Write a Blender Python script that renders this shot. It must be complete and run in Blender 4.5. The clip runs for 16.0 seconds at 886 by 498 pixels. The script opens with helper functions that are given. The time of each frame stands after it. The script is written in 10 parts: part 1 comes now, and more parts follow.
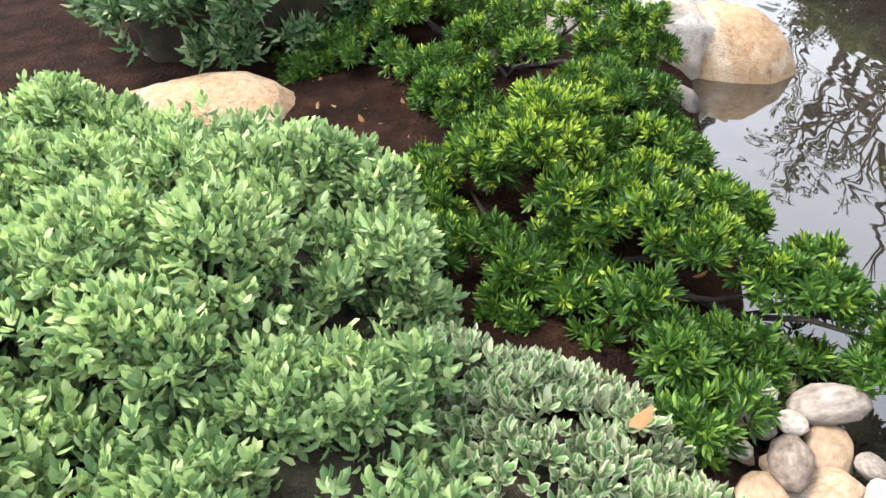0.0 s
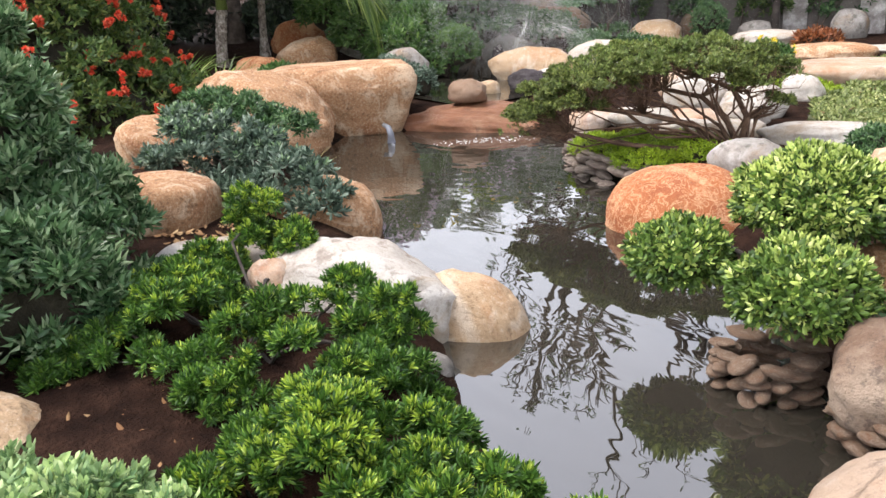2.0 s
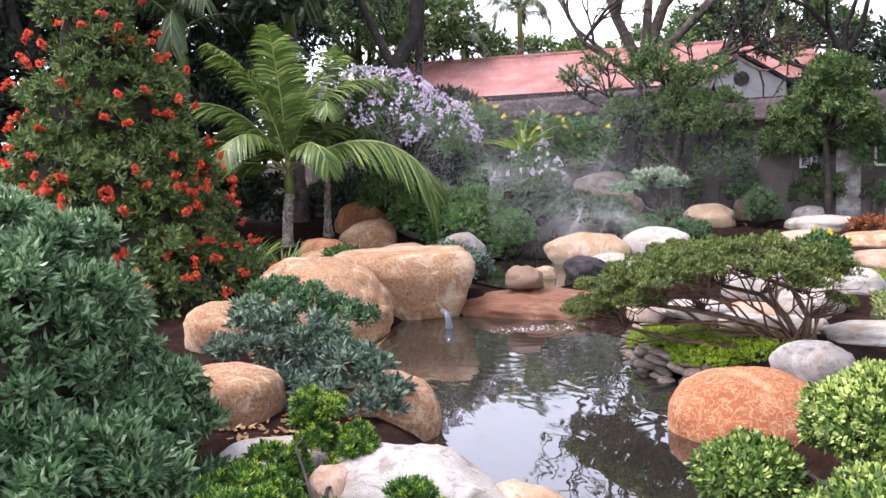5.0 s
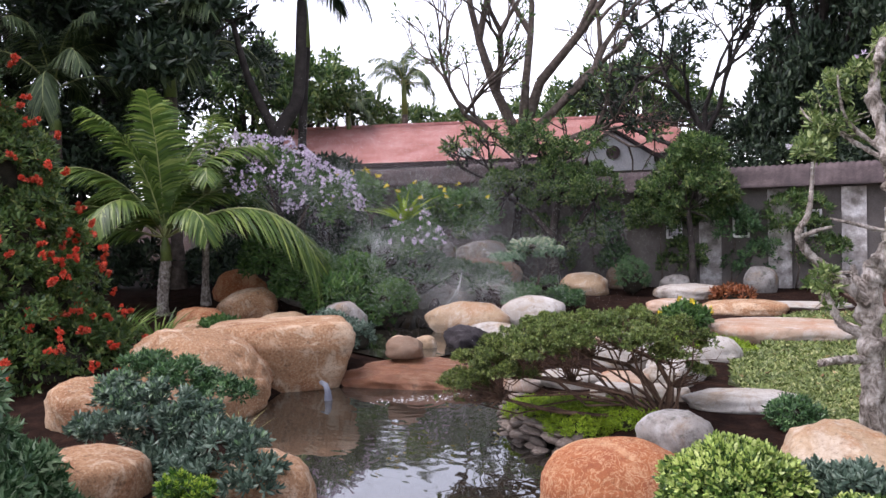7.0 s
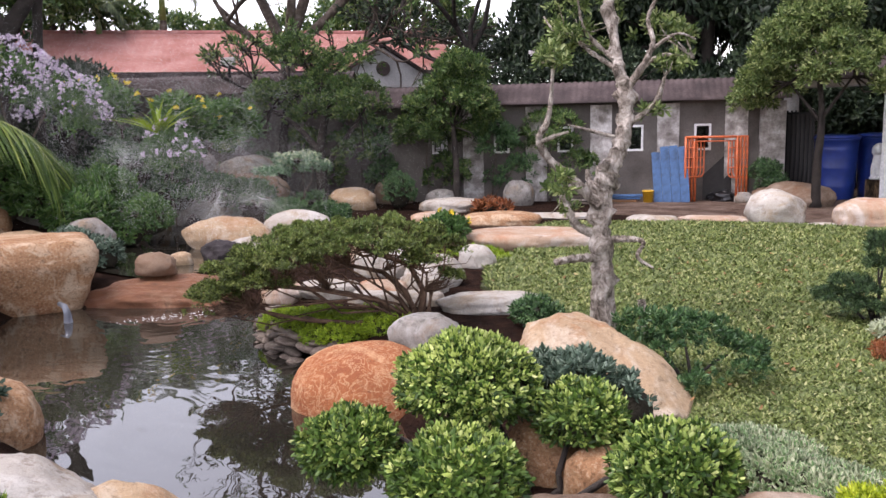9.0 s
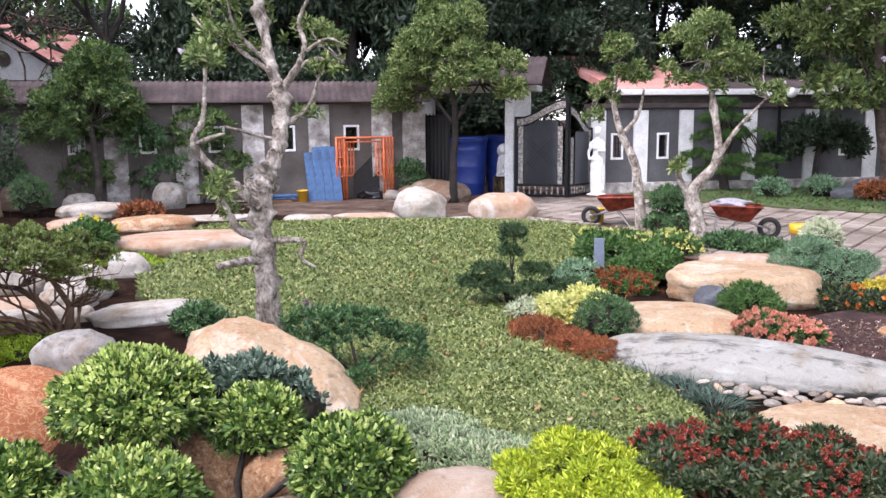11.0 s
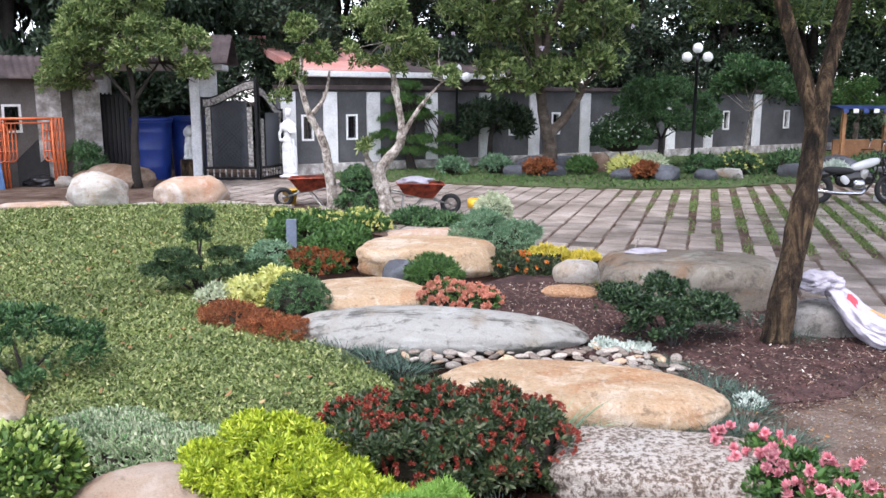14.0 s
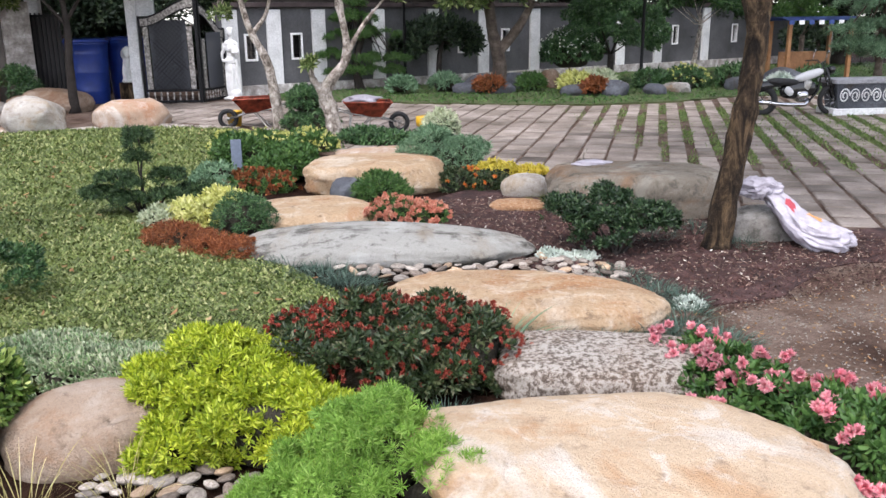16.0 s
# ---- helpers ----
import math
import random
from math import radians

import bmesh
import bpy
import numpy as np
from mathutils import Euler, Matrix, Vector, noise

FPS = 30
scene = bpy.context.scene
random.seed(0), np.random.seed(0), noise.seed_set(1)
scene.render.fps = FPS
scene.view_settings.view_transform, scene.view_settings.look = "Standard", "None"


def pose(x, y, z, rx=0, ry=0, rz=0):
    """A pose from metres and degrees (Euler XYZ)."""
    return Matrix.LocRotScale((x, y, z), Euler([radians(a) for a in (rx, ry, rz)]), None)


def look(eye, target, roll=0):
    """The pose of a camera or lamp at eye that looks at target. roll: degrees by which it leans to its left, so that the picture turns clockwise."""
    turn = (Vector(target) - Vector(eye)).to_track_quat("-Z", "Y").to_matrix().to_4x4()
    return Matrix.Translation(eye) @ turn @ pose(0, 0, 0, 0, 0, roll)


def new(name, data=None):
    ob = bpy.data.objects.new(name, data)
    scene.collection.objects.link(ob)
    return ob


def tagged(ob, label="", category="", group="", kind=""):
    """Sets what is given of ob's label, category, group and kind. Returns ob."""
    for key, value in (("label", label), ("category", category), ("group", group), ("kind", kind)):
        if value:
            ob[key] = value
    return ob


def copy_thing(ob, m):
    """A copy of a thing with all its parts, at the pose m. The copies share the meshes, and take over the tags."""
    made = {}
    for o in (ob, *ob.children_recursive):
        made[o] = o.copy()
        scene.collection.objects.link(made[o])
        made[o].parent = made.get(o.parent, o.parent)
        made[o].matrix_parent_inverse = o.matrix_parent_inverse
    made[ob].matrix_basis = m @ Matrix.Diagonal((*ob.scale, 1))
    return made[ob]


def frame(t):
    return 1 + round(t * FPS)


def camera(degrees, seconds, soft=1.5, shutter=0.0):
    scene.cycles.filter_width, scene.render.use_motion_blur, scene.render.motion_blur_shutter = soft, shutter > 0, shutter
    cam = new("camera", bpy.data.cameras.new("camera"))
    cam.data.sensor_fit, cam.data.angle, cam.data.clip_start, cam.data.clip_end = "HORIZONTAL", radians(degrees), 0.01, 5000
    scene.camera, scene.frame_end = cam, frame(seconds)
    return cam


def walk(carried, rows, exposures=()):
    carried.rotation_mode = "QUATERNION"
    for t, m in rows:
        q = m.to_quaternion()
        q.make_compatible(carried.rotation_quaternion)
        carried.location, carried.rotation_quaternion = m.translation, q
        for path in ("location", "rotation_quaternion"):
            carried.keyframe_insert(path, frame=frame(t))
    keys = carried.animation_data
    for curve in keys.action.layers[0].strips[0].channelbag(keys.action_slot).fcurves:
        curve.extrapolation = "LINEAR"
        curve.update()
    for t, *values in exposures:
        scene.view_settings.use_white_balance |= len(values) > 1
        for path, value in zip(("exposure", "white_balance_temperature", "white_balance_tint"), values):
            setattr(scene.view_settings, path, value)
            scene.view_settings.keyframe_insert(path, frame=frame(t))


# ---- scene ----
# camera and its walk: seconds, eye, target, roll
cam = camera(55.90, 16.0, soft=1.5)
PATH = [
    (0.0, (-0.169, -0.194, 1.598), (-8.514, 0.464, -3.872), -5.46),
    (0.5, (-0.175, -0.193, 1.624), (-8.524, 1.647, -3.563), -5.24),
    (1.0, (-0.178, -0.215, 1.650), (-8.433, 2.618, -3.231), -4.62),
    (1.5, (-0.186, -0.243, 1.731), (-8.623, 3.319, -2.286), -4.19),
    (2.0, (-0.200, -0.261, 1.822), (-8.840, 3.692, -1.298), -3.26),
    (2.5, (-0.207, -0.273, 1.892), (-9.003, 3.793, -0.580), -3.27),
    (3.0, (-0.218, -0.272, 1.942), (-9.104, 3.896, 0.029), -2.66),
    (3.5, (-0.230, -0.285, 1.992), (-9.203, 3.867, 0.495), -3.02),
    (4.0, (-0.254, -0.310, 2.011), (-9.371, 3.528, 0.546), -2.79),
    (6.5, (-0.036, -0.343, 2.239), (-9.202, 3.628, 1.776), -2.12),
    (7.0, (-0.065, -0.299, 2.212), (-8.749, 4.639, 1.750), -2.01),
    (7.5, (-0.056, -0.249, 2.178), (-8.313, 5.360, 1.575), -1.98),
    (8.0, (-0.069, -0.168, 2.125), (-7.796, 6.105, 1.152), -1.47),
    (8.5, (-0.055, -0.070, 2.100), (-7.433, 6.570, 0.885), -1.80),
    (9.0, (-0.063, 0.003, 2.054), (-7.098, 6.954, 0.574), -1.25),
    (9.5, (-0.093, -0.040, 2.074), (-6.500, 7.414, 0.234), -2.01),
    (10.0, (-0.139, -0.035, 2.069), (-5.482, 8.227, 0.284), -1.32),
    (10.2, (-0.131, -0.044, 2.074), (-5.078, 8.464, 0.298), -1.11),
    (12.3, (-0.087, -0.021, 2.076), (-2.067, 9.703, 0.842), -0.20),
    (12.5, (-0.070, -0.014, 2.073), (-1.780, 9.761, 0.836), -0.13),
    (13.0, (-0.044, 0.003, 2.061), (-1.071, 9.857, 0.700), 0.07),
    (13.5, (-0.027, 0.002, 2.058), (-0.629, 9.858, 0.477), -0.36),
    (14.0, (-0.014, 0.005, 2.046), (-0.208, 9.846, 0.281), 0.05),
    (14.5, (0.000, 0.000, 2.050), (0.000, 9.833, 0.228), 0.00),
    (15.0, (0.018, -0.006, 2.041), (0.163, 9.811, 0.143), -0.24),
    (15.5, (0.027, -0.012, 2.012), (0.212, 9.756, -0.119), -0.50),
    (16.0, (0.052, -0.002, 1.967), (0.394, 9.631, -0.696), -0.68),
]
EXPOSURES = [(0.0, 2.36, 7000, 12), (0.5, 2.36, 7400, 12), (1.0, 2.3, 7500, 12), (1.6, 2.16, 7800, 13), (2.0, 2.06, 6950, 15), (3.0, 2.4, 6470, 23), (4.0, 2.28, 6420, 24), (6.5, 1.68, 6410, 23), (7.2, 1.42, 6410, 23), (8.0, 1.32, 6880, 24), (9.5, 1.64, 6610, 22), (12.5, 1.86, 6260, 20), (14.0, 1.72, 6200, 16), (15.3, 1.68, 6250, 15), (16.0, 1.5, 6450, 15)]
walk(cam, [(t, look(e, g, r)) for t, e, g, r in PATH], EXPOSURES)

# world: bright overcast sky, one wide soft sun
world = bpy.data.worlds.new("overcast_sky")
scene.world = world
world.use_nodes = True
wn, wl = world.node_tree.nodes, world.node_tree.links
sky = wn.new("ShaderNodeTexSky")
sky.sky_type = "NISHITA"
sky.sun_disc = False
sky.sun_elevation = radians(58)
sky.sun_rotation = radians(200)
sky.air_density, sky.dust_density, sky.ozone_density = 1.0, 1.0, 1.0
pale = wn.new("ShaderNodeHueSaturation")
pale.inputs["Saturation"].default_value = 0.38
wl.new(sky.outputs[0], pale.inputs["Color"])
wl.new(pale.outputs[0], wn["Background"].inputs["Color"])
wn["Background"].inputs["Strength"].default_value = 0.17
sun_data = bpy.data.lights.new("sun", "SUN")
sun_data.energy, sun_data.angle, sun_data.color = 1.1, radians(30), (1.0, 0.98, 0.95)
sun = new("sun", sun_data)
sun.matrix_world = look((0, 0, 30), (8, 12, 0))

# ---- materials ----


def nodes_of(name):
    m = bpy.data.materials.new(name)
    m.use_nodes = True
    n, l = m.node_tree.nodes, m.node_tree.links
    return m, n, l, n["Principled BSDF"]


def ramp(n, stops):
    r = n.new("ShaderNodeValToRGB")
    e = r.color_ramp.elements
    while len(e) < len(stops):
        e.new(0.5)
    for k, (p, c) in zip(e, stops):
        k.position, k.color = p, (*c, 1)
    return r


def noise_node(n, l, coord, scale, detail=4, rough=0.55):
    t = n.new("ShaderNodeTexNoise")
    t.inputs["Scale"].default_value, t.inputs["Detail"].default_value, t.inputs["Roughness"].default_value = scale, detail, rough
    l.new(coord, t.inputs["Vector"])
    return t


def mix_color(n, l, fac, a, b, mode="MIX"):
    m = n.new("ShaderNodeMix")
    m.data_type, m.blend_type = "RGBA", mode
    for sock, v in ((m.inputs[0], fac), (m.inputs[6], a), (m.inputs[7], b)):
        if hasattr(v, "is_linked"):
            l.new(v, sock)
        elif isinstance(v, tuple):
            sock.default_value = (*v, 1)
        else:
            sock.default_value = v
    return m.outputs[2]


def bump_to(n, l, p, height, strength, distance):
    b = n.new("ShaderNodeBump")
    b.inputs["Strength"].default_value, b.inputs["Distance"].default_value = strength, distance
    l.new(height, b.inputs["Height"])
    l.new(b.outputs[0], p.inputs["Normal"])


def surface(name, dark, mid, light, big=1.5, fine=40.0, rough=0.8, bump=0.4, depth=0.01, metal=0.0, random_amount=0.25, spec=0.4):
    """Mottled matte surface: large blotches, fine grain, relief, and a tint that differs from piece to piece."""
    m, n, l, p = nodes_of(name)
    co = n.new("ShaderNodeTexCoord").outputs["Object"]
    info = n.new("ShaderNodeObjectInfo")
    off = n.new("ShaderNodeVectorMath")
    off.operation = "ADD"
    l.new(co, off.inputs[0])
    mul = n.new("ShaderNodeMath")
    mul.operation, mul.inputs[1].default_value = "MULTIPLY", 37.0
    l.new(info.outputs["Random"], mul.inputs[0])
    l.new(mul.outputs[0], off.inputs[1])
    v = off.outputs[0]
    a, b = noise_node(n, l, v, big, 5, 0.6), noise_node(n, l, v, fine, 3, 0.7)
    r = ramp(n, [(0.3, dark), (0.5, mid), (0.7, light)])
    l.new(a.outputs[0], r.inputs[0])
    g = ramp(n, [(0.3, (0.55, 0.55, 0.55)), (0.65, (1.15, 1.15, 1.15))])
    l.new(b.outputs[0], g.inputs[0])
    c = mix_color(n, l, 0.6, r.outputs[0], g.outputs[0], "MULTIPLY")
    tint = ramp(n, [(0.0, (1 - random_amount,) * 3), (1.0, (1 + random_amount * 0.4,) * 3)])
    l.new(info.outputs["Random"], tint.inputs[0])
    c = mix_color(n, l, 1.0, c, tint.outputs[0], "MULTIPLY")
    l.new(c, p.inputs["Base Color"])
    p.inputs["Roughness"].default_value, p.inputs["Metallic"].default_value = rough, metal
    p.inputs["Specular IOR Level"].default_value = spec
    add = n.new("ShaderNodeMath")
    add.operation = "ADD"
    l.new(a.outputs[0], add.inputs[0])
    l.new(b.outputs[0], add.inputs[1])
    bump_to(n, l, p, add.outputs[0], bump, depth)
    return m


def bark_material(name, dark, mid, light, tall=4.0, scale=9.0, depth=0.03):
    """Bark with long fissures that run up the trunk and blotches of lighter flakes."""
    m, n, l, p = nodes_of(name)
    co = n.new("ShaderNodeTexCoord").outputs["Object"]
    mp = n.new("ShaderNodeMapping")
    mp.inputs["Scale"].default_value = (1.0, 1.0, 1.0 / tall)
    l.new(co, mp.inputs["Vector"])
    a, b, c = noise_node(n, l, mp.outputs[0], scale, 8, 0.72), noise_node(n, l, co, scale * 0.5, 5, 0.65), noise_node(n, l, co, 60.0, 3, 0.6)
    a.inputs["Distortion"].default_value = 0.7
    r = ramp(n, [(0.38, dark), (0.48, mid), (0.62, light)])
    l.new(a.outputs[0], r.inputs[0])
    q = ramp(n, [(0.38, (0.45, 0.43, 0.4)), (0.6, (1.2, 1.2, 1.2))])
    l.new(b.outputs[0], q.inputs[0])
    k = mix_color(n, l, 0.8, r.outputs[0], q.outputs[0], "MULTIPLY")
    l.new(k, p.inputs["Base Color"])
    p.inputs["Roughness"].default_value, p.inputs["Specular IOR Level"].default_value = 0.9, 0.25
    add = n.new("ShaderNodeMath")
    add.operation, add.inputs[1].default_value = "MULTIPLY_ADD", 3.0
    l.new(a.outputs[0], add.inputs[0])
    l.new(c.outputs[0], add.inputs[2])
    bump_to(n, l, p, add.outputs[0], 1.0, depth)
    return m


def rock_material(name, base, warm, pale, dark, veins=0.0, rough=0.8, lichen=0.0, speckle=0.3, strata=0.0, bleach=0.5, coarse=0.0):
    """Weathered granite: broad rust and bleached patches, dark strata and lichen, hairline cracks, pits, fine crystals."""
    m, n, l, p = nodes_of(name)
    co = n.new("ShaderNodeTexCoord").outputs["Object"]
    info = n.new("ShaderNodeObjectInfo")
    off = n.new("ShaderNodeVectorMath")
    off.operation = "ADD"
    l.new(co, off.inputs[0])
    mul = n.new("ShaderNodeMath")
    mul.operation, mul.inputs[1].default_value = "MULTIPLY", 51.0
    l.new(info.outputs["Random"], mul.inputs[0])
    l.new(mul.outputs[0], off.inputs[1])
    v = off.outputs[0]

    def masked(source, lo, hi, amount, flip=False):
        r = ramp(n, [(lo, (amount,) * 3 if flip else (0, 0, 0)), (hi, (0, 0, 0) if flip else (amount,) * 3)])
        l.new(source, r.inputs[0])
        return r.outputs[0]

    blot, mid, fine = noise_node(n, l, v, 1.25, 7, 0.62), noise_node(n, l, v, 6.5, 8, 0.72), noise_node(n, l, v, 95.0, 3, 0.7)
    blot.inputs["Distortion"].default_value = 0.9
    r = ramp(n, [(0.34, warm), (0.45, base), (0.55, base), (0.68, pale)])
    l.new(blot.outputs[0], r.inputs[0])
    c = r.outputs[0]
    # bleached patches with ragged edges
    pat = noise_node(n, l, v, 2.6, 10, 0.66)
    pat.inputs["Distortion"].default_value = 1.2
    c = mix_color(n, l, masked(pat.outputs[0], 0.53, 0.62, bleach), c, pale)
    # rust stains
    st = noise_node(n, l, v, 1.9, 9, 0.7)
    st.inputs["Distortion"].default_value = 0.6
    c = mix_color(n, l, masked(st.outputs[0], 0.36, 0.47, 0.75, True), c, warm)
    # long worn streaks and darker strata
    mp = n.new("ShaderNodeMapping")
    mp.inputs["Scale"].default_value = (1.1, 5.5, 4.5)
    mp.inputs["Rotation"].default_value = (0.35, 0.2, 0.25)
    l.new(v, mp.inputs["Vector"])
    streak = noise_node(n, l, mp.outputs[0], 1.0, 8, 0.7)
    sr = ramp(n, [(0.38, (0.66, 0.61, 0.56)), (0.5, (1, 1, 1)), (0.64, (1.16, 1.16, 1.15))])
    l.new(streak.outputs[0], sr.inputs[0])
    c = mix_color(n, l, 0.35, c, sr.outputs[0], "MULTIPLY")
    if strata:
        band = noise_node(n, l, v, 0.9, 6, 0.65)
        both = n.new("ShaderNodeMath")
        both.operation = "ADD"
        l.new(streak.outputs[0], both.inputs[0])
        l.new(band.outputs[0], both.inputs[1])
        c = mix_color(n, l, masked(both.outputs[0], 0.84, 0.95, strata, True), c, dark)
    c = mix_color(n, l, masked(mid.outputs[0], 0.33 + lichen, 0.42 + lichen, 0.65, True), c, dark)
    c = mix_color(n, l, masked(mid.outputs[0], 0.60, 0.70, 0.5), c, pale)
    grit = noise_node(n, l, v, 34.0, 6, 0.75)
    c = mix_color(n, l, masked(grit.outputs[0], 0.36 + coarse, 0.43 + coarse, speckle, True), c, dark)
    c = mix_color(n, l, masked(grit.outputs[0], 0.57 - coarse, 0.64 - coarse, speckle), c, pale)
    g = ramp(n, [(0.3, (0.62, 0.6, 0.58)), (0.5, (1, 1, 1)), (0.7, (1.2, 1.2, 1.2))])
    l.new(fine.outputs[0], g.inputs[0])
    c = mix_color(n, l, 0.4, c, g.outputs[0], "MULTIPLY")
    # hairline cracks
    warp = n.new("ShaderNodeMixRGB")
    warp.inputs[0].default_value = 0.22
    l.new(v, warp.inputs[1])
    l.new(pat.outputs["Color"], warp.inputs[2])
    cell = n.new("ShaderNodeTexVoronoi")
    cell.feature = "DISTANCE_TO_EDGE"
    cell.inputs["Scale"].default_value = 1.7
    l.new(warp.outputs[0], cell.inputs["Vector"])
    crack = masked(cell.outputs["Distance"], 0.002, 0.009, 1.0, True)
    some = n.new("ShaderNodeMath")
    some.operation = "MULTIPLY"
    l.new(crack, some.inputs[0])
    l.new(masked(st.outputs[0], 0.54, 0.62, 0.45), some.inputs[1])
    c = mix_color(n, l, some.outputs[0], c, dark)
    if veins:
        w = n.new("ShaderNodeTexNoise")
        w.inputs["Scale"].default_value, w.inputs["Detail"].default_value, w.inputs["Distortion"].default_value = 9.0, 5.0, 2.2
        l.new(v, w.inputs["Vector"])
        vr = ramp(n, [(0.455, (0, 0, 0)), (0.5, (veins,) * 3), (0.545, (0, 0, 0))])
        l.new(w.outputs[0], vr.inputs[0])
        c = mix_color(n, l, vr.outputs[0], c, pale)
    l.new(c, p.inputs["Base Color"])
    p.inputs["Roughness"].default_value = rough
    p.inputs["Specular IOR Level"].default_value = 0.35
    height = fine.outputs[0]
    for source, gain in ((mid.outputs[0], 2.2), (streak.outputs[0], 1.2), (grit.outputs[0], 0.8), (some.outputs[0], -1.6)):
        add = n.new("ShaderNodeMath")
        add.operation, add.inputs[1].default_value = "MULTIPLY_ADD", gain
        l.new(source, add.inputs[0])
        l.new(height, add.inputs[2])
        height = add.outputs[0]
    bump_to(n, l, p, height, 0.75, 0.022)
    return m


def leaf_material(name, dark, light, tip=None, rough=0.45, glow=0.25):
    """Leaves: every blade takes its own shade; some light comes through."""
    m, n, l, p = nodes_of(name)
    geo = n.new("ShaderNodeNewGeometry")
    stops = [(0.0, dark), (0.75, light)] + ([(1.0, tip)] if tip else [(1.0, tuple(min(1, x * 1.15) for x in light))])
    r = ramp(n, stops)
    l.new(geo.outputs["Random Per Island"], r.inputs[0])
    co = n.new("ShaderNodeTexCoord").outputs["Object"]
    t = noise_node(n, l, co, 3.0, 3)
    g = ramp(n, [(0.3, (0.7, 0.75, 0.7)), (0.7, (1.2, 1.15, 1.1))])
    l.new(t.outputs[0], g.inputs[0])
    c = mix_color(n, l, 1.0, r.outputs[0], g.outputs[0], "MULTIPLY")
    l.new(c, p.inputs["Base Color"])
    p.inputs["Roughness"].default_value = rough
    p.inputs["Specular IOR Level"].default_value = 0.35
    tr = n.new("ShaderNodeBsdfTranslucent")
    l.new(c, tr.inputs["Color"])
    mx = n.new("ShaderNodeMixShader")
    mx.inputs[0].default_value = glow
    l.new(p.outputs[0], mx.inputs[1])
    l.new(tr.outputs[0], mx.inputs[2])
    l.new(mx.outputs[0], n["Material Output"].inputs["Surface"])
    return m


def plain(name, color, rough=0.5, metal=0.0, grain=0.12, scale=25.0, bump=0.15):
    m, n, l, p = nodes_of(name)
    co = n.new("ShaderNodeTexCoord").outputs["Object"]
    t = noise_node(n, l, co, scale, 5, 0.65)
    r = ramp(n, [(0.3, tuple(x * (1 - grain * 2) for x in color)), (0.7, tuple(min(1, x * (1 + grain)) for x in color))])
    l.new(t.outputs[0], r.inputs[0])
    l.new(r.outputs[0], p.inputs["Base Color"])
    p.inputs["Roughness"].default_value, p.inputs["Metallic"].default_value = rough, metal
    bump_to(n, l, p, t.outputs[0], bump, 0.004)
    return m


def water_material(name):
    m, n, l, p = nodes_of(name)
    co = n.new("ShaderNodeTexCoord").outputs["Object"]
    t = noise_node(n, l, co, 0.7, 3)
    r = ramp(n, [(0.3, (0.014, 0.013, 0.010)), (0.7, (0.026, 0.023, 0.018))])
    l.new(t.outputs[0], r.inputs[0])
    l.new(r.outputs[0], p.inputs["Base Color"])
    p.inputs["Roughness"].default_value, p.inputs["IOR"].default_value = 0.012, 2.0
    p.inputs["Specular IOR Level"].default_value = 0.7
    mp = n.new("ShaderNodeMapping")
    mp.inputs["Scale"].default_value = (1.0, 2.2, 1.0)
    mp.inputs["Rotation"].default_value = (0, 0, radians(65))
    l.new(co, mp.inputs["Vector"])
    w = noise_node(n, l, mp.outputs[0], 1.5, 2, 0.4)
    w.inputs["Distortion"].default_value = 0.6
    # rings that spread from the spill and die out
    far = n.new("ShaderNodeVectorMath")
    far.operation = "DISTANCE"
    far.inputs[1].default_value = (-10.0, 4.6, -0.25)
    l.new(co, far.inputs[0])
    jit = n.new("ShaderNodeMath")
    jit.operation, jit.inputs[1].default_value = "MULTIPLY_ADD", 0.5
    l.new(w.outputs[0], jit.inputs[0])
    l.new(far.outputs["Value"], jit.inputs[2])
    phase = n.new("ShaderNodeMath")
    phase.operation, phase.inputs[1].default_value = "MULTIPLY", 26.0
    l.new(jit.outputs[0], phase.inputs[0])
    ring = n.new("ShaderNodeMath")
    ring.operation = "SINE"
    l.new(phase.outputs[0], ring.inputs[0])
    fade = n.new("ShaderNodeMapRange")
    fade.inputs["From Min"].default_value, fade.inputs["From Max"].default_value = 0.3, 4.2
    fade.inputs["To Min"].default_value, fade.inputs["To Max"].default_value = 0.11, 0.0
    l.new(far.outputs["Value"], fade.inputs["Value"])
    waves = n.new("ShaderNodeMath")
    waves.operation = "MULTIPLY_ADD"
    l.new(ring.outputs[0], waves.inputs[0])
    l.new(fade.outputs[0], waves.inputs[1])
    l.new(w.outputs[0], waves.inputs[2])
    bump_to(n, l, p, waves.outputs[0], 0.09, 0.06)
    return m


ROCK_TAN = rock_material("tan_granite", (0.42, 0.295, 0.18), (0.36, 0.19, 0.09), (0.55, 0.46, 0.36), (0.13, 0.085, 0.055), speckle=0.5, bleach=0.7, coarse=0.02)
ROCK_ORANGE = rock_material("rusty_granite", (0.37, 0.205, 0.105), (0.27, 0.115, 0.048), (0.56, 0.42, 0.29), (0.09, 0.05, 0.027), speckle=0.6, bleach=0.95, coarse=0.03)
ROCK_RED = rock_material("red_veined_granite", (0.33, 0.11, 0.04), (0.27, 0.08, 0.03), (0.58, 0.36, 0.2), (0.12, 0.045, 0.02), veins=0.7)
ROCK_WHITE = rock_material("pale_granite", (0.42, 0.385, 0.34), (0.35, 0.27, 0.185), (0.54, 0.52, 0.485), (0.17, 0.13, 0.1), lichen=0.03, strata=0.4)
ROCK_PINK = rock_material("pink_granite", (0.42, 0.30, 0.215), (0.38, 0.19, 0.105), (0.56, 0.50, 0.45), (0.2, 0.14, 0.1))
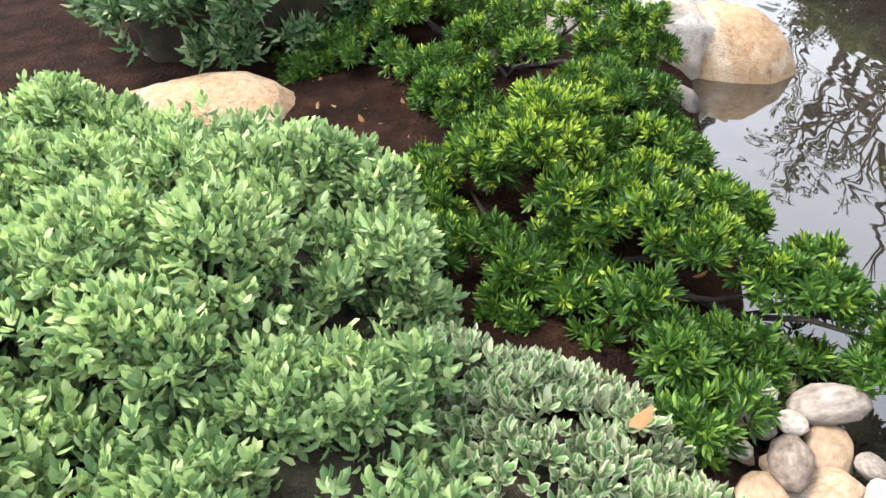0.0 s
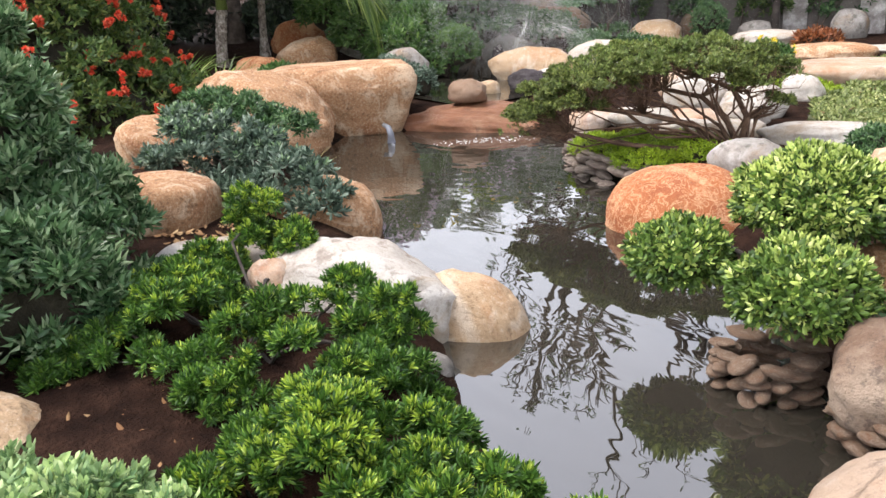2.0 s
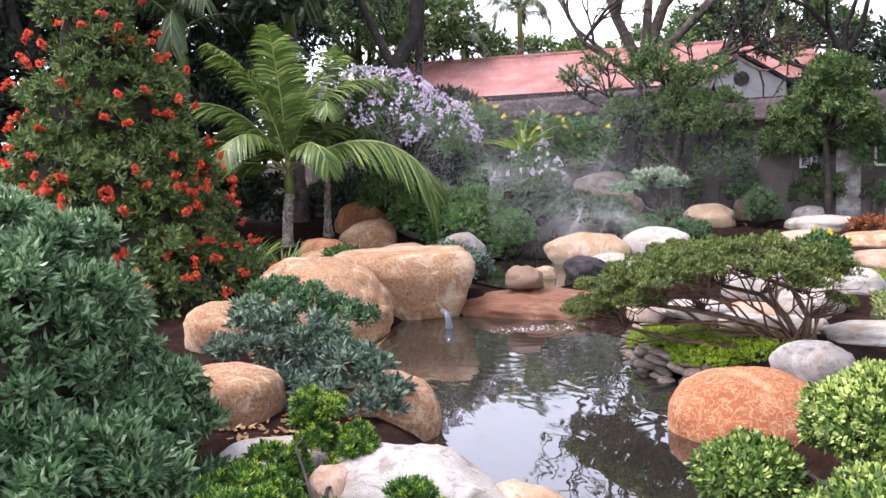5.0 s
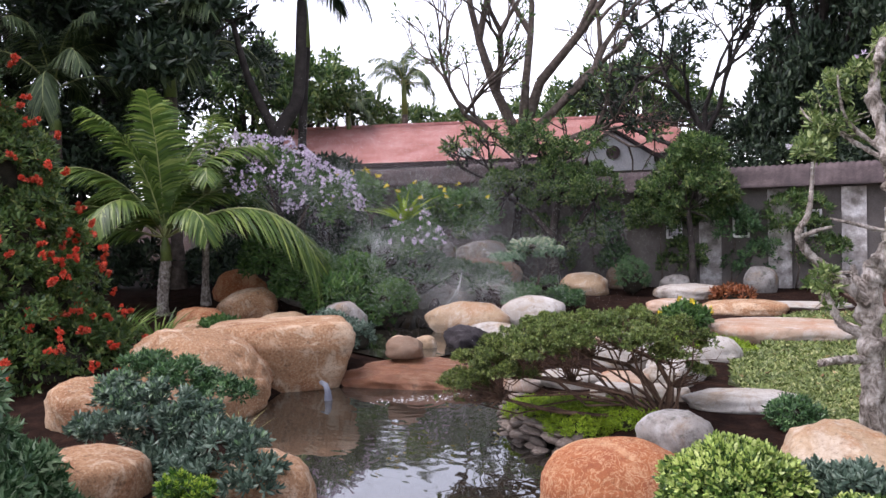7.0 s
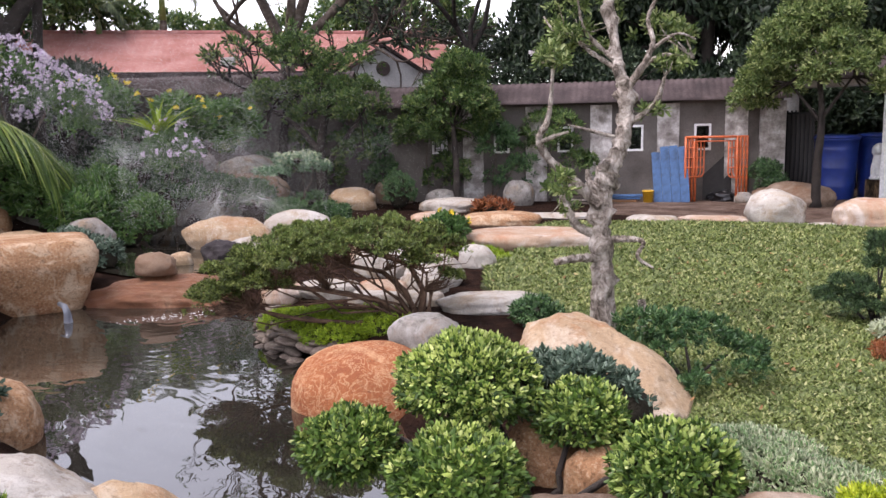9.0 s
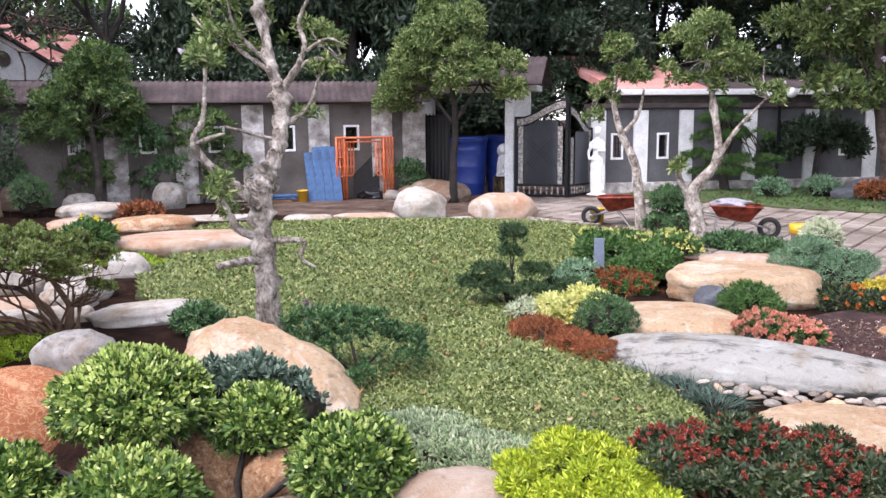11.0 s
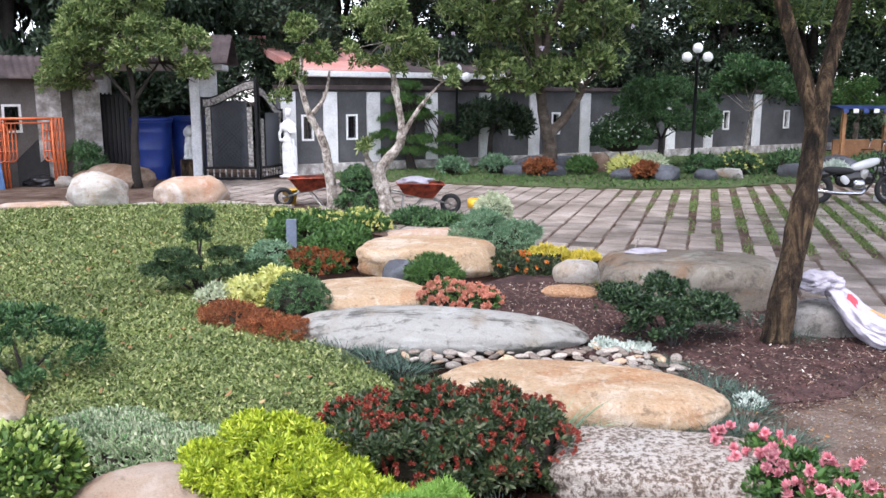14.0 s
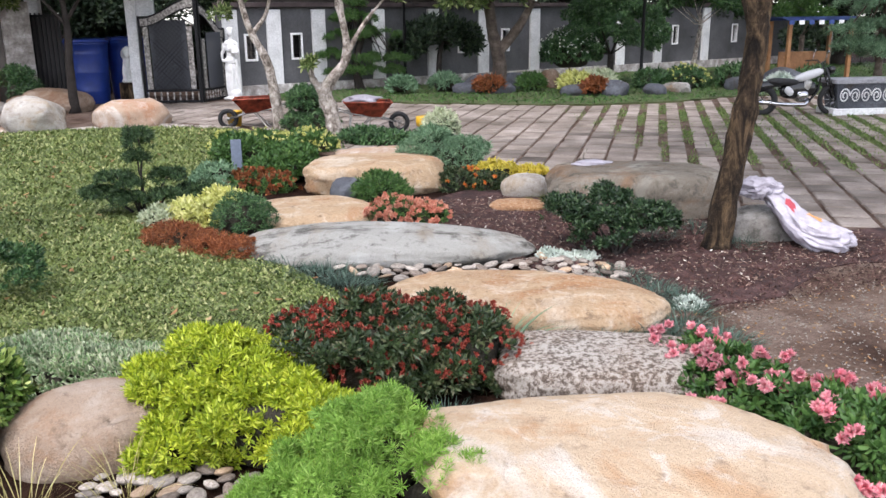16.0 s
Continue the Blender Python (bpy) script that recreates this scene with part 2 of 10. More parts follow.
ROCK_GREY = rock_material("grey_granite", (0.25, 0.23, 0.21), (0.24, 0.17, 0.11), (0.42, 0.41, 0.39), (0.06, 0.06, 0.045), lichen=0.06)
ROCK_EGG = rock_material("warm_grey_granite", (0.33, 0.245, 0.18), (0.3, 0.175, 0.1), (0.42, 0.355, 0.295), (0.15, 0.105, 0.075))
ROCK_DUN = rock_material("dun_granite", (0.2, 0.17, 0.135), (0.22, 0.135, 0.08), (0.33, 0.315, 0.27), (0.06, 0.055, 0.042), lichen=0.05, strata=0.6)
ROCK_BROWN = rock_material("brown_granite", (0.21, 0.14, 0.095), (0.19, 0.1, 0.055), (0.34, 0.27, 0.21), (0.08, 0.055, 0.04))
ROCK_WHALE = rock_material("pale_grey_streaked_rock", (0.31, 0.305, 0.28), (0.25, 0.215, 0.17), (0.41, 0.41, 0.39), (0.065, 0.06, 0.052), lichen=0.03, strata=0.9, speckle=0.25, bleach=0.35)
ROCK_CREAM = rock_material("cream_and_rust_rock", (0.50, 0.38, 0.26), (0.42, 0.245, 0.125), (0.60, 0.54, 0.47), (0.24, 0.17, 0.12), speckle=0.22, bleach=0.8)
ROCK_WET = rock_material("wet_red_brown_rock", (0.2, 0.085, 0.042), (0.15, 0.05, 0.022), (0.3, 0.18, 0.11), (0.06, 0.03, 0.018), rough=0.4)
ROCK_MOTTLED = rock_material("mottled_lichened_rock", (0.27, 0.21, 0.165), (0.17, 0.115, 0.08), (0.44, 0.4, 0.355), (0.085, 0.062, 0.046), lichen=0.03, speckle=0.9, coarse=0.075)
ROCK_MOTTLED_BROWN = rock_material("mottled_brown_rock", (0.155, 0.1, 0.068), (0.12, 0.068, 0.042), (0.26, 0.2, 0.15), (0.045, 0.032, 0.025), lichen=0.05, speckle=0.6)
ROCK_SLATE = rock_material("blue_grey_stone", (0.075, 0.08, 0.095), (0.07, 0.062, 0.06), (0.15, 0.16, 0.18), (0.025, 0.025, 0.03))
ROCK_BLACK = rock_material("black_stone", (0.022, 0.018, 0.02), (0.03, 0.02, 0.02), (0.06, 0.05, 0.055), (0.008, 0.008, 0.008))
PEBBLE = surface("river_pebble", (0.19, 0.155, 0.125), (0.34, 0.295, 0.25), (0.5, 0.45, 0.4), 3.0, 60.0, 0.6, 0.2, 0.003, random_amount=0.5)
PEBBLE_BROWN = surface("brown_bank_stone", (0.1, 0.075, 0.058), (0.19, 0.148, 0.118), (0.31, 0.26, 0.215), 3.0, 40.0, 0.7, 0.5, 0.006, random_amount=0.5)
PEBBLE_TAN = surface("tan_pebble", (0.26, 0.17, 0.1), (0.40, 0.28, 0.18), (0.5, 0.38, 0.27), 3.0, 60.0, 0.6, 0.2, 0.003, random_amount=0.5)
SOIL = surface("dark_soil", (0.01, 0.0045, 0.003), (0.022, 0.0105, 0.0068), (0.045, 0.023, 0.015), 5.0, 38.0, 1.0, 1.0, 0.05, spec=0.08)
EARTH = surface("bare_earth", (0.06, 0.034, 0.024), (0.15, 0.1, 0.076), (0.25, 0.19, 0.155), 1.9, 40.0, 0.97, 1.0, 0.045, spec=0.15)
MULCH = surface("red_brown_mulch", (0.02, 0.0095, 0.009), (0.058, 0.026, 0.023), (0.125, 0.064, 0.058), 6.0, 45.0, 0.95, 1.0, 0.03)
TURF = surface("turf", (0.05, 0.06, 0.02), (0.08, 0.10, 0.035), (0.12, 0.14, 0.06), 1.3, 45.0, 0.95, 0.9, 0.03)
PAVER = surface("concrete_paver", (0.1, 0.08, 0.062), (0.225, 0.185, 0.157), (0.36, 0.31, 0.275), 1.2, 50.0, 0.85, 0.5, 0.008, random_amount=0.4)
WATER = water_material("pond_water")
BARK = surface("bark", (0.05, 0.036, 0.028), (0.105, 0.08, 0.062), (0.19, 0.155, 0.128), 6.0, 30.0, 0.9, 1.0, 0.02)
BARK_PALE = bark_material("pale_blotched_bark", (0.11, 0.088, 0.07), (0.34, 0.29, 0.25), (0.60, 0.55, 0.50), 1.5, 14.0, 0.02)
BARK_DARK = surface("dark_bark", (0.018, 0.014, 0.012), (0.035, 0.028, 0.024), (0.06, 0.05, 0.043), 4.0, 25.0, 0.9, 0.8, 0.02)
BARK_RED = bark_material("flaking_red_brown_bark", (0.014, 0.009, 0.006), (0.052, 0.034, 0.02), (0.21, 0.14, 0.078), 4.0, 11.0, 0.04)
BARK_BROWN = surface("warm_brown_bark", (0.045, 0.024, 0.014), (0.1, 0.056, 0.034), (0.19, 0.12, 0.08), 6.0, 30.0, 0.9, 1.0, 0.02)
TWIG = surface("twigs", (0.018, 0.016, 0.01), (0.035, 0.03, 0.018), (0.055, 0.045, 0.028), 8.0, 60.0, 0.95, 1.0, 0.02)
RENDER_GREY = surface("grey_render", (0.075, 0.064, 0.057), (0.135, 0.119, 0.108), (0.2, 0.178, 0.163), 1.0, 30.0, 0.9, 0.4, 0.006)
RENDER_COOL = surface("cool_grey_render", (0.07, 0.07, 0.074), (0.11, 0.11, 0.116), (0.15, 0.15, 0.158), 1.0, 30.0, 0.9, 0.4, 0.006)
PLASTER_WHITE = surface("white_plaster", (0.58, 0.58, 0.58), (0.72, 0.72, 0.72), (0.8, 0.8, 0.8), 2.0, 30.0, 0.8, 0.3, 0.004)
PLASTER_STAINED = surface("peeling_white_plaster", (0.16, 0.14, 0.125), (0.36, 0.33, 0.31), (0.7, 0.68, 0.66), 3.5, 20.0, 0.9, 0.7, 0.01)
TILE_DARK = surface("dark_roof_tile", (0.035, 0.025, 0.025), (0.064, 0.045, 0.045), (0.11, 0.082, 0.08), 2.0, 20.0, 0.8, 0.6, 0.01)
TILE_RED = surface("red_roof_tile", (0.38, 0.15, 0.125), (0.48, 0.215, 0.185), (0.56, 0.31, 0.275), 1.0, 15.0, 0.75, 0.4, 0.01)
IRON = plain("black_iron", (0.012, 0.012, 0.014), 0.45, 0.6, 0.2)
WHITE_TRIM = plain("white_paint", (0.75, 0.75, 0.75), 0.5)

# ---- building helpers ----


def mesh_from(name, verts, faces, material, smooth=False):
    me = bpy.data.meshes.new(name)
    me.from_pydata([tuple(v) for v in verts], [], [tuple(f) for f in faces])
    if smooth:
        me.polygons.foreach_set("use_smooth", [True] * len(me.polygons))
    me.materials.append(material)
    return me


def mesh_fast(name, verts, loops, size, material, smooth=False):
    """A mesh of faces that all have the same number of corners, from arrays."""
    me = bpy.data.meshes.new(name)
    nf = len(loops) // size
    me.vertices.add(len(verts))
    me.vertices.foreach_set("co", np.asarray(verts, np.float32).ravel())
    me.loops.add(len(loops))
    me.loops.foreach_set("vertex_index", np.asarray(loops, np.int32))
    me.polygons.add(nf)
    me.polygons.foreach_set("loop_start", np.arange(0, nf * size, size, dtype=np.int32))
    me.polygons.foreach_set("loop_total", np.full(nf, size, np.int32))
    if smooth:
        me.polygons.foreach_set("use_smooth", np.ones(nf, bool))
    me.update(calc_edges=True)
    me.materials.append(material)
    return me


def part(name, bm, material, parent=None, label="", smooth=False):
    """Links a bmesh (or a ready mesh) as one mesh object under a thing or a part."""
    if isinstance(bm, bpy.types.Mesh):
        me = bm
    else:
        me = bpy.data.meshes.new(name)
        bm.to_mesh(me)
        bm.free()
        me.materials.append(material)
        if smooth:
            me.polygons.foreach_set("use_smooth", [True] * len(me.polygons))
    ob = new(name, me)
    if parent is not None:
        ob.parent = parent
    if label:
        tagged(ob, label)
    return ob


def thing(name, m, label, category, group="", kind=""):
    ob = new(name)
    ob.matrix_world = m
    return tagged(ob, label, category, group, kind)


def box(bm, x0, x1, y0, y1, z0, z1, bevel=0.0):
    m = Matrix.Translation(((x0 + x1) / 2, (y0 + y1) / 2, (z0 + z1) / 2)) @ Matrix.Diagonal((x1 - x0, y1 - y0, z1 - z0, 1))
    r = bmesh.ops.create_cube(bm, size=1.0, matrix=m)
    if bevel:
        es = list({e for v in r["verts"] for e in v.link_edges})
        bmesh.ops.bevel(bm, geom=es, offset=bevel, segments=2, affect="EDGES", profile=0.7)
    return bm


def boxed(*args, **kw):
    return box(bmesh.new(), *args, **kw)


def tube(bm, pts, radii, sides=8):
    """A tapered tube along points."""
    pts = [Vector(p) for p in pts]
    rings = []
    for i, p in enumerate(pts):
        d = (pts[min(i + 1, len(pts) - 1)] - pts[max(i - 1, 0)]).normalized()
        a = d.orthogonal().normalized() if i == 0 else (a - d * a.dot(d)).normalized()
        b = d.cross(a)
        r = radii[i] if not isinstance(radii, (int, float)) else radii
        rings.append([bm.verts.new(p + (a * math.cos(t) + b * math.sin(t)) * r) for t in (2 * math.pi * k / sides for k in range(sides))])
    for q, s in zip(rings, rings[1:]):
        for k in range(sides):
            bm.faces.new((q[k], q[(k + 1) % sides], s[(k + 1) % sides], s[k]))
    bm.faces.new(rings[0][::-1])
    bm.faces.new(rings[-1])
    return bm


def lathe(bm, profile, sides=20, at=(0, 0, 0)):
    """A turned shape: (radius, height) pairs round the z axis."""
    rings = [[bm.verts.new((at[0] + r * math.cos(2 * math.pi * k / sides), at[1] + r * math.sin(2 * math.pi * k / sides), at[2] + z)) for k in range(sides)] for r, z in profile]
    for q, s in zip(rings, rings[1:]):
        for k in range(sides):
            bm.faces.new((q[k], q[(k + 1) % sides], s[(k + 1) % sides], s[k]))
    bm.faces.new(rings[0][::-1])
    bm.faces.new(rings[-1])
    return bm


ICO = {}


def ico(level):
    if level not in ICO:
        b = bmesh.new()
        bmesh.ops.create_icosphere(b, subdivisions=level, radius=1.0)
        b.verts.ensure_lookup_table()
        ICO[level] = (np.array([v.co[:] for v in b.verts]), [tuple(v.index for v in f.verts) for f in b.faces])
        b.free()
    return ICO[level]


def noise3(p, seed):
    """Smooth pseudo-noise in -1..1 from turned sine waves, for arrays of points."""
    r = np.random.default_rng(seed)
    out = np.zeros(len(p))
    for _ in range(7):
        k = r.normal(size=3) * 1.6
        out += np.sin(p @ k + r.uniform(0, 6.28) + 0.8 * np.sin(p @ r.normal(size=3) * 1.3))
    return out / 4.0


def rock_mesh(name, size, material, seed, square=2.6, rough=0.10, level=4, flat_top=0.0, undercut=0.0, slope=0.0):
    """A boulder of a given full width, depth and height, its base at z = 0."""
    v, f = ico(level)
    e = 2.0 / square
    d = (np.abs(v) ** square).sum(1) ** (-1.0 / square)
    p = v * d[:, None]
    n = rough * noise3(v * 1.1, seed) + rough * 0.5 * noise3(v * 2.7, seed + 1) + rough * 0.18 * noise3(v * 7, seed + 2) + rough * 0.07 * noise3(v * 17, seed + 3)
    p = p * (1 + n)[:, None]
    fr = np.random.default_rng(seed + 900)
    for _ in range(9):
        u = fr.normal(size=3)
        u /= np.linalg.norm(u)
        s = p @ u
        cut = s.max() * fr.uniform(0.80, 0.93)
        p -= np.outer(np.where(s > cut, (s - cut) * min(0.9, max(0.15, 9 * rough - 0.12)), 0), u)
    ridge = 0.5 - np.abs(noise3(v * 3.4, seed + 7)) - 0.4 * np.abs(noise3(v * 7.5, seed + 8))
    p = p * (1 + rough * (0.34 * ridge + 0.2 * noise3(v * 9, seed + 5) + 0.12 * noise3(v * 19, seed + 6)))[:, None]
    lo = -0.55
    p[:, 2] = np.where(p[:, 2] < lo, lo + (p[:, 2] - lo) * 0.15, p[:, 2])
    if flat_top:
        hi = 1 - flat_top
        p[:, 2] = np.where(p[:, 2] > hi, hi + (p[:, 2] - hi) * 0.25, p[:, 2])
    p -= [0, 0, p[:, 2].min()]
    p /= np.array([np.ptp(p[:, 0]), np.ptp(p[:, 1]), np.ptp(p[:, 2])])
    p[:, :2] -= (p[:, :2].max(0) + p[:, :2].min(0)) / 2
    p[:, :2] *= (1 - undercut * np.clip(0.72 - p[:, 2], 0, 1))[:, None]
    p[:, 2] *= 1 - slope * (p[:, 0] + 0.5)
    return mesh_fast(name, p * np.array(size), np.array(f).ravel(), 3, material, True)


def rock(x, y, z, w, d, h, turn, material, label, seed, square=2.6, rough=0.10, level=4, flat_top=0.0, name="boulder", tilt=0.0, group="garden boulders", undercut=0.0, slope=0.0):
    ob = new(name, rock_mesh(name, (w, d, h), material, seed, square, rough, level, flat_top, undercut, slope))
    ob.matrix_world = pose(x, y, z, tilt, 0, turn)
    return tagged(ob, label, "rock", group)


def sheet(name, outline, z, material, label="", kind="structure", category="", wobble=0.0, step=0.25):
    """A thin ground sheet with a naturally wavering outline."""
    pts = []
    for i, a in enumerate(outline):
        b = outline[(i + 1) % len(outline)]
        k = max(1, int(math.dist(a, b) / step))
        for j in range(k):
            t = j / k
            p = np.array(a) * (1 - t) + np.array(b) * t
            pts.append(p + (np.array(noise.noise_vector((p[0] * 1.7, p[1] * 1.7, 3.3)))[:2] * wobble))
    bm = bmesh.new()
    top = [bm.verts.new((p[0], p[1], z)) for p in pts]
    low = [bm.verts.new((p[0], p[1], z - 0.06)) for p in pts]
    face = bm.faces.new(top)
    if face.normal.z < 0 or sum(a[0] * b[1] - b[0] * a[1] for a, b in zip(pts, pts[1:] + pts[:1])) < 0:
        face.normal_flip()
    for i in range(len(pts)):
        j = (i + 1) % len(pts)
        bm.faces.new((top[i], low[i], low[j], top[j]))
    bmesh.ops.triangulate(bm, faces=[face])
    bm.normal_update()
    ob = part(name, bm, material)
    return tagged(ob, label, category, kind=kind)


def inside(poly, x, y):
    """Which of the points (arrays) lie inside a polygon."""
    res = np.zeros(len(x), bool)
    for (x0, y0), (x1, y1) in zip(poly, poly[1:] + poly[:1]):
        cross = (y0 > y) != (y1 > y)
        res ^= cross & (x < (x1 - x0) * (y - y0) / (y1 - y0 + 1e-12) + x0)
    return res


def edge_distance(poly, x, y):
    d = np.full(len(x), 1e9)
    p = np.stack([x, y], 1)
    for a, b in zip(poly, poly[1:] + poly[:1]):
        a, b = np.array(a), np.array(b)
        t = np.clip(((p - a) @ (b - a)) / ((b - a) @ (b - a)), 0, 1)
        d = np.minimum(d, np.linalg.norm(p - a - t[:, None] * (b - a), axis=1))
    return d


# ---- ground, water ----
POND = [(-0.6, 1.2), (-1.3, 0.75), (-1.9, 0.8), (-2.6, 1.1), (-3.6, 1.35), (-4.4, 1.6), (-5.2, 1.7), (-6.6, 1.9), (-7.4, 2.0), (-9.0, 2.1), (-10.6, 2.3),
        (-11.4, 3.6), (-10.7, 5.0), (-9.9, 5.6), (-8.7, 5.5), (-7.2, 5.6), (-6.3, 4.7), (-5.0, 4.3), (-3.6, 3.4), (-2.7, 3.05), (-2.1, 2.5), (-1.5, 2.1), (-0.8, 1.8)]
POOL = [(-11.0, 5.2), (-11.2, 6.3), (-12.2, 6.9), (-13.5, 7.4), (-16.5, 8.6), (-18.0, 8.2), (-17.0, 6.6), (-14.5, 5.6), (-12.5, 5.0)]
WATER_Z, POOL_Z = -0.25, 0.03


def ground_height(x, y):
    d = edge_distance(POND, x, y)
    z = np.where(inside(POND, x, y), -0.25 - np.minimum(0.5, d * 0.9), -0.25 + 0.25 * np.clip(d / 0.35, 0, 1) ** 0.7)
    d2 = edge_distance(POOL, x, y)
    z = np.where(inside(POOL, x, y), -np.minimum(0.3, d2), z)
    left = np.clip((1.2 - y) / 1.2, 0, 1) * np.clip((-1.2 - x) / 1.5, 0, 1) * np.clip(d / 0.6, 0, 1)
    mound = np.clip((-14.0 - x) / 5.0, 0, 1) * np.clip((13 - y) / 3, 0, 1) * np.clip(d2 / 1.5, 0, 1) * (~inside(POOL, x, y))
    near = np.clip((-9.0 - x) / 3.0, 0, 1) * np.clip((3.5 - y) / 2, 0, 1) * np.clip(d / 0.8, 0, 1)
    return z - 0.01 * left + 0.5 * mound + 0.2 * near


def make_ground():
    xs = np.concatenate([[-600, -200, -80, -45, -32], np.arange(-26, -12, 0.5), np.arange(-12, 4, 0.14), np.arange(4, 16, 0.8), [18, 24, 34, 60, 200, 600]])
    ys = np.concatenate([[-600, -200, -60, -20, -8], np.arange(-4, -1, 0.5), np.arange(-1, 7, 0.14), np.arange(7, 20, 0.5), np.arange(20, 40, 2.0), [46, 60, 100, 200, 600]])
    gx, gy = np.meshgrid(xs, ys)
    z = ground_height(gx.ravel(), gy.ravel())
    v = np.stack([gx.ravel(), gy.ravel(), z], 1)
    nx, ny = len(xs), len(ys)
    i = (np.arange(ny - 1)[:, None] * nx + np.arange(nx - 1)[None, :]).ravel()
    q = np.stack([i, i + 1, i + nx + 1, i + nx], 1)
    ob = new("ground", mesh_fast("ground", v, q.ravel(), 4, SOIL, True))
    tagged(ob, "dark damp garden soil round the pond", "ground", kind="structure")


make_ground()
for nm, poly, z, lab in (("water", POND, WATER_Z, "murky grey-green pond water with soft ripples"), ("water", POOL, POOL_Z, "shallow upper pool above the rock sill")):
    cx, cy = np.mean(poly, 0)
    grown = [(cx + (x - cx) * 1.06, cy + (y - cy) * 1.08) for x, y in poly]
    bm = bmesh.new()
    f = bm.faces.new([bm.verts.new((x, y, z)) for x, y in grown])
    f.normal_update()
    if f.normal.z < 0:
        f.normal_flip()
    tagged(part(nm, bm, WATER), lab, "water", kind="structure")

LAWN = [(-2.6, 4.45), (-1.9, 4.25), (-1.2, 4.3), (-0.7, 4.7), (-0.35, 5.3), (-0.55, 5.9), (-1.0, 6.5), (-1.45, 7.0), (-2.3, 7.3), (-2.6, 8.2), (-2.6, 9.6), (-2.6, 11.2), (-2.75, 13.0),
        (-3.2, 15.4), (-4.5, 15.9), (-6.2, 15.7), (-8.0, 15.1), (-9.3, 14.2), (-10.4, 13.4), (-9.9, 11.4), (-8.5, 10.0), (-8.0, 8.7), (-7.0, 7.6), (-5.6, 6.9), (-4.9, 6.2), (-3.7, 5.5), (-3.0, 4.9)]
sheet("lawn", LAWN, 0.035, TURF, "lawn of broad-bladed carpet grass", wobble=0.12)
sheet("mulch_bed", [(0.2, 9.1), (0.4, 8.2), (0.1, 7.2), (0.9, 6.6), (1.1, 6.0), (2.0, 5.3), (2.7, 5.6), (3.3, 6.2), (4.6, 6.5), (4.4, 7.4), (3.4, 7.5), (2.5, 8.4), (1.4, 9.2), (0.9, 9.8)], 0.03, MULCH,
      "bed of dark red-brown bark mulch", wobble=0.15)
sheet("dirt", [(1.2, 5.6), (1.1, 3.0), (1.6, 1.0), (6.0, 1.0), (9.0, 5.0), (4.9, 6.6), (3.3, 6.3), (2.4, 5.7)], 0.02, EARTH, "trodden bare brown earth", wobble=0.1)
sheet("far_grass", [(-3.8, 21.5), (-1.2, 20.6), (1.5, 19.6), (4.1, 19.0), (6.5, 19.6), (8.2, 20.6), (12.5, 20.8), (18, 21), (19, 34), (13, 33), (4, 28), (-3.5, 24.2)], 0.05, TURF, "strip of grass along the boundary wall", wobble=0.15)
sheet("forecourt", [(-10.8, 15.6), (-8, 15.5), (-5.6, 16.2), (-3, 15.6), (-2.3, 14.5), (-1.3, 12.6), (0.4, 11.6), (0.6, 9.7), (1.5, 9.3), (2.7, 8.6), (3.4, 7.6), (4.6, 6.8), (9, 5.2), (16, 6.5), (21, 12), (21, 24),
                    (12.3, 23), (8, 22.5), (4, 21.5), (-1, 22.5), (-3.6, 25), (-8, 25), (-13, 18)], 0.012, EARTH, "sandy bed under the paving stones", wobble=0.05)

# ---- boulders round the pond ----
rock(-10.95, 2.2, -0.4, 1.9, 1.7, 1.38, 48, ROCK_ORANGE, "large rounded rust-stained boulder at the pond's end", 11, 2.3, 0.11, 5, slope=0.3)
rock(-11.78, 3.54, -0.3, 2.35, 1.5, 1.0, 64, ROCK_ORANGE, "blocky orange granite boulder overhanging the water", 12, 4.2, 0.07, 5, flat_top=0.16, undercut=0.34)
rock(-10.85, 5.1, -0.45, 2.75, 1.15, 0.54, 42, ROCK_WET, "low red rock sill that the water spills over", 13, 2.4, 0.16, 5)
rock(-10.9, 5.15, 0.08, 0.58, 0.45, 0.32, 20, ROCK_BROWN, "brown stone on the red rock sill", 14, 2.4, 0.1)
rock(-12.4, 5.8, -0.02, 0.36, 0.3, 0.2, 10, ROCK_TAN, "small tan stone in the shallow pool", 15)
rock(-11.8, 6.0, -0.02, 0.36, 0.3, 0.24, 60, ROCK_TAN, "small tan stone in the shallow pool", 16)
rock(-12.9, 7.5, -0.05, 1.6, 1.0, 0.6, 40, ROCK_TAN, "tan boulder on the upper bank", 17, 2.5)
rock(-12.5, 8.6, 0.05, 1.25, 1.0, 0.55, 30, ROCK_WHITE, "smooth white boulder on the upper bank", 18, 2.2, 0.05)
rock(-11.9, 7.4, -0.05, 1.1, 0.8, 0.34, 35, ROCK_WHITE, "low white boulder beside the pool", 19, 2.4)
rock(-11.4, 6.55, -0.05, 0.95, 0.7, 0.42, 30, ROCK_BLACK, "wet black rock beside the pool", 20, 2.0, 0.3)
rock(-13.4, 5.3, 0.1, 0.75, 0.7, 0.6, 0, ROCK_GREY, "grey-green mossy boulder by the pool", 21)
rock(-18.2, 4.9, 0.3, 1.3, 0.9, 0.8, 70, ROCK_RED, "dark red boulder under the palms", 22)
rock(-16.2, 4.4, 0.2, 1.2, 0.9, 0.62, 70, ROCK_ORANGE, "rust boulder under the palms", 23)
rock(-15.6, 3.3, 0.1, 0.9, 0.8, 0.5, 40, ROCK_RED, "dark red boulder under the palms", 24)
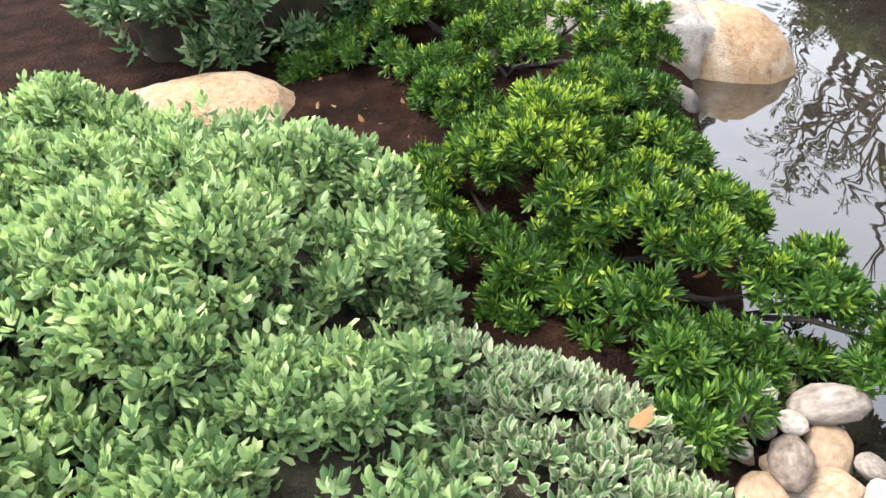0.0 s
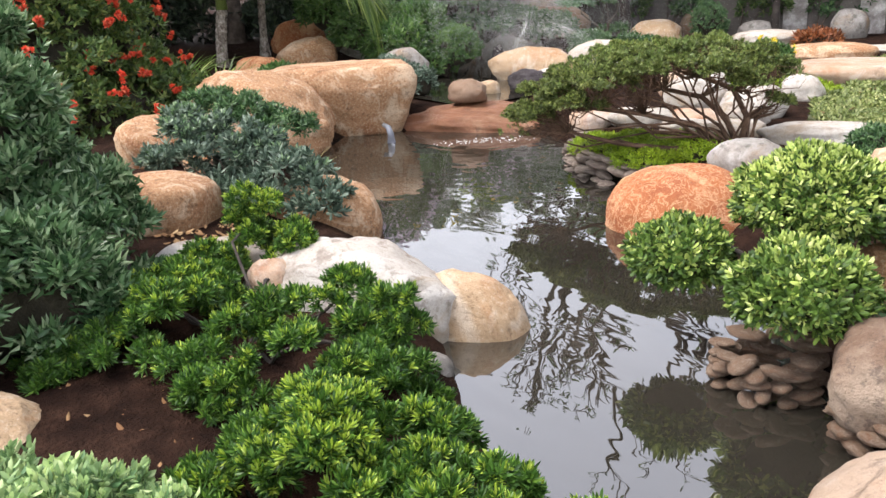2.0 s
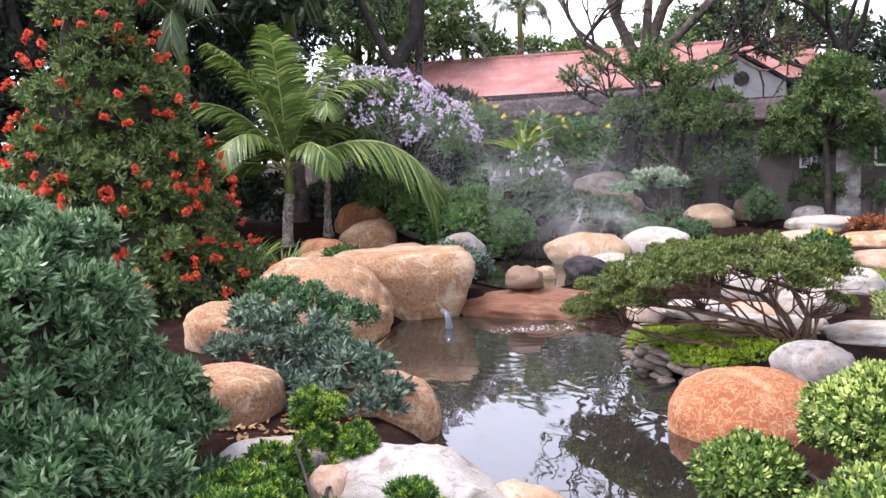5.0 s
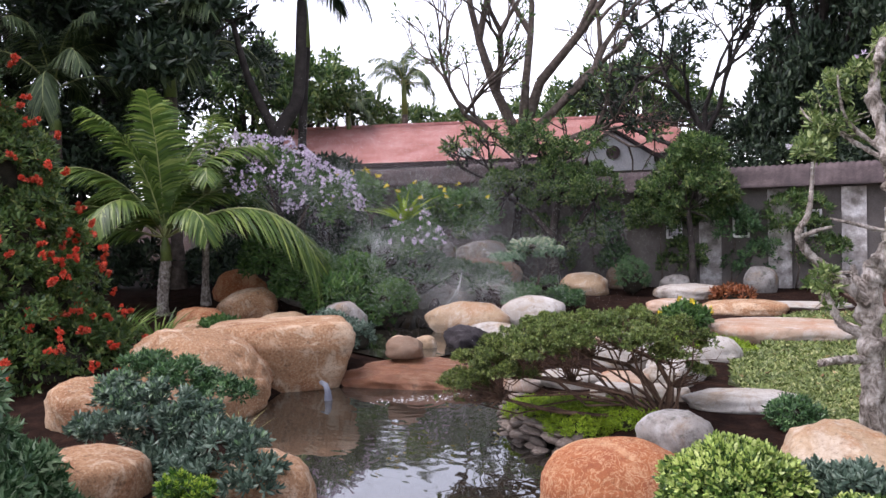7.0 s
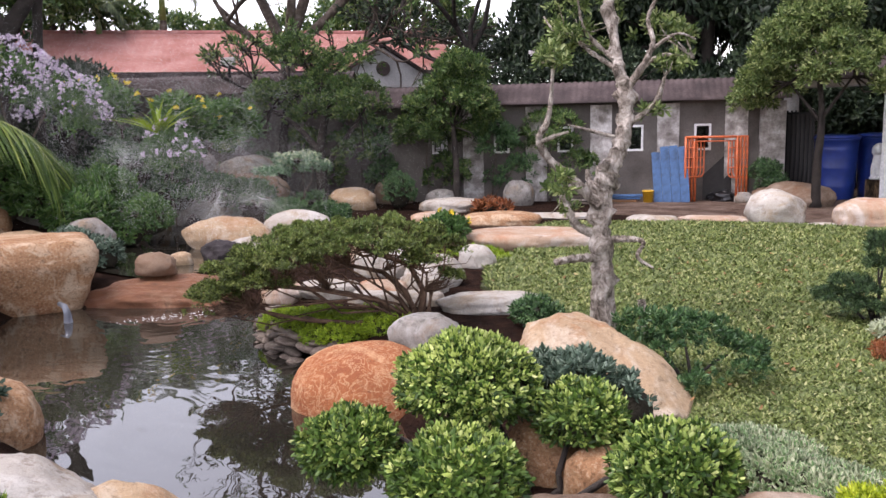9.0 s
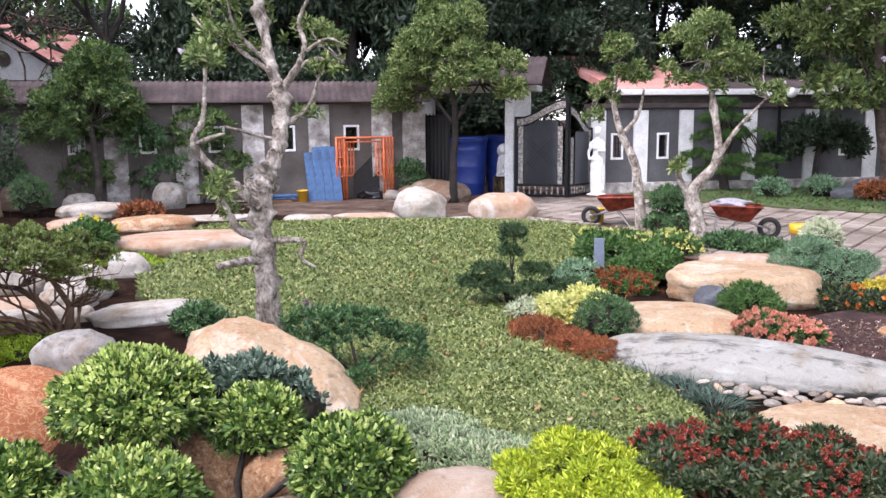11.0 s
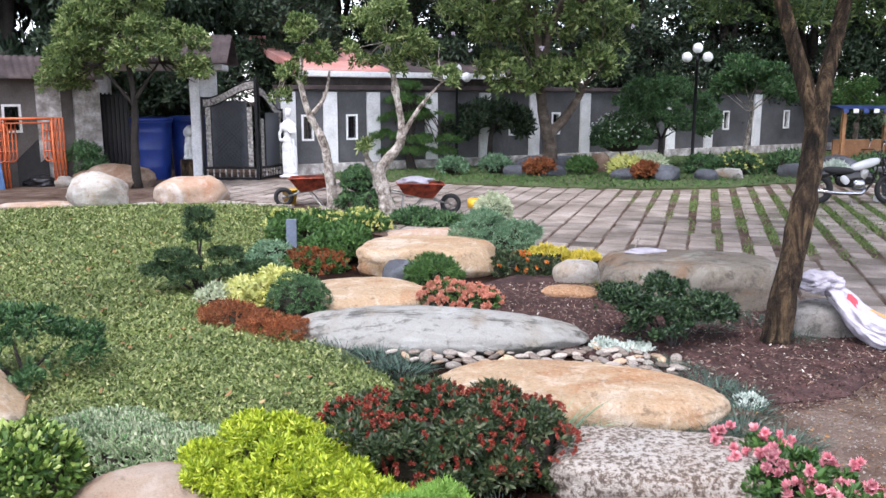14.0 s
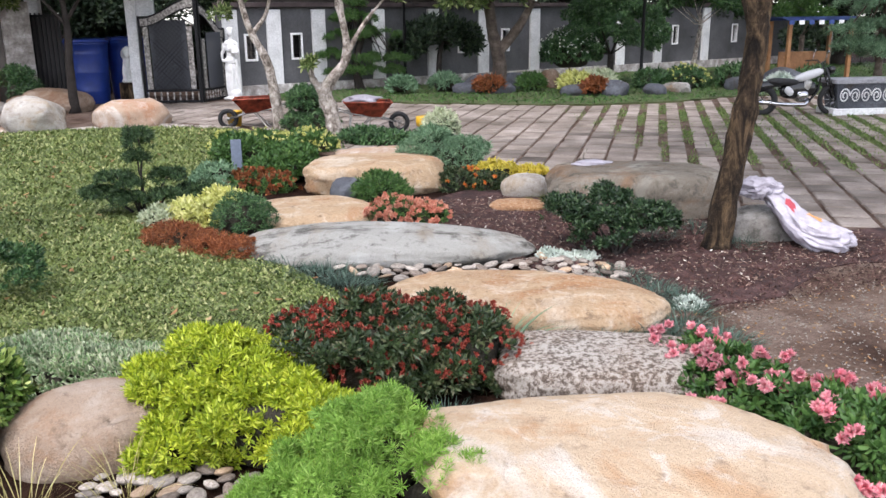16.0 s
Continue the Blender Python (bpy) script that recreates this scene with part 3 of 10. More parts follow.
rock(-14.7, 4.6, 0.1, 0.9, 0.7, 0.36, 70, ROCK_TAN, "low tan boulder under the palms", 25)
rock(-14.0, 3.0, 0.0, 1.1, 0.9, 0.55, 80, ROCK_ORANGE, "rust boulder behind the pond", 26)
rock(-9.75, 0.75, -0.02, 0.95, 0.8, 0.56, 60, ROCK_ORANGE, "rust boulder in the planted bank", 27)
rock(-9.0, 1.2, -0.12, 0.6, 0.5, 0.42, 30, ROCK_ORANGE, "small rust boulder in the planted bank", 28)
rock(-8.3, 1.2, -0.15, 0.5, 0.5, 0.4, 80, ROCK_BROWN, "brown stone in the planted bank", 29)
rock(-7.27, 0.43, -0.1, 0.98, 0.85, 0.5, 65, ROCK_ORANGE, "rounded orange-tan boulder in the bank", 30, 2.8, 0.06)
rock(-6.81, 1.69, -0.45, 0.95, 0.75, 0.72, 65, ROCK_ORANGE, "rounded tan boulder standing in the water", 31, 2.3, 0.05)
rock(-5.85, 0.6, -0.22, 0.95, 0.6, 0.42, 70, ROCK_WHITE, "flat pale boulder half under the shrubs", 32, 2.6)
rock(-4.88, 1.24, -0.42, 1.46, 0.84, 0.75, 52, ROCK_WHITE, "big white boulder with dark streaks at the water", 33, 2.7, 0.10, 5)
rock(-4.55, 1.82, -0.73, 0.95, 0.58, 0.82, 40, ROCK_TAN, "smooth tan boulder standing in the water", 34, 2.2, 0.05, 5)
rock(-5.0, 0.78, -0.16, 0.42, 0.3, 0.42, 10, ROCK_PINK, "small pale pointed stone among the shrubs", 37, 2.4, 0.16)
rock(-3.98, 1.32, -0.35, 0.32, 0.26, 0.24, 40, ROCK_GREY, "grey stone at the water's edge", 36)
rock(-4.2, -1.05, -0.3, 1.15, 0.75, 0.42, 75, ROCK_TAN, "long tan and grey boulder behind the silvery shrub", 37, 2.6, 0.08, 5)
rock(-2.28, 2.98, -0.14, 0.8, 0.72, 0.42, 40, ROCK_MOTTLED_BROWN, "mottled brown boulder resting on stacked stones", 38, 2.6, 0.07, 5)
rock(-3.05, 3.75, -0.1, 0.55, 0.45, 0.42, 10, ROCK_ORANGE, "rust stone under the clipped shrubs", 39)
rock(-2.6, 3.7, -0.1, 0.4, 0.35, 0.38, 80, ROCK_ORANGE, "rust stone under the clipped shrubs", 40)
rock(-1.66, 2.18, -0.5, 0.9, 0.76, 0.66, 30, ROCK_EGG, "rounded tan boulder standing in the pond", 41, 2.4, 0.06, 5)
rock(-1.5, 3.7, -0.12, 0.84, 0.68, 0.43, 15, ROCK_EGG, "rounded egg-shaped tan boulder", 42, 2.2, 0.04, 5)
rock(-5.38, 4.35, -0.55, 1.35, 1.1, 0.79, 40, ROCK_RED, "round rust-red boulder with pale veins, in the water", 43, 2.15, 0.04, 5)
rock(-3.62, 5.12, -0.08, 1.75, 1.0, 0.76, -22, ROCK_TAN, "broad tan boulder sloping down to the lawn", 44, 2.3, 0.08, 5, slope=0.55)
rock(-5.55, 5.2, -0.1, 0.75, 0.55, 0.42, 20, ROCK_GREY, "grey boulder behind the red one", 45)
rock(-8.9, 10.85, -0.05, 2.3, 1.5, 0.32, 35, ROCK_PINK, "flat pink slab along the lawn", 46, 3.2, 0.07, 4, 0.3)
rock(-11.4, 12.9, -0.05, 1.7, 1.1, 0.3, 35, ROCK_ORANGE, "flat rust-coloured slab by the lawn", 47, 3.2, 0.08)
rock(-12.5, 12.1, -0.05, 1.1, 0.9, 0.3, 35, ROCK_PINK, "flat pink slab by the lawn", 48, 3.0)
rock(-14.2, 14.3, -0.05, 1.6, 1.4, 0.34, 35, ROCK_WHITE, "flat pale slab near the wall", 49, 3.0)
rock(-11.2, 14.5, -0.04, 1.9, 1.0, 0.13, 35, ROCK_WHITE, "flat pale path slab", 50, 3.4)
rock(-9.0, 14.75, -0.03, 1.05, 0.6, 0.18, 25, ROCK_WHITE, "flat pale path slab", 51, 3.0)
rock(-8.05, 15.55, -0.03, 1.5, 0.6, 0.16, 20, ROCK_PINK, "flat pale path slab", 52, 3.0)
rock(-7.0, 15.95, -0.05, 1.12, 0.95, 0.72, 15, ROCK_WHITE, "big pale boulder at the end of the lawn", 53, 2.4, 0.09)
rock(-5.4, 16.65, -0.05, 1.5, 0.95, 0.58, 15, ROCK_PINK, "long tan boulder at the end of the lawn", 54, 2.6, 0.07)
rock(-8.0, 19.4, -0.05, 1.7, 1.0, 0.62, 20, ROCK_BROWN, "big brown boulder by the gate", 55, 2.4)
rock(-6.1, 15.9, -0.03, 0.6, 0.4, 0.12, 10, ROCK_WHITE, "flat pale edging stone", 56)
rock(-4.6, 16.0, -0.03, 0.8, 0.4, 0.1, 10, ROCK_WHITE, "flat pale edging stone", 57)
rock(-6.15, 6.75, -0.02, 1.25, 0.55, 0.22, 40, ROCK_WHITE, "flat white slab at the lawn's edge", 58, 3.0, 0.1)
rock(-8.2, 6.1, -0.05, 0.8, 0.5, 0.26, 40, ROCK_WHITE, "flat white stone behind the spreading bonsai", 180, 3.0, 0.1)
rock(-7.75, 6.5, -0.05, 0.7, 0.5, 0.22, 30, ROCK_PINK, "flat pinkish stone behind the spreading bonsai", 181, 3.0, 0.1)
rock(-7.35, 6.15, -0.05, 0.75, 0.4, 0.2, 35, ROCK_WHITE, "flat white stone behind the spreading bonsai", 182, 3.0, 0.1)
rock(-7.0, 6.5, -0.05, 0.6, 0.4, 0.2, 45, ROCK_WHITE, "flat white stone behind the spreading bonsai", 183, 3.0, 0.1)
rock(-8.7, 5.75, -0.1, 0.6, 0.4, 0.28, 30, ROCK_PINK, "flat pinkish stone on the bank under the bonsai", 184, 2.8, 0.1)
rock(-7.5, 7.0, -0.05, 0.6, 0.45, 0.36, 20, ROCK_WHITE, "white stone beside the bonsai", 185, 2.6, 0.1)
rock(-8.2, 8.75, -0.05, 0.55, 0.45, 0.38, 10, ROCK_WHITE, "rounded white stone by the lawn", 59)
rock(-7.7, 7.4, -0.05, 0.8, 0.6, 0.45, 60, ROCK_WHITE, "white boulder behind the spreading bonsai", 60)
rock(-8.8, 7.5, -0.05, 0.9, 0.7, 0.5, 20, ROCK_WHITE, "white boulder behind the spreading bonsai", 61)
rock(-9.6, 8.0, -0.05, 0.8, 0.6, 0.4, 50, ROCK_PINK, "pink boulder behind the spreading bonsai", 62)
rock(-16.4, 13.0, -0.05, 1.25, 0.9, 0.6, 35, ROCK_TAN, "tan boulder near the wall", 63)
rock(-16.6, 14.6, 0.0, 1.1, 0.8, 0.72, 35, ROCK_BROWN, "brown boulder near the wall", 64)
rock(-13.6, 16.1, -0.05, 0.8, 0.7, 0.68, 35, ROCK_GREY, "grey round boulder against the wall", 65, 2.2, 0.05)
rock(-15.2, 14.9, 0.0, 0.8, 0.6, 0.42, 35, ROCK_GREY, "grey boulder near the wall", 66)
rock(-18.4, 11.3, 0.1, 2.1, 1.2, 0.85, 60, ROCK_BROWN, "big brown boulder behind the upper pool", 67)
rock(-19.5, 12.0, 0.4, 1.5, 1.0, 0.95, 60, ROCK_GREY, "grey boulder behind the upper pool", 68)
rock(-20.4, 11.0, 0.5, 1.2, 1.0, 1.0, 60, ROCK_GREY, "grey boulder behind the upper pool", 69)
rock(-17.6, 8.9, 0.55, 0.9, 0.6, 1.1, 60, ROCK_GREY, "upright grey boulder behind the pool", 70)
# ---- stepping slabs and boulders of the path ----
rock(0.9, 3.15, -0.08, 1.9, 1.25, 0.36, -12, ROCK_CREAM, "huge flat tan stepping boulder with pale patches", 80, 2.5, 0.075, 5, 0.25)
rock(1.12, 4.24, -0.06, 1.34, 0.82, 0.28, -10, ROCK_MOTTLED, "flat mottled grey-brown stepping stone", 81, 2.8, 0.07, 5, 0.3)
rock(0.78, 5.42, -0.06, 2.0, 0.95, 0.26, -10, ROCK_TAN, "long flat tan stepping stone", 82, 2.6, 0.05, 5, 0.3)
rock(-0.2, 7.0, -0.06, 2.6, 1.05, 0.32, -6, ROCK_WHALE, "long grey whale-backed stepping stone", 83, 2.0, 0.06, 5)
rock(-0.98, 8.4, -0.05, 1.3, 1.25, 0.2, 20, ROCK_TAN, "flat tan stepping stone", 84, 2.8, 0.07, 4, 0.3)
rock(-0.38, 10.1, -0.05, 1.7, 1.35, 0.38, -8, ROCK_TAN, "thick blocky tan stepping boulder", 85, 3.6, 0.06, 5, 0.25)
rock(-0.3, 12.2, -0.04, 1.6, 0.9, 0.2, -5, ROCK_PINK, "thin tan slab behind the trees", 86, 3.0)
rock(-0.66, 9.2, -0.04, 0.46, 0.36, 0.32, 10, ROCK_SLATE, "small blue-grey stone by the slab", 87)
rock(1.32, 9.3, -0.03, 0.55, 0.4, 0.3, 0, ROCK_WHITE, "small white boulder in the mulch", 88, 2.2, 0.05)
rock(1.15, 8.62, -0.03, 0.6, 0.4, 0.14, -5, ROCK_ORANGE, "flat orange stone in the mulch", 89)
rock(2.4, 8.5, -0.06, 1.95, 1.15, 0.52, -6, ROCK_DUN, "long grey-brown boulder beside the paving", 90, 3.4, 0.06, 5, 0.2)
rock(3.25, 7.3, -0.03, 0.75, 0.6, 0.34, 5, ROCK_GREY, "grey boulder under the sack", 91)
# rocks of the far bed
for k, (x, y, w, h, m) in enumerate([(1.6, 22.6, 0.9, 0.32, ROCK_SLATE), (2.4, 22.4, 0.9, 0.3, ROCK_SLATE), (2.0, 23.4, 1.1, 0.5, ROCK_SLATE), (2.9, 23.6, 0.8, 0.5, ROCK_SLATE), (4.3, 21.6, 1.0, 0.3, ROCK_SLATE),
                                     (5.2, 21.3, 1.0, 0.42, ROCK_SLATE), (6.3, 21.5, 0.9, 0.3, ROCK_SLATE), (4.0, 24.0, 0.9, 0.55, ROCK_BROWN), (8.9, 22.2, 1.2, 0.4, ROCK_SLATE), (10.1, 22.6, 1.3, 0.6, ROCK_SLATE), (7.0, 21.9, 0.8, 0.3, ROCK_GREY)]):
    rock(x, y, 0.0, w, w * 0.7, h, 13 * k, m, "dark blue-grey rock of the raised bed", 100 + k, 2.8, 0.1, 3, group="rocks of the raised bed")

# ---- boundary walls ----


def frame_at(x, y, angle, z=0.0):
    return Matrix.Translation((x, y, z)) @ Matrix.Rotation(angle, 4, "Z")


def wall_run(name, origin, angle, s0, s1, height, openings, thick=0.22):
    """A wall along its own x axis with rectangular openings (s, z0, width, height) cut through."""
    wall = new(name)
    wall.matrix_world = frame_at(*origin, angle)
    tagged(wall, "grey rendered boundary wall with small framed openings", "wall", kind="structure")
    cuts = sorted(openings)
    bm = bmesh.new()
    at = s0
    for s, z0, w, h in cuts:
        box(bm, at, s - w / 2, 0, thick, -0.1, height)
        box(bm, s - w / 2, s + w / 2, 0, thick, -0.1, z0)
        box(bm, s - w / 2, s + w / 2, 0, thick, z0 + h, height)
        at = s + w / 2
    box(bm, at, s1, 0, thick, -0.1, height)
    part("wall_face", bm, RENDER_COOL if name == "wall_east" else RENDER_GREY, wall)
    for s, z0, w, h in cuts:
        b = bmesh.new()
        t = 0.055
        box(b, s - w / 2 - t, s - w / 2, -0.03, thick * 0.6, z0 - t, z0 + h + t, 0.006)
        box(b, s + w / 2, s + w / 2 + t, -0.03, thick * 0.6, z0 - t, z0 + h + t, 0.006)
        box(b, s - w / 2, s + w / 2, -0.03, thick * 0.6, z0 - t, z0, 0.006)
        box(b, s - w / 2, s + w / 2, -0.03, thick * 0.6, z0 + h, z0 + h + t, 0.006)
        part("window_frame", b, WHITE_TRIM, wall, "white moulded frame")
        g = bmesh.new()
        for k in range(3):
            x = s - w / 2 + w * (k + 0.5) / 3
            tube(g, [(x, thick * 0.4, z0), (x, thick * 0.4, z0 + h)], 0.009, 6)
        for k in range(4):
            z = z0 + h * (k + 0.5) / 4
            tube(g, [(s - w / 2, thick * 0.4, z), (s + w / 2, thick * 0.4, z)], 0.007, 6)
        part("grille", g, IRON, wall)
    return wall


N_ANGLE = math.atan2(4.1, 5.9)
north = wall_run("wall_north", (-16.2, 15.5), N_ANGLE, -16.0, 8.35, 2.5, [(s, 1.32, 0.3, 0.55) for s in (7.0, 5.35, 3.6, 1.95, 0.3)])
for s in (7.8, 6.16, 4.5, 2.85, 1.2):
    part("pilaster", boxed(s - 0.27, s + 0.27, -0.07, 0.0, -0.1, 2.45, bevel=0.01), PLASTER_STAINED, north, "peeling whitewashed pilaster")
part("end_pillar", boxed(8.35, 8.95, -0.12, 0.34, -0.1, 2.45, bevel=0.015), PLASTER_STAINED, north, "flaking white pillar")


def tiled_coping(name, length, half, z, rise, pitch=0.16, mat=None):
    """A small two-sided tile roof: rounded cover tiles over a solid core."""
    nx = int(length / pitch) * 6
    u = np.linspace(0, length, nx + 1)
    rows = []
    bumps = 0.03 * np.abs(np.sin(np.pi * u / pitch))
    lines = [(-half, z), (-half, z + 0.05), (-half * 0.66, z + 0.05 + rise * 0.33), (-half * 0.66, z + 0.075 + rise * 0.33), (-half * 0.33, z + 0.075 + rise * 0.66), (-half * 0.33, z + 0.1 + rise * 0.66), (0, z + 0.1 + rise), (half, z + 0.05), (half, z)]
    for k, (yy, zz) in enumerate(lines):
        b = bumps if 0 < k < len(lines) - 1 else bumps * 0
        rows.append(np.stack([u, np.full_like(u, yy), zz + b], 1))
    v = np.concatenate(rows)
    n = nx + 1
    i = (np.arange(len(lines) - 1)[:, None] * n + np.arange(nx)[None, :]).ravel()
    q = np.stack([i, i + 1, i + n + 1, i + n], 1)
    return mesh_fast(name, v, q.ravel(), 4, mat or TILE_DARK, False)


c = part("coping", tiled_coping("coping", 11.0, 0.5, 2.5, 0.42), None, north, "weathered dark brown tile coping")
c.location = (-2.0, 0.1, 0.0)
part("raised_wall", boxed(-16.0, -2.0, 0.0, 0.22, 2.5, 2.98), RENDER_GREY, north)
c = part("coping", tiled_coping("coping", 14.0, 0.5, 2.98, 0.42), None, north, "weathered dark brown tile coping")
c.location = (-16.0, 0.1, 0.0)

E_ANGLE = math.atan2(10.05, 15.8)
east = wall_run("wall_east", (-4.5, 22.6), E_ANGLE, -0.4, 26.0, 2.3, [(s, 0.98, 0.24, 0.6) for s in (0.42, 1.74, 7.3, 9.0, 17.1, 20.6)])
for s in (-0.13, 1.08, 2.4, 4.3, 6.2, 8.1, 10.2, 12.2, 14.2, 16.15, 18.8, 22.0):
    part("pilaster", boxed(s - 0.2, s + 0.2, -0.08, 0.0, 0.0, 2.24, bevel=0.01), PLASTER_WHITE, east, "white painted pilaster")
part("cap", boxed(-0.4, 26.0, -0.14, 0.36, 2.3, 2.42, bevel=0.015), TILE_DARK, east, "dark wall cap")
part("plinth", boxed(-0.4, 26.0, -0.1, 0.0, -0.05, 0.3, bevel=0.01), PLASTER_STAINED, east, "low stained plinth")

# long dark eaves of a building close behind the east wall
lean = thing("outbuilding", frame_at(-4.2, 24.2, E_ANGLE), "low outbuilding with dark brown eaves behind the wall", "building")
part("wall", boxed(0.3, 7.5, 0.3, 4.0, 0, 2.7), RENDER_GREY, lean)
b = bmesh.new()
vs = [b.verts.new(p) for p in ((-0.6, -0.7, 2.62), (2.2, -0.7, 2.62), (2.2, 4.6, 3.9), (-0.6, 4.6, 3.9), (-0.6, -0.7, 2.85), (2.2, -0.7, 2.85), (2.2, 4.6, 4.1), (-0.6, 4.6, 4.1))]
for f in ((3, 2, 1, 0), (4, 5, 6, 7), (0, 1, 5, 4), (1, 2, 6, 5), (2, 3, 7, 6), (3, 0, 4, 7)):
    b.faces.new([vs[i] for i in f])
part("roof", b, TILE_RED, lean, "red tiled roof")
b = bmesh.new()
vs = [b.verts.new(p) for p in ((2.2, -0.7, 2.62), (8.0, -0.7, 2.62), (8.0, 4.6, 3.6), (2.2, 4.6, 3.6), (2.2, -0.7, 2.8), (8.0, -0.7, 2.8), (8.0, 4.6, 3.8), (2.2, 4.6, 3.8))]
for f in ((3, 2, 1, 0), (4, 5, 6, 7), (0, 1, 5, 4), (1, 2, 6, 5), (2, 3, 7, 6), (3, 0, 4, 7)):
    b.faces.new([vs[i] for i in f])
part("lower_roof", b, TILE_DARK, lean, "dark brown tiled lower roof")
part("gutter", boxed(-0.6, 8.0, -0.86, -0.7, 2.66, 2.82, bevel=0.03), WHITE_TRIM, lean, "pale grey gutter")
part("fascia", boxed(-0.6, 8.0, -0.72, -0.66, 2.3, 2.64), BARK_DARK, lean, "dark brown fascia board")


# ---- gateway ----
GATE_GOLD = surface("pale_worn_scrollwork", (0.03, 0.028, 0.026), (0.26, 0.24, 0.22), (0.56, 0.53, 0.5), 16.0, 60.0, 0.6, 0.8, 0.012, random_amount=0.1)


def gate_leaf(name, m, width, z_low, z_high, label):
    g = thing(name, m, label, "gate", "gate leaves")
    part("hinge_stile", boxed(0.0, 0.06, -0.03, 0.03, 0.03, z_low + 0.05, bevel=0.006), IRON, g)
    part("lock_stile", boxed(width - 0.07, width, -0.04, 0.04, 0.0, z_high + 0.1, bevel=0.006), IRON, g)
    n = 14
    top = [(0.06 + (width - 0.13) * k / n, 0, z_low + (z_high - z_low) * (0.5 - 0.5 * math.cos(math.pi * k / n))) for k in range(n + 1)]
    b = bmesh.new()
    tube(b, top, 0.022, 8)
    tube(b, [(x, y, z - 0.2) for x, y, z in top], 0.018, 8)
    part("top_rail", b, IRON, g)
    b = bmesh.new()
    for (x0, _, z0), (x1, _, z1) in zip(top, top[1:]):
        v = [b.verts.new(p) for p in ((x0, -0.015, z0 - 0.19), (x1, -0.015, z1 - 0.19), (x1, -0.015, z1 - 0.02), (x0, -0.015, z0 - 0.02), (x0, 0.015, z0 - 0.19), (x1, 0.015, z1 - 0.19), (x1, 0.015, z1 - 0.02), (x0, 0.015, z0 - 0.02))]
        for f in ((0, 1, 2, 3), (7, 6, 5, 4), (0, 4, 5, 1), (3, 2, 6, 7)):
            b.faces.new([v[i] for i in f])
    part("crest_panel", b, GATE_GOLD, g, "cast scrollwork crest panel")
    for x in (0.1, width - 0.27):
        part("scroll_panel", boxed(x, x + 0.13, -0.015, 0.015, 0.36, z_low - 0.2, bevel=0.01), GATE_GOLD, g, "cast scrollwork side panel")
    part("mid_rail", boxed(0.06, width - 0.07, -0.02, 0.02, 0.3, 0.35, bevel=0.005), IRON, g)
    part("bottom_rail", boxed(0.06, width - 0.07, -0.02, 0.02, 0.03, 0.09, bevel=0.005), IRON, g)
    b = bmesh.new()
    for k in range(9):
        x = 0.1 + (width - 0.2) * k / 8
        lathe(b, [(0.012, 0.09), (0.03, 0.14), (0.014, 0.19), (0.03, 0.25), (0.012, 0.3)], 8, (x, 0, 0))
    part("baluster_row", b, GATE_GOLD, g, "row of small cast balusters")
    b = bmesh.new()
    x0, x1, z0, z1 = 0.25, width - 0.29, 0.36, z_low - 0.05
    step = 0.11
    for k in range(-int((z1 - z0) / step), int((x1 - x0) / step) + 1):
        for sgn in (1, -1):
            xa = x0 + k * step if sgn > 0 else x1 - k * step
            pts = []
            for t in np.linspace(0, z1 - z0, 12):
                x = xa + sgn * t
                if x0 <= x <= x1:
                    pts.append((x, 0.012 * sgn, z0 + t))
            if len(pts) > 1:
                tube(b, [pts[0], pts[-1]], 0.008, 5)
    part("lattice", b, IRON, g)
    part("backing_sheet", boxed(x0, x1, 0.03, 0.045, z0, z1), plain("smoked_sheet", (0.03, 0.034, 0.045), 0.35), g, "dark blue-grey backing sheet")
    return g


gate_leaf("gate_leaf", frame_at(-6.5, 21.1, 0.0), 1.42, 2.05, 2.5, "ornate black iron gate leaf standing open")
gate_leaf("gate_leaf", frame_at(-4.72, 22.3, math.radians(-108)), 1.22, 1.75, 2.35, "ornate black iron gate leaf")
gateway = thing("gateway", frame_at(-6.9, 21.3, 0.12), "white gateway with a dark tiled roof", "gateway")
part("post", boxed(0.1, 0.34, -0.2, 0.05, 0, 2.75, bevel=0.012), PLASTER_WHITE, gateway)
part("post", boxed(-2.3, -2.0, 0.3, 0.6, 0, 2.75, bevel=0.012), PLASTER_WHITE, gateway)
part("beam", boxed(-2.4, 0.95, -0.3, 0.7, 2.75, 2.9, bevel=0.012), PLASTER_WHITE, gateway)
part("beam_end", boxed(0.34, 0.75, -0.1, 0.06, 2.1, 2.75, bevel=0.01), PLASTER_WHITE, gateway)
cv = part("roof", tiled_coping("roof", 3.7, 1.0, 2.9, 0.62), None, gateway, "dark brown tiled gate roof")
cv.location = (-2.55, 0.2, 0)
# iron fence panel between wall and gateway
fence = thing("iron_fence", frame_at(-9.15, 20.9, 0.12), "black iron fence panel beside the gate", "fence")
for k in range(9):
    part("bar", boxed(0.1 * k, 0.1 * k + 0.035, -0.015, 0.015, 0.02, 2.2), IRON, fence)
part("rail", boxed(-0.02, 0.88, -0.02, 0.02, 2.1, 2.16), IRON, fence)
part("rail", boxed(-0.02, 0.88, -0.02, 0.02, 0.15, 0.21), IRON, fence)
part("panel", boxed(0.0, 0.86, 0.03, 0.05, 0.1, 2.1), plain("rusty_sheet", (0.03, 0.026, 0.026), 0.7), fence)

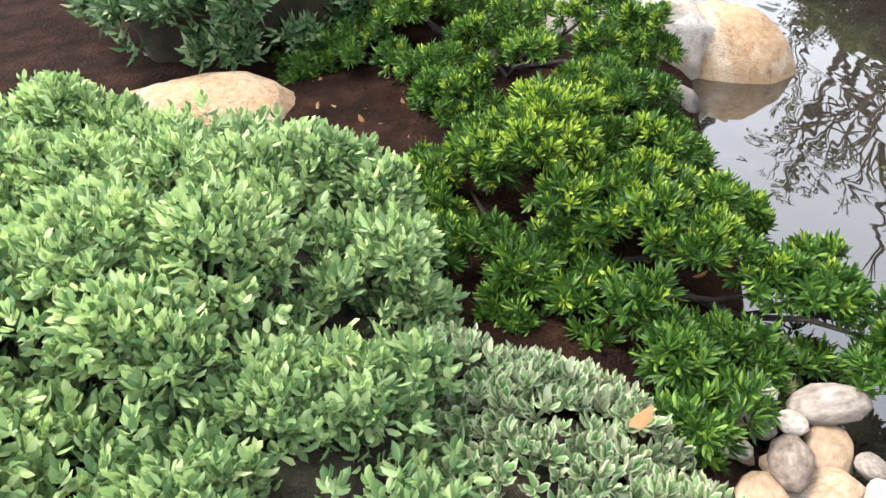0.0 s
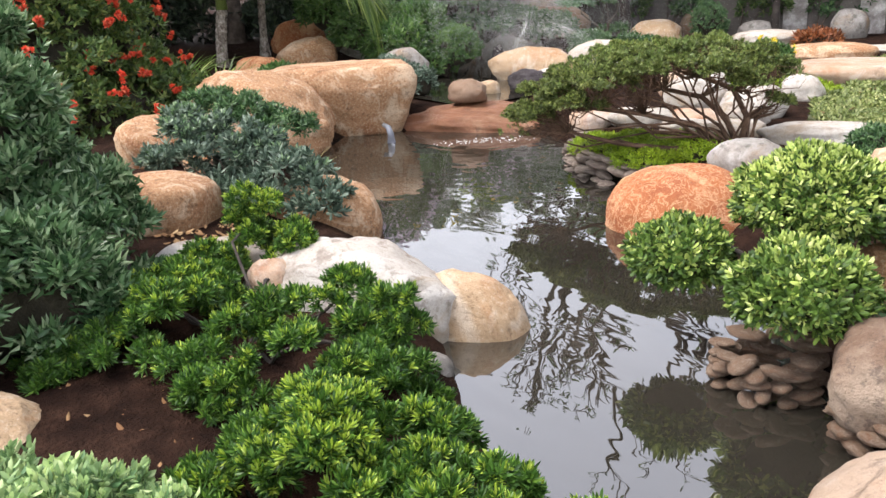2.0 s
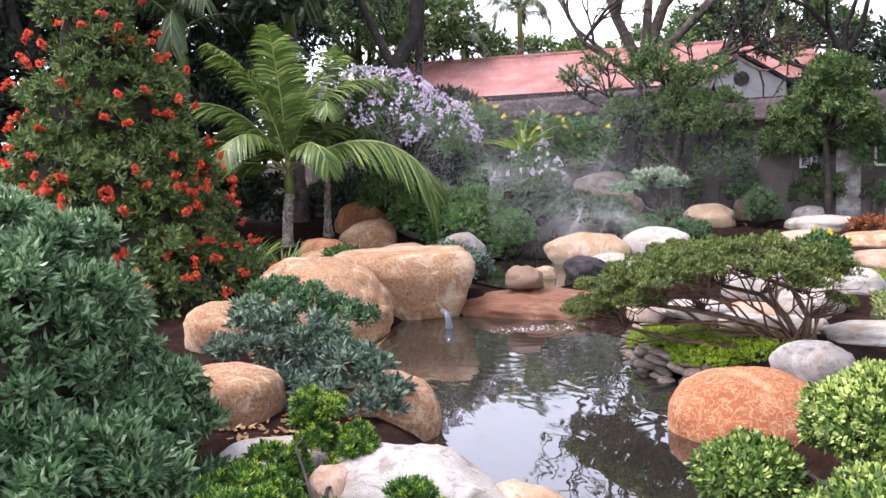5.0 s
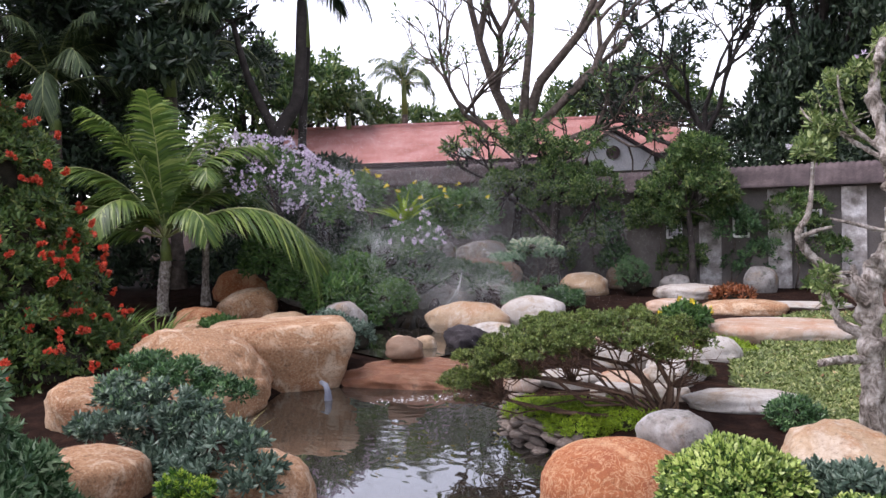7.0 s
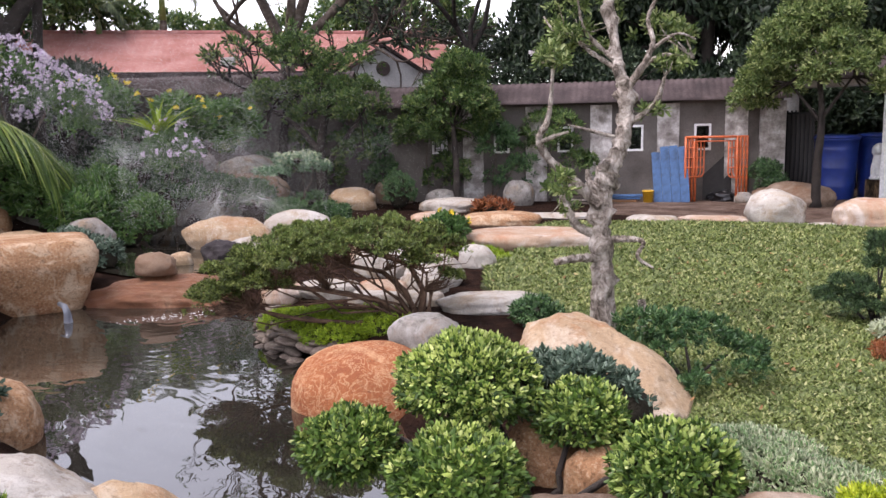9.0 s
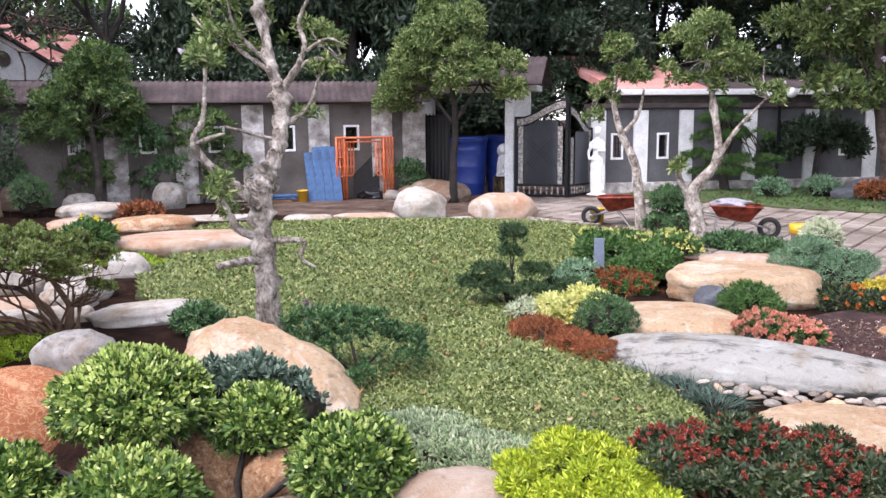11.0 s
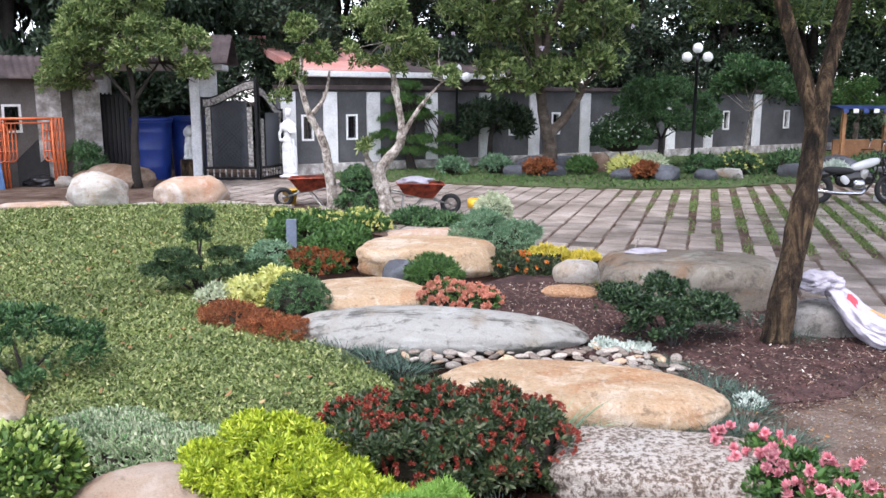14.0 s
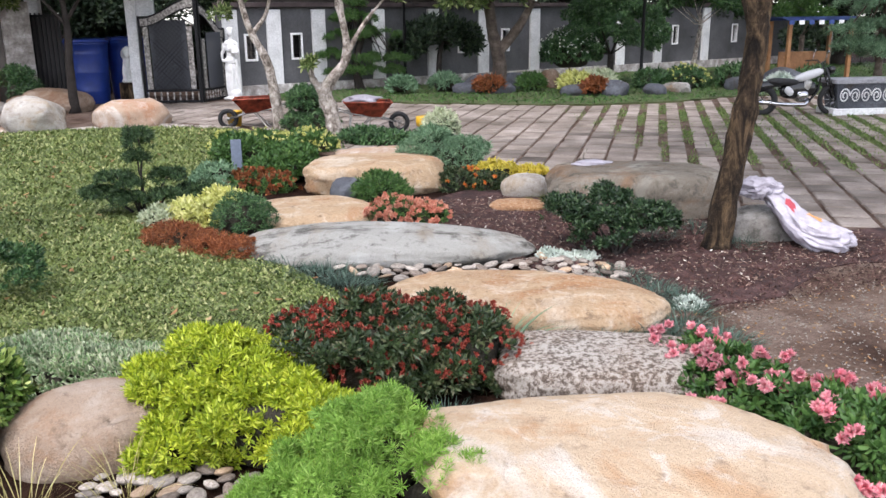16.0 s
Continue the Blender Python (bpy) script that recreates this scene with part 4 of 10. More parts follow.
# ---- house behind the orchids ----
house = thing("house", frame_at(-27.8, 17.7, math.radians(57.5)), "long white house with a red tiled roof", "house")
part("wall", boxed(-9, 7.6, 0.6, 7.5, 0, 4.2), PLASTER_WHITE, house)


def tiled_slope(name, x0, x1, y0, y1, z0, z1, mat, pitch=0.25, rows=14):
    """A roof slope of overlapping courses of rounded tiles."""
    nx = int((x1 - x0) / pitch) * 4
    u = np.linspace(x0, x1, nx + 1)
    wave = 0.03 * np.abs(np.sin(np.pi * (u - x0) / pitch))
    vs = []
    for k in range(rows):
        for e, lift in ((0.0, 0.05), (1.0, 0.0)):
            t = (k + e) / rows
            vs.append(np.stack([u, np.full_like(u, y0 + (y1 - y0) * t), z0 + (z1 - z0) * t + lift + wave], 1))
    v = np.concatenate(vs)
    n = nx + 1
    i = (np.arange(len(vs) - 1)[:, None] * n + np.arange(nx)[None, :]).ravel()
    return mesh_fast(name, v, np.stack([i, i + 1, i + n + 1, i + n], 1).ravel(), 4, mat)


part("roof", tiled_slope("roof", -9.4, 8.0, -0.2, 4.2, 4.1, 6.0, TILE_RED), None, house, "faded red tile roof")
part("back_roof", tiled_slope("back_roof", -9.4, 8.0, 8.5, 4.2, 4.1, 6.0, TILE_RED), None, house, "faded red tile roof")
part("ridge", boxed(-9.4, 8.0, 4.05, 4.35, 5.98, 6.12, bevel=0.05), TILE_RED, house)
part("eave", boxed(-9.4, 8.0, -0.25, -0.15, 3.95, 4.15, bevel=0.02), TILE_DARK, house, "dark eaves board")
b = bmesh.new()
pr = [(3.2, 3.5), (6.3, 3.5), (6.3, 3.98), (4.75, 4.98), (3.2, 3.98)]
fr = [b.verts.new((x, -0.6, z)) for x, z in pr]
bk = [b.verts.new((x, 2.4, z)) for x, z in pr]
b.faces.new(fr)
b.faces.new(bk[::-1])
for i in range(5):
    j = (i + 1) % 5
    b.faces.new((fr[j], fr[i], bk[i], bk[j]))
gable = part("gable", b, PLASTER_WHITE, house, "white gable with a round vent")
b = bmesh.new()
for s in (-1, 1):
    v = [b.verts.new(p) for p in ((4.75, -0.8, 5.14), (4.75, 2.6, 5.14), (4.75 + s * 1.95, 2.6, 3.89), (4.75 + s * 1.95, -0.8, 3.89), (4.75, -0.8, 5.02), (4.75, 2.6, 5.02), (4.75 + s * 1.95, 2.6, 3.77), (4.75 + s * 1.95, -0.8, 3.77))]
    for f in ((0, 1, 2, 3), (4, 7, 6, 5), (0, 3, 7, 4), (2, 1, 5, 6), (3, 2, 6, 7)):
        b.faces.new([v[i] for i in f])
part("gable_roof", b, TILE_DARK, house, "dark tiled gable roof")
b = bmesh.new()
tube(b, [(4.75, -0.64, 4.2), (4.75, -0.605, 4.2)], 0.27, 20)
part("vent", b, TILE_DARK, gable, "round louvred vent")

# ---- paving: long concrete slabs with grass joints ----
PAVE_ANGLE = math.radians(-16.3)
COL, ROW, GAP = 0.40, 0.42, 0.035
paving = new("paving")
paving.matrix_world = frame_at(0, 0, PAVE_ANGLE)
tagged(paving, "worn concrete paving slabs with grass joints", "paving", kind="structure")
AREA = [(-6.4, 20.9), (-4.9, 17.0), (-2.9, 15.9), (-2.2, 14.7), (-1.2, 12.9), (0.5, 11.9), (0.75, 9.9), (1.6, 9.5), (2.8, 8.9), (3.5, 7.8), (4.7, 7.0), (9, 5.6), (15, 7), (18, 13), (18, 21.5),
        (12.3, 21.0), (8.0, 20.5), (6.5, 19.5), (4.1, 18.9), (1.5, 19.5), (-1.2, 20.5), (-3.6, 21.6)]
slabs = []
ca, sa = math.cos(-PAVE_ANGLE), math.sin(-PAVE_ANGLE)
for i in range(-30, 50):
    for j in range(0, 72):
        u, v = i * COL, j * ROW + (0.21 if i % 2 else 0.0)
        x, y = u * math.cos(PAVE_ANGLE) - v * math.sin(PAVE_ANGLE), u * math.sin(PAVE_ANGLE) + v * math.cos(PAVE_ANGLE)
        slabs.append((u, v, x, y))
sx, sy = np.array([s[2] for s in slabs]), np.array([s[3] for s in slabs])
keep = inside(AREA, sx, sy)
slabs = [s for s, k in zip(slabs, keep) if k]
slabs.sort(key=lambda s: (s[2] - 2.5) ** 2 + (s[3] - 9) ** 2)


def slab_width(x, y):
    """Slabs stand apart where grass grows between the columns."""
    return COL - GAP - 0.11 * min(1.0, max(0.0, (x - 3.0) / 1.4)) * min(1.0, max(0.0, (y - 10.0) / 1.2))


SLAB = []
for k in range(8):
    w = COL - GAP - (0.11 if k > 3 else 0.0)
    b = boxed(-w / 2 + 0.004 * (k % 4), w / 2, -ROW / 2 + GAP / 2, ROW / 2 - GAP / 2 - 0.006 * (k % 4), -0.04, 0.028)
    bmesh.ops.bevel(b, geom=[e for e in b.edges if all(v.co.z > 0 for v in e.verts)], offset=0.012, segments=1, affect="EDGES")
    me = bpy.data.meshes.new("slab")
    b.to_mesh(me)
    b.free()
    me.materials.append(PAVER)
    SLAB.append(me)
rnd = random.Random(4)
rest_v, rest_f = [], []
for k, (u, v, x, y) in enumerate(slabs):
    dz, tz = rnd.uniform(-0.007, 0.007), rnd.uniform(-1.6, 1.6)
    if k < 300:
        ob = new("slab", SLAB[k % 4 + (4 if slab_width(x, y) < 0.31 else 0)])
        ob.parent = paving
        ob.matrix_basis = pose(u, v, dz, rnd.uniform(-0.3, 0.3), rnd.uniform(-0.3, 0.3), tz)
    else:
        w, h, o = slab_width(x, y) / 2, ROW / 2 - GAP / 2, len(rest_v)
        e = 0.01
        rest_v += [(u - w, v - h, -0.02), (u + w, v - h, -0.02), (u + w, v + h, -0.02), (u - w, v + h, -0.02), (u - w + e, v - h + e, 0.028 + dz), (u + w - e, v - h + e, 0.028 + dz), (u + w - e, v + h - e, 0.028 + dz), (u - w + e, v + h - e, 0.028 + dz)]
        rest_f += [(o + 4, o + 5, o + 6, o + 7)] + [(o + a, o + (a + 1) % 4, o + 4 + (a + 1) % 4, o + 4 + a) for a in range(4)]
ob = part("far_slabs", mesh_from("far_slabs", rest_v, rest_f, PAVER), None, paving)
tagged(ob, "more of the concrete paving slabs", kind="stuff")

# ---- foliage helpers ----


def unit(v):
    return v / (np.linalg.norm(v, axis=-1, keepdims=True) + 1e-9)


def blades(P, D, S, L, W, curl=0.15, fold=0.2, simple=False):
    """Leaf blades from arrays: base points, directions, sideways vectors, lengths and widths. Returns vertices, loops, corners."""
    n = len(P)
    L, W = np.broadcast_to(L, n)[:, None], np.broadcast_to(W, n)[:, None]
    N = np.cross(S, D)
    if simple:
        v = np.stack([P, P + D * L * 0.45 + S * W / 2 + N * W * fold, P + D * L - N * L * curl, P + D * L * 0.45 - S * W / 2 + N * W * fold], 1)
        o = np.arange(n)[:, None] * 4
        return v.reshape(-1, 3), (o + np.array([0, 3, 2, 0, 2, 1])).ravel(), 3
    v = np.stack([P, P + D * L * 0.3 + S * W * 0.44 + N * W * fold, P + D * L * 0.74 + S * W * 0.40 + N * W * fold - N * L * curl * 0.4, P + D * L - N * L * curl,
                  P + D * L * 0.74 - S * W * 0.40 + N * W * fold - N * L * curl * 0.4, P + D * L * 0.3 - S * W * 0.44 + N * W * fold], 1)
    o = np.arange(n)[:, None] * 6
    return v.reshape(-1, 3), (o + np.array([0, 3, 2, 1, 0, 5, 4, 3])).ravel(), 4


def ribbons(P, D, S, L, W, bend, steps=4):
    """Long narrow leaves that arch along their length: bend is how far the tip is carried off the straight line."""
    n = len(P)
    L, W = np.broadcast_to(L, n)[:, None], np.broadcast_to(W, n)[:, None]
    vs = []
    for k in range(steps + 1):
        t = k / steps
        c = P + D * L * t + bend * L * t * t
        w = W * (0.5 * (1 - t) ** 0.6 * (0.6 + 0.4 * min(1, 4 * t)) + 0.02)
        vs += [c - S * w, c + S * w]
    v = np.stack(vs, 1)
    k = np.arange(steps)[:, None] * 2
    f = (k + np.array([0, 1, 3, 2])).ravel()
    return v.reshape(-1, 3), (np.arange(n)[:, None] * 2 * (steps + 1) + f).ravel(), 4


def sprigs(P, D, count, L, W, rng, inner=15, outer=75, stem=0.5, curl=0.15, simple=False, jitter=0.25):
    """Rosettes of leaves at shoot tips: P tips, D shoot directions."""
    n = len(P)
    e1 = unit(np.cross(D, unit(rng.normal(size=(n, 3)))))
    e2 = np.cross(D, e1)
    k = np.arange(count)
    phi = k * 2.39996 + rng.uniform(0, 6.28, (n, 1)) + rng.normal(0, 0.2, (n, count))
    a = np.radians(inner + (outer - inner) * ((k + 0.5) / count) + rng.normal(0, 9, (n, count)))
    d = D[:, None] * np.cos(a)[..., None] + (e1[:, None] * np.cos(phi)[..., None] + e2[:, None] * np.sin(phi)[..., None]) * np.sin(a)[..., None]
    size = rng.uniform(1 - jitter, 1 + jitter, (n, count))
    back = (k / count * stem * L)[None, :, None]
    p = P[:, None] - D[:, None] * back
    s = unit(np.cross(np.broadcast_to(D[:, None], d.shape), d) + 0.25 * rng.normal(size=d.shape))
    d, s = d.reshape(-1, 3), s.reshape(-1, 3)
    s = unit(s - d * (s * d).sum(1, keepdims=True))
    return blades(p.reshape(-1, 3), d, s, (L * size).ravel(), (W * size).ravel(), curl, 0.18, simple)


def shell(lobes, count, rng, depth=0.3, up=0.35, low=-0.35, spread=0.35):
    """Shoot tips over a group of rounded lobes (cx, cy, cz, rx, ry, rz), outside one another."""
    lobes = np.array(lobes, float)
    area = (lobes[:, 3] * lobes[:, 4] + lobes[:, 3] * lobes[:, 5] + lobes[:, 4] * lobes[:, 5])
    pick = rng.choice(len(lobes), int(count * 1.5), p=area / area.sum())
    u = unit(rng.normal(size=(len(pick), 3)))
    u[:, 2] = np.where(u[:, 2] < low, -u[:, 2], u[:, 2])
    c, r = lobes[pick, :3], lobes[pick, 3:]
    wob = 1 + 0.10 * noise3(u * 3.0 + pick[:, None] * 5.0, 5) + 0.06 * noise3(u * 8.0 + pick[:, None] * 3.0, 6)
    inn = 1 - depth * rng.uniform(0, 1, len(pick)) ** 2.2
    p = c + r * u * (inn * wob)[:, None]
    nrm = unit(u / r)
    ok = np.ones(len(p), bool)
    for i, l in enumerate(lobes):
        q = ((p - l[:3]) / (l[3:] * 0.82))
        ok &= ((q * q).sum(1) > 1) | (pick == i)
    p, nrm = p[ok][:count], nrm[ok][:count]
    d = unit(nrm + np.array([0, 0, up]) + spread * rng.normal(size=nrm.shape))
    return p, d, nrm


def clumped(lobes, n, radius, rng, low=-0.35):
    """Breaks smooth lobes up into many small clumps over their surfaces."""
    p, d, nrm = shell(lobes, n, rng, 0.35, 0.0, low, 0.0)
    r = radius * rng.uniform(0.6, 1.35, len(p))
    return np.concatenate([p - nrm * r[:, None] * 0.35, np.stack([r, r, r * 0.8], 1)], 1)


def join(*parts):
    """Joins (vertices, loops, corners) sets with equal corners."""
    vs, ls, o = [], [], 0
    for v, l, s in parts:
        vs.append(v)
        ls.append(l + o)
        o += len(v)
    return np.concatenate(vs), np.concatenate(ls), parts[0][2]


def foliage(name, geo, material):
    v, l, s = geo
    return mesh_fast(name, v, l, s, material)


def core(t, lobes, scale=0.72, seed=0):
    """One solid dark mass inside each lobe of a bush, standing for its tangle of twigs."""
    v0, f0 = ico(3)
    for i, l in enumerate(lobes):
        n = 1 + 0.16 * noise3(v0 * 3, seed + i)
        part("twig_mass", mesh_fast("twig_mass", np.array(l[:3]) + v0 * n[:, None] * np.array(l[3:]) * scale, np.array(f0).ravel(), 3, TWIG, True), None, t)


def grow_stems(t, lobes, radius, bark, rng, bends=3):
    """One crooked stem from the base of a bush into each lobe."""
    for l in lobes:
        q = Vector(l[:3]) + Vector((0, 0, l[5] * 0.3))
        pts = [q * (k / (bends + 1)) + Vector(rng.normal(0, 0.05 * q.length, 3)) * (0 < k <= bends) for k in range(bends + 2)]
        part("stem", tube(bmesh.new(), pts, [radius * (1 - 0.65 * k / (bends + 1)) for k in range(bends + 2)], 6), bark, t, smooth=True)


def lowered(lobes, d):
    return [(x, y, z - d, *r) for x, y, z, *r in lobes]


def shrub(name, label, lobes, leaf_mat, shoots, count, L, W, seed, category="shrub", base=None, inner=38, outer=98, simple=False, depth=0.3, up=0.35, low=-0.35, curl=0.15,
          flowers=None, flower_out=0.0, bark=None, stem_r=0.018, group="", twigs=0.72, spread=0.35, clumps=0, clump_r=0.12, tips=None, stem=0.5, fill=0.1):
    """A bush: twigs, stems, foliage and, where it blooms, flower heads (material, number, radius, petals, petal length)."""
    rng = np.random.default_rng(seed)
    lo = np.array(lobes, float)
    if base is None:
        base = (lo[:, 0].mean(), lo[:, 1].mean(), max(-0.25, min(0.0, lo[:, 2].min())))
    t = thing(name, pose(*base), label, category, group)
    loc = lo.copy()
    loc[:, :3] -= np.array(base)
    p, d, nrm = shell(clumped(loc, clumps, clump_r, rng, low) if clumps else loc, shoots, rng, depth, up, low, spread)
    if clumps and fill:
        more = shell(loc, int(shoots * fill), rng, 0.3, up, low, spread)
        p, d, nrm = (np.concatenate(q) for q in zip((p, d, nrm), more))
    # On glossy_shrub these pale tips paint the leaf highlights, placed towards the top.
    if tips:
        high = p[:, 2] + 0.25 * rng.normal(size=len(p)) * np.ptp(p[:, 2])
        fresh = high > np.quantile(high, 1 - tips[1])
        q = p[fresh] + d[fresh] * L * 0.3
        tagged(part("new_growth", foliage("new_growth", sprigs(q, d[fresh], max(5, int(count * 0.7)), L * 0.8, W * 0.9, rng, inner * 0.6, outer * 0.8, stem, curl, simple), tips[0]), None, t), "pale shoot tips and leaf highlights", kind="stuff")
    part("foliage", foliage("foliage", sprigs(p, d, count, L, W, rng, inner, outer, stem, curl, simple), leaf_mat), None, t)
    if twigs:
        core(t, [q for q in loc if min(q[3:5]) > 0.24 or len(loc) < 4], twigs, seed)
    grow_stems(t, loc, stem_r, bark or BARK, rng)
    if flowers:
        fm, fn, fr, petals, pl = flowers
        fp, fd, fnrm = shell(loc, fn, rng, 0.02, 0.5, 0.0)
        g = []
        fp = fp + fnrm * (L * 0.55 + flower_out)
        for _ in range(3):
            q = fp + unit(rng.normal(size=fp.shape)) * fr * 0.55
            g.append(sprigs(q, unit(fd + 0.6 * rng.normal(size=fd.shape)), petals, pl, pl * 0.55, rng, 10, 95, 0.0, 0.05, True))
        tagged(part("blossom", foliage("blossom", join(*g), fm), None, t), kind="stuff")
    return t


GREEN_SILVER = leaf_material("silvery_green_leaf", (0.07, 0.16, 0.066), (0.31, 0.455, 0.205), (0.53, 0.645, 0.345), 0.45)
GREEN_YEW = leaf_material("bright_podocarpus_leaf", (0.016, 0.055, 0.011), (0.068, 0.165, 0.026), (0.19, 0.33, 0.055), 0.4)
GREEN_DARK = leaf_material("dark_glossy_leaf", (0.022, 0.06, 0.026), (0.07, 0.15, 0.055), (0.17, 0.28, 0.12), 0.33)
GREEN_IXORA = leaf_material("deep_green_leaf", (0.03, 0.07, 0.018), (0.1, 0.165, 0.04), (0.21, 0.25, 0.075), 0.4)
GREEN_AZALEA = leaf_material("dark_azalea_leaf", (0.01, 0.026, 0.012), (0.032, 0.066, 0.027), (0.1, 0.155, 0.07), 0.36)
GREEN_BALL = leaf_material("two_tone_green_leaf", (0.018, 0.05, 0.01), (0.105, 0.19, 0.035), (0.36, 0.45, 0.12), 0.42)
GREEN_BLUE = leaf_material("blue_grey_leaf", (0.03, 0.055, 0.04), (0.115, 0.175, 0.13), (0.3, 0.38, 0.31), 0.45)
GREEN_BONSAI = leaf_material("small_olive_leaf", (0.034, 0.053, 0.013), (0.115, 0.152, 0.036), (0.25, 0.285, 0.085), 0.45)
GREEN_LIME = leaf_material("lime_yellow_leaf", (0.16, 0.24, 0.012), (0.42, 0.50, 0.03), (0.62, 0.66, 0.1), 0.45)
GREEN_MOSS = leaf_material("lime_green_moss_leaf", (0.12, 0.2, 0.01), (0.24, 0.36, 0.02), (0.34, 0.46, 0.04), 0.5)
GREEN_FERN = leaf_material("feathery_green_leaf", (0.12, 0.25, 0.03), (0.24, 0.42, 0.07), (0.37, 0.53, 0.14), 0.5)
GREEN_RED = leaf_material("dark_green_bronze_leaf", (0.016, 0.032, 0.013), (0.05, 0.078, 0.03), (0.15, 0.15, 0.085), 0.38)
GREEN_MID = leaf_material("mid_green_leaf", (0.03, 0.08, 0.02), (0.075, 0.16, 0.04), (0.13, 0.22, 0.06), 0.45)
GREEN_SEA = leaf_material("sea_green_leaf", (0.08, 0.155, 0.09), (0.175, 0.29, 0.175), (0.27, 0.4, 0.25), 0.5)
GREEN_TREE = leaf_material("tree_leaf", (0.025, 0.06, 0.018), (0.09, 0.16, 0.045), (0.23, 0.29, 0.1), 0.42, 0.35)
# Darker copy of the tree leaf, with deep shade put into its colour.
GREEN_TREE_SHADE = leaf_material("shaded_tree_leaf", (0.009, 0.02, 0.011), (0.025, 0.047, 0.023), (0.063, 0.093, 0.044), 0.55, 0.1)
GREEN_ROUND = leaf_material("yellowish_tree_leaf", (0.045, 0.085, 0.025), (0.18, 0.25, 0.08), (0.42, 0.47, 0.22), 0.42, 0.35)
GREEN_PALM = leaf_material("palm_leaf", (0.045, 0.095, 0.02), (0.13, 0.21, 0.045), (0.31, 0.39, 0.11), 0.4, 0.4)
# Duller copy of the palm leaf; the shade on the back palms is painted in.
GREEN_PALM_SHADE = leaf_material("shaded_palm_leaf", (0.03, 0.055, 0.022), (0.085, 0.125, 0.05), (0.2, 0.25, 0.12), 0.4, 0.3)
GREEN_MONDO = leaf_material("mondo_grass_leaf", (0.028, 0.056, 0.044), (0.08, 0.135, 0.105), (0.17, 0.235, 0.19), 0.45)
GREEN_LAWN = leaf_material("carpet_grass_blade", (0.061, 0.089, 0.023), (0.175, 0.229, 0.064), (0.41, 0.418, 0.2), 0.45)
STRAW = leaf_material("straw_grass", (0.34, 0.29, 0.1), (0.5, 0.43, 0.19), (0.6, 0.54, 0.3), 0.6)
CREAM = leaf_material("cream_leaf_edge", (0.36, 0.42, 0.28), (0.48, 0.52, 0.37), (0.58, 0.6, 0.46), 0.5)
YELLOW_LEAF = leaf_material("soft_yellow_leaf", (0.42, 0.44, 0.11), (0.6, 0.6, 0.22), (0.72, 0.7, 0.36), 0.5)
GOLD_LEAF = leaf_material("golden_yellow_leaf", (0.5, 0.4, 0.04), (0.66, 0.54, 0.07), (0.75, 0.64, 0.16), 0.5)
ORANGE_LEAF = leaf_material("rust_orange_leaf", (0.13, 0.04, 0.014), (0.27, 0.085, 0.03), (0.4, 0.16, 0.065), 0.5)
DRY_LEAF = leaf_material("dried_brown_leaf", (0.12, 0.045, 0.02), (0.23, 0.1, 0.045), (0.34, 0.18, 0.09), 0.7, 0.1)
WHITE_LEAF = leaf_material("felted_white_leaf", (0.48, 0.54, 0.5), (0.62, 0.68, 0.64), (0.7, 0.75, 0.72), 0.7)
RED_PETAL = leaf_material("scarlet_petal", (0.58, 0.06, 0.03), (0.76, 0.115, 0.06), (0.84, 0.24, 0.14), 0.5)
CRIMSON_PETAL = leaf_material("crimson_petal", (0.17, 0.025, 0.018), (0.3, 0.055, 0.035), (0.42, 0.13, 0.09), 0.5)
PINK_PETAL = leaf_material("pink_petal", (0.66, 0.2, 0.27), (0.78, 0.34, 0.4), (0.84, 0.54, 0.54), 0.5)
PEACH_PETAL = leaf_material("peach_petal", (0.5, 0.17, 0.12), (0.62, 0.28, 0.2), (0.7, 0.42, 0.32), 0.5)
YELLOW_PETAL = leaf_material("yellow_petal", (0.62, 0.45, 0.02), (0.75, 0.6, 0.05), (0.8, 0.7, 0.2), 0.5)
LILAC_PETAL = leaf_material("lilac_petal", (0.48, 0.37, 0.56), (0.66, 0.58, 0.72), (0.82, 0.79, 0.84), 0.5)
WHITE_PETAL = leaf_material("white_petal", (0.65, 0.65, 0.62), (0.75, 0.75, 0.74), (0.8, 0.8, 0.8), 0.5)
ORANGE_PETAL = leaf_material("orange_petal", (0.5, 0.1, 0.02), (0.62, 0.2, 0.04), (0.7, 0.35, 0.08), 0.5)

BALL_TIP = leaf_material("pale_yellow_green_leaf", (0.3, 0.41, 0.09), (0.47, 0.56, 0.18), (0.62, 0.67, 0.3), 0.45)
LIME_TIP = leaf_material("yellow_green_new_leaf", (0.2, 0.32, 0.03), (0.34, 0.46, 0.06), (0.46, 0.56, 0.12), 0.45)
SILVER_TIP = leaf_material("pale_lime_new_leaf", (0.33, 0.5, 0.2), (0.47, 0.62, 0.27), (0.57, 0.69, 0.34), 0.5)
# Leaf sheen is put into the pale stops of the next two colours.
GREEN_GLOSSY = leaf_material("glossy_lance_leaf", (0.028, 0.072, 0.032), (0.125, 0.23, 0.105), (0.36, 0.47, 0.29), 0.2)
SEA_TIP = leaf_material("pale_highlight_leaf", (0.1, 0.2, 0.09), (0.24, 0.36, 0.2), (0.42, 0.52, 0.36), 0.3)
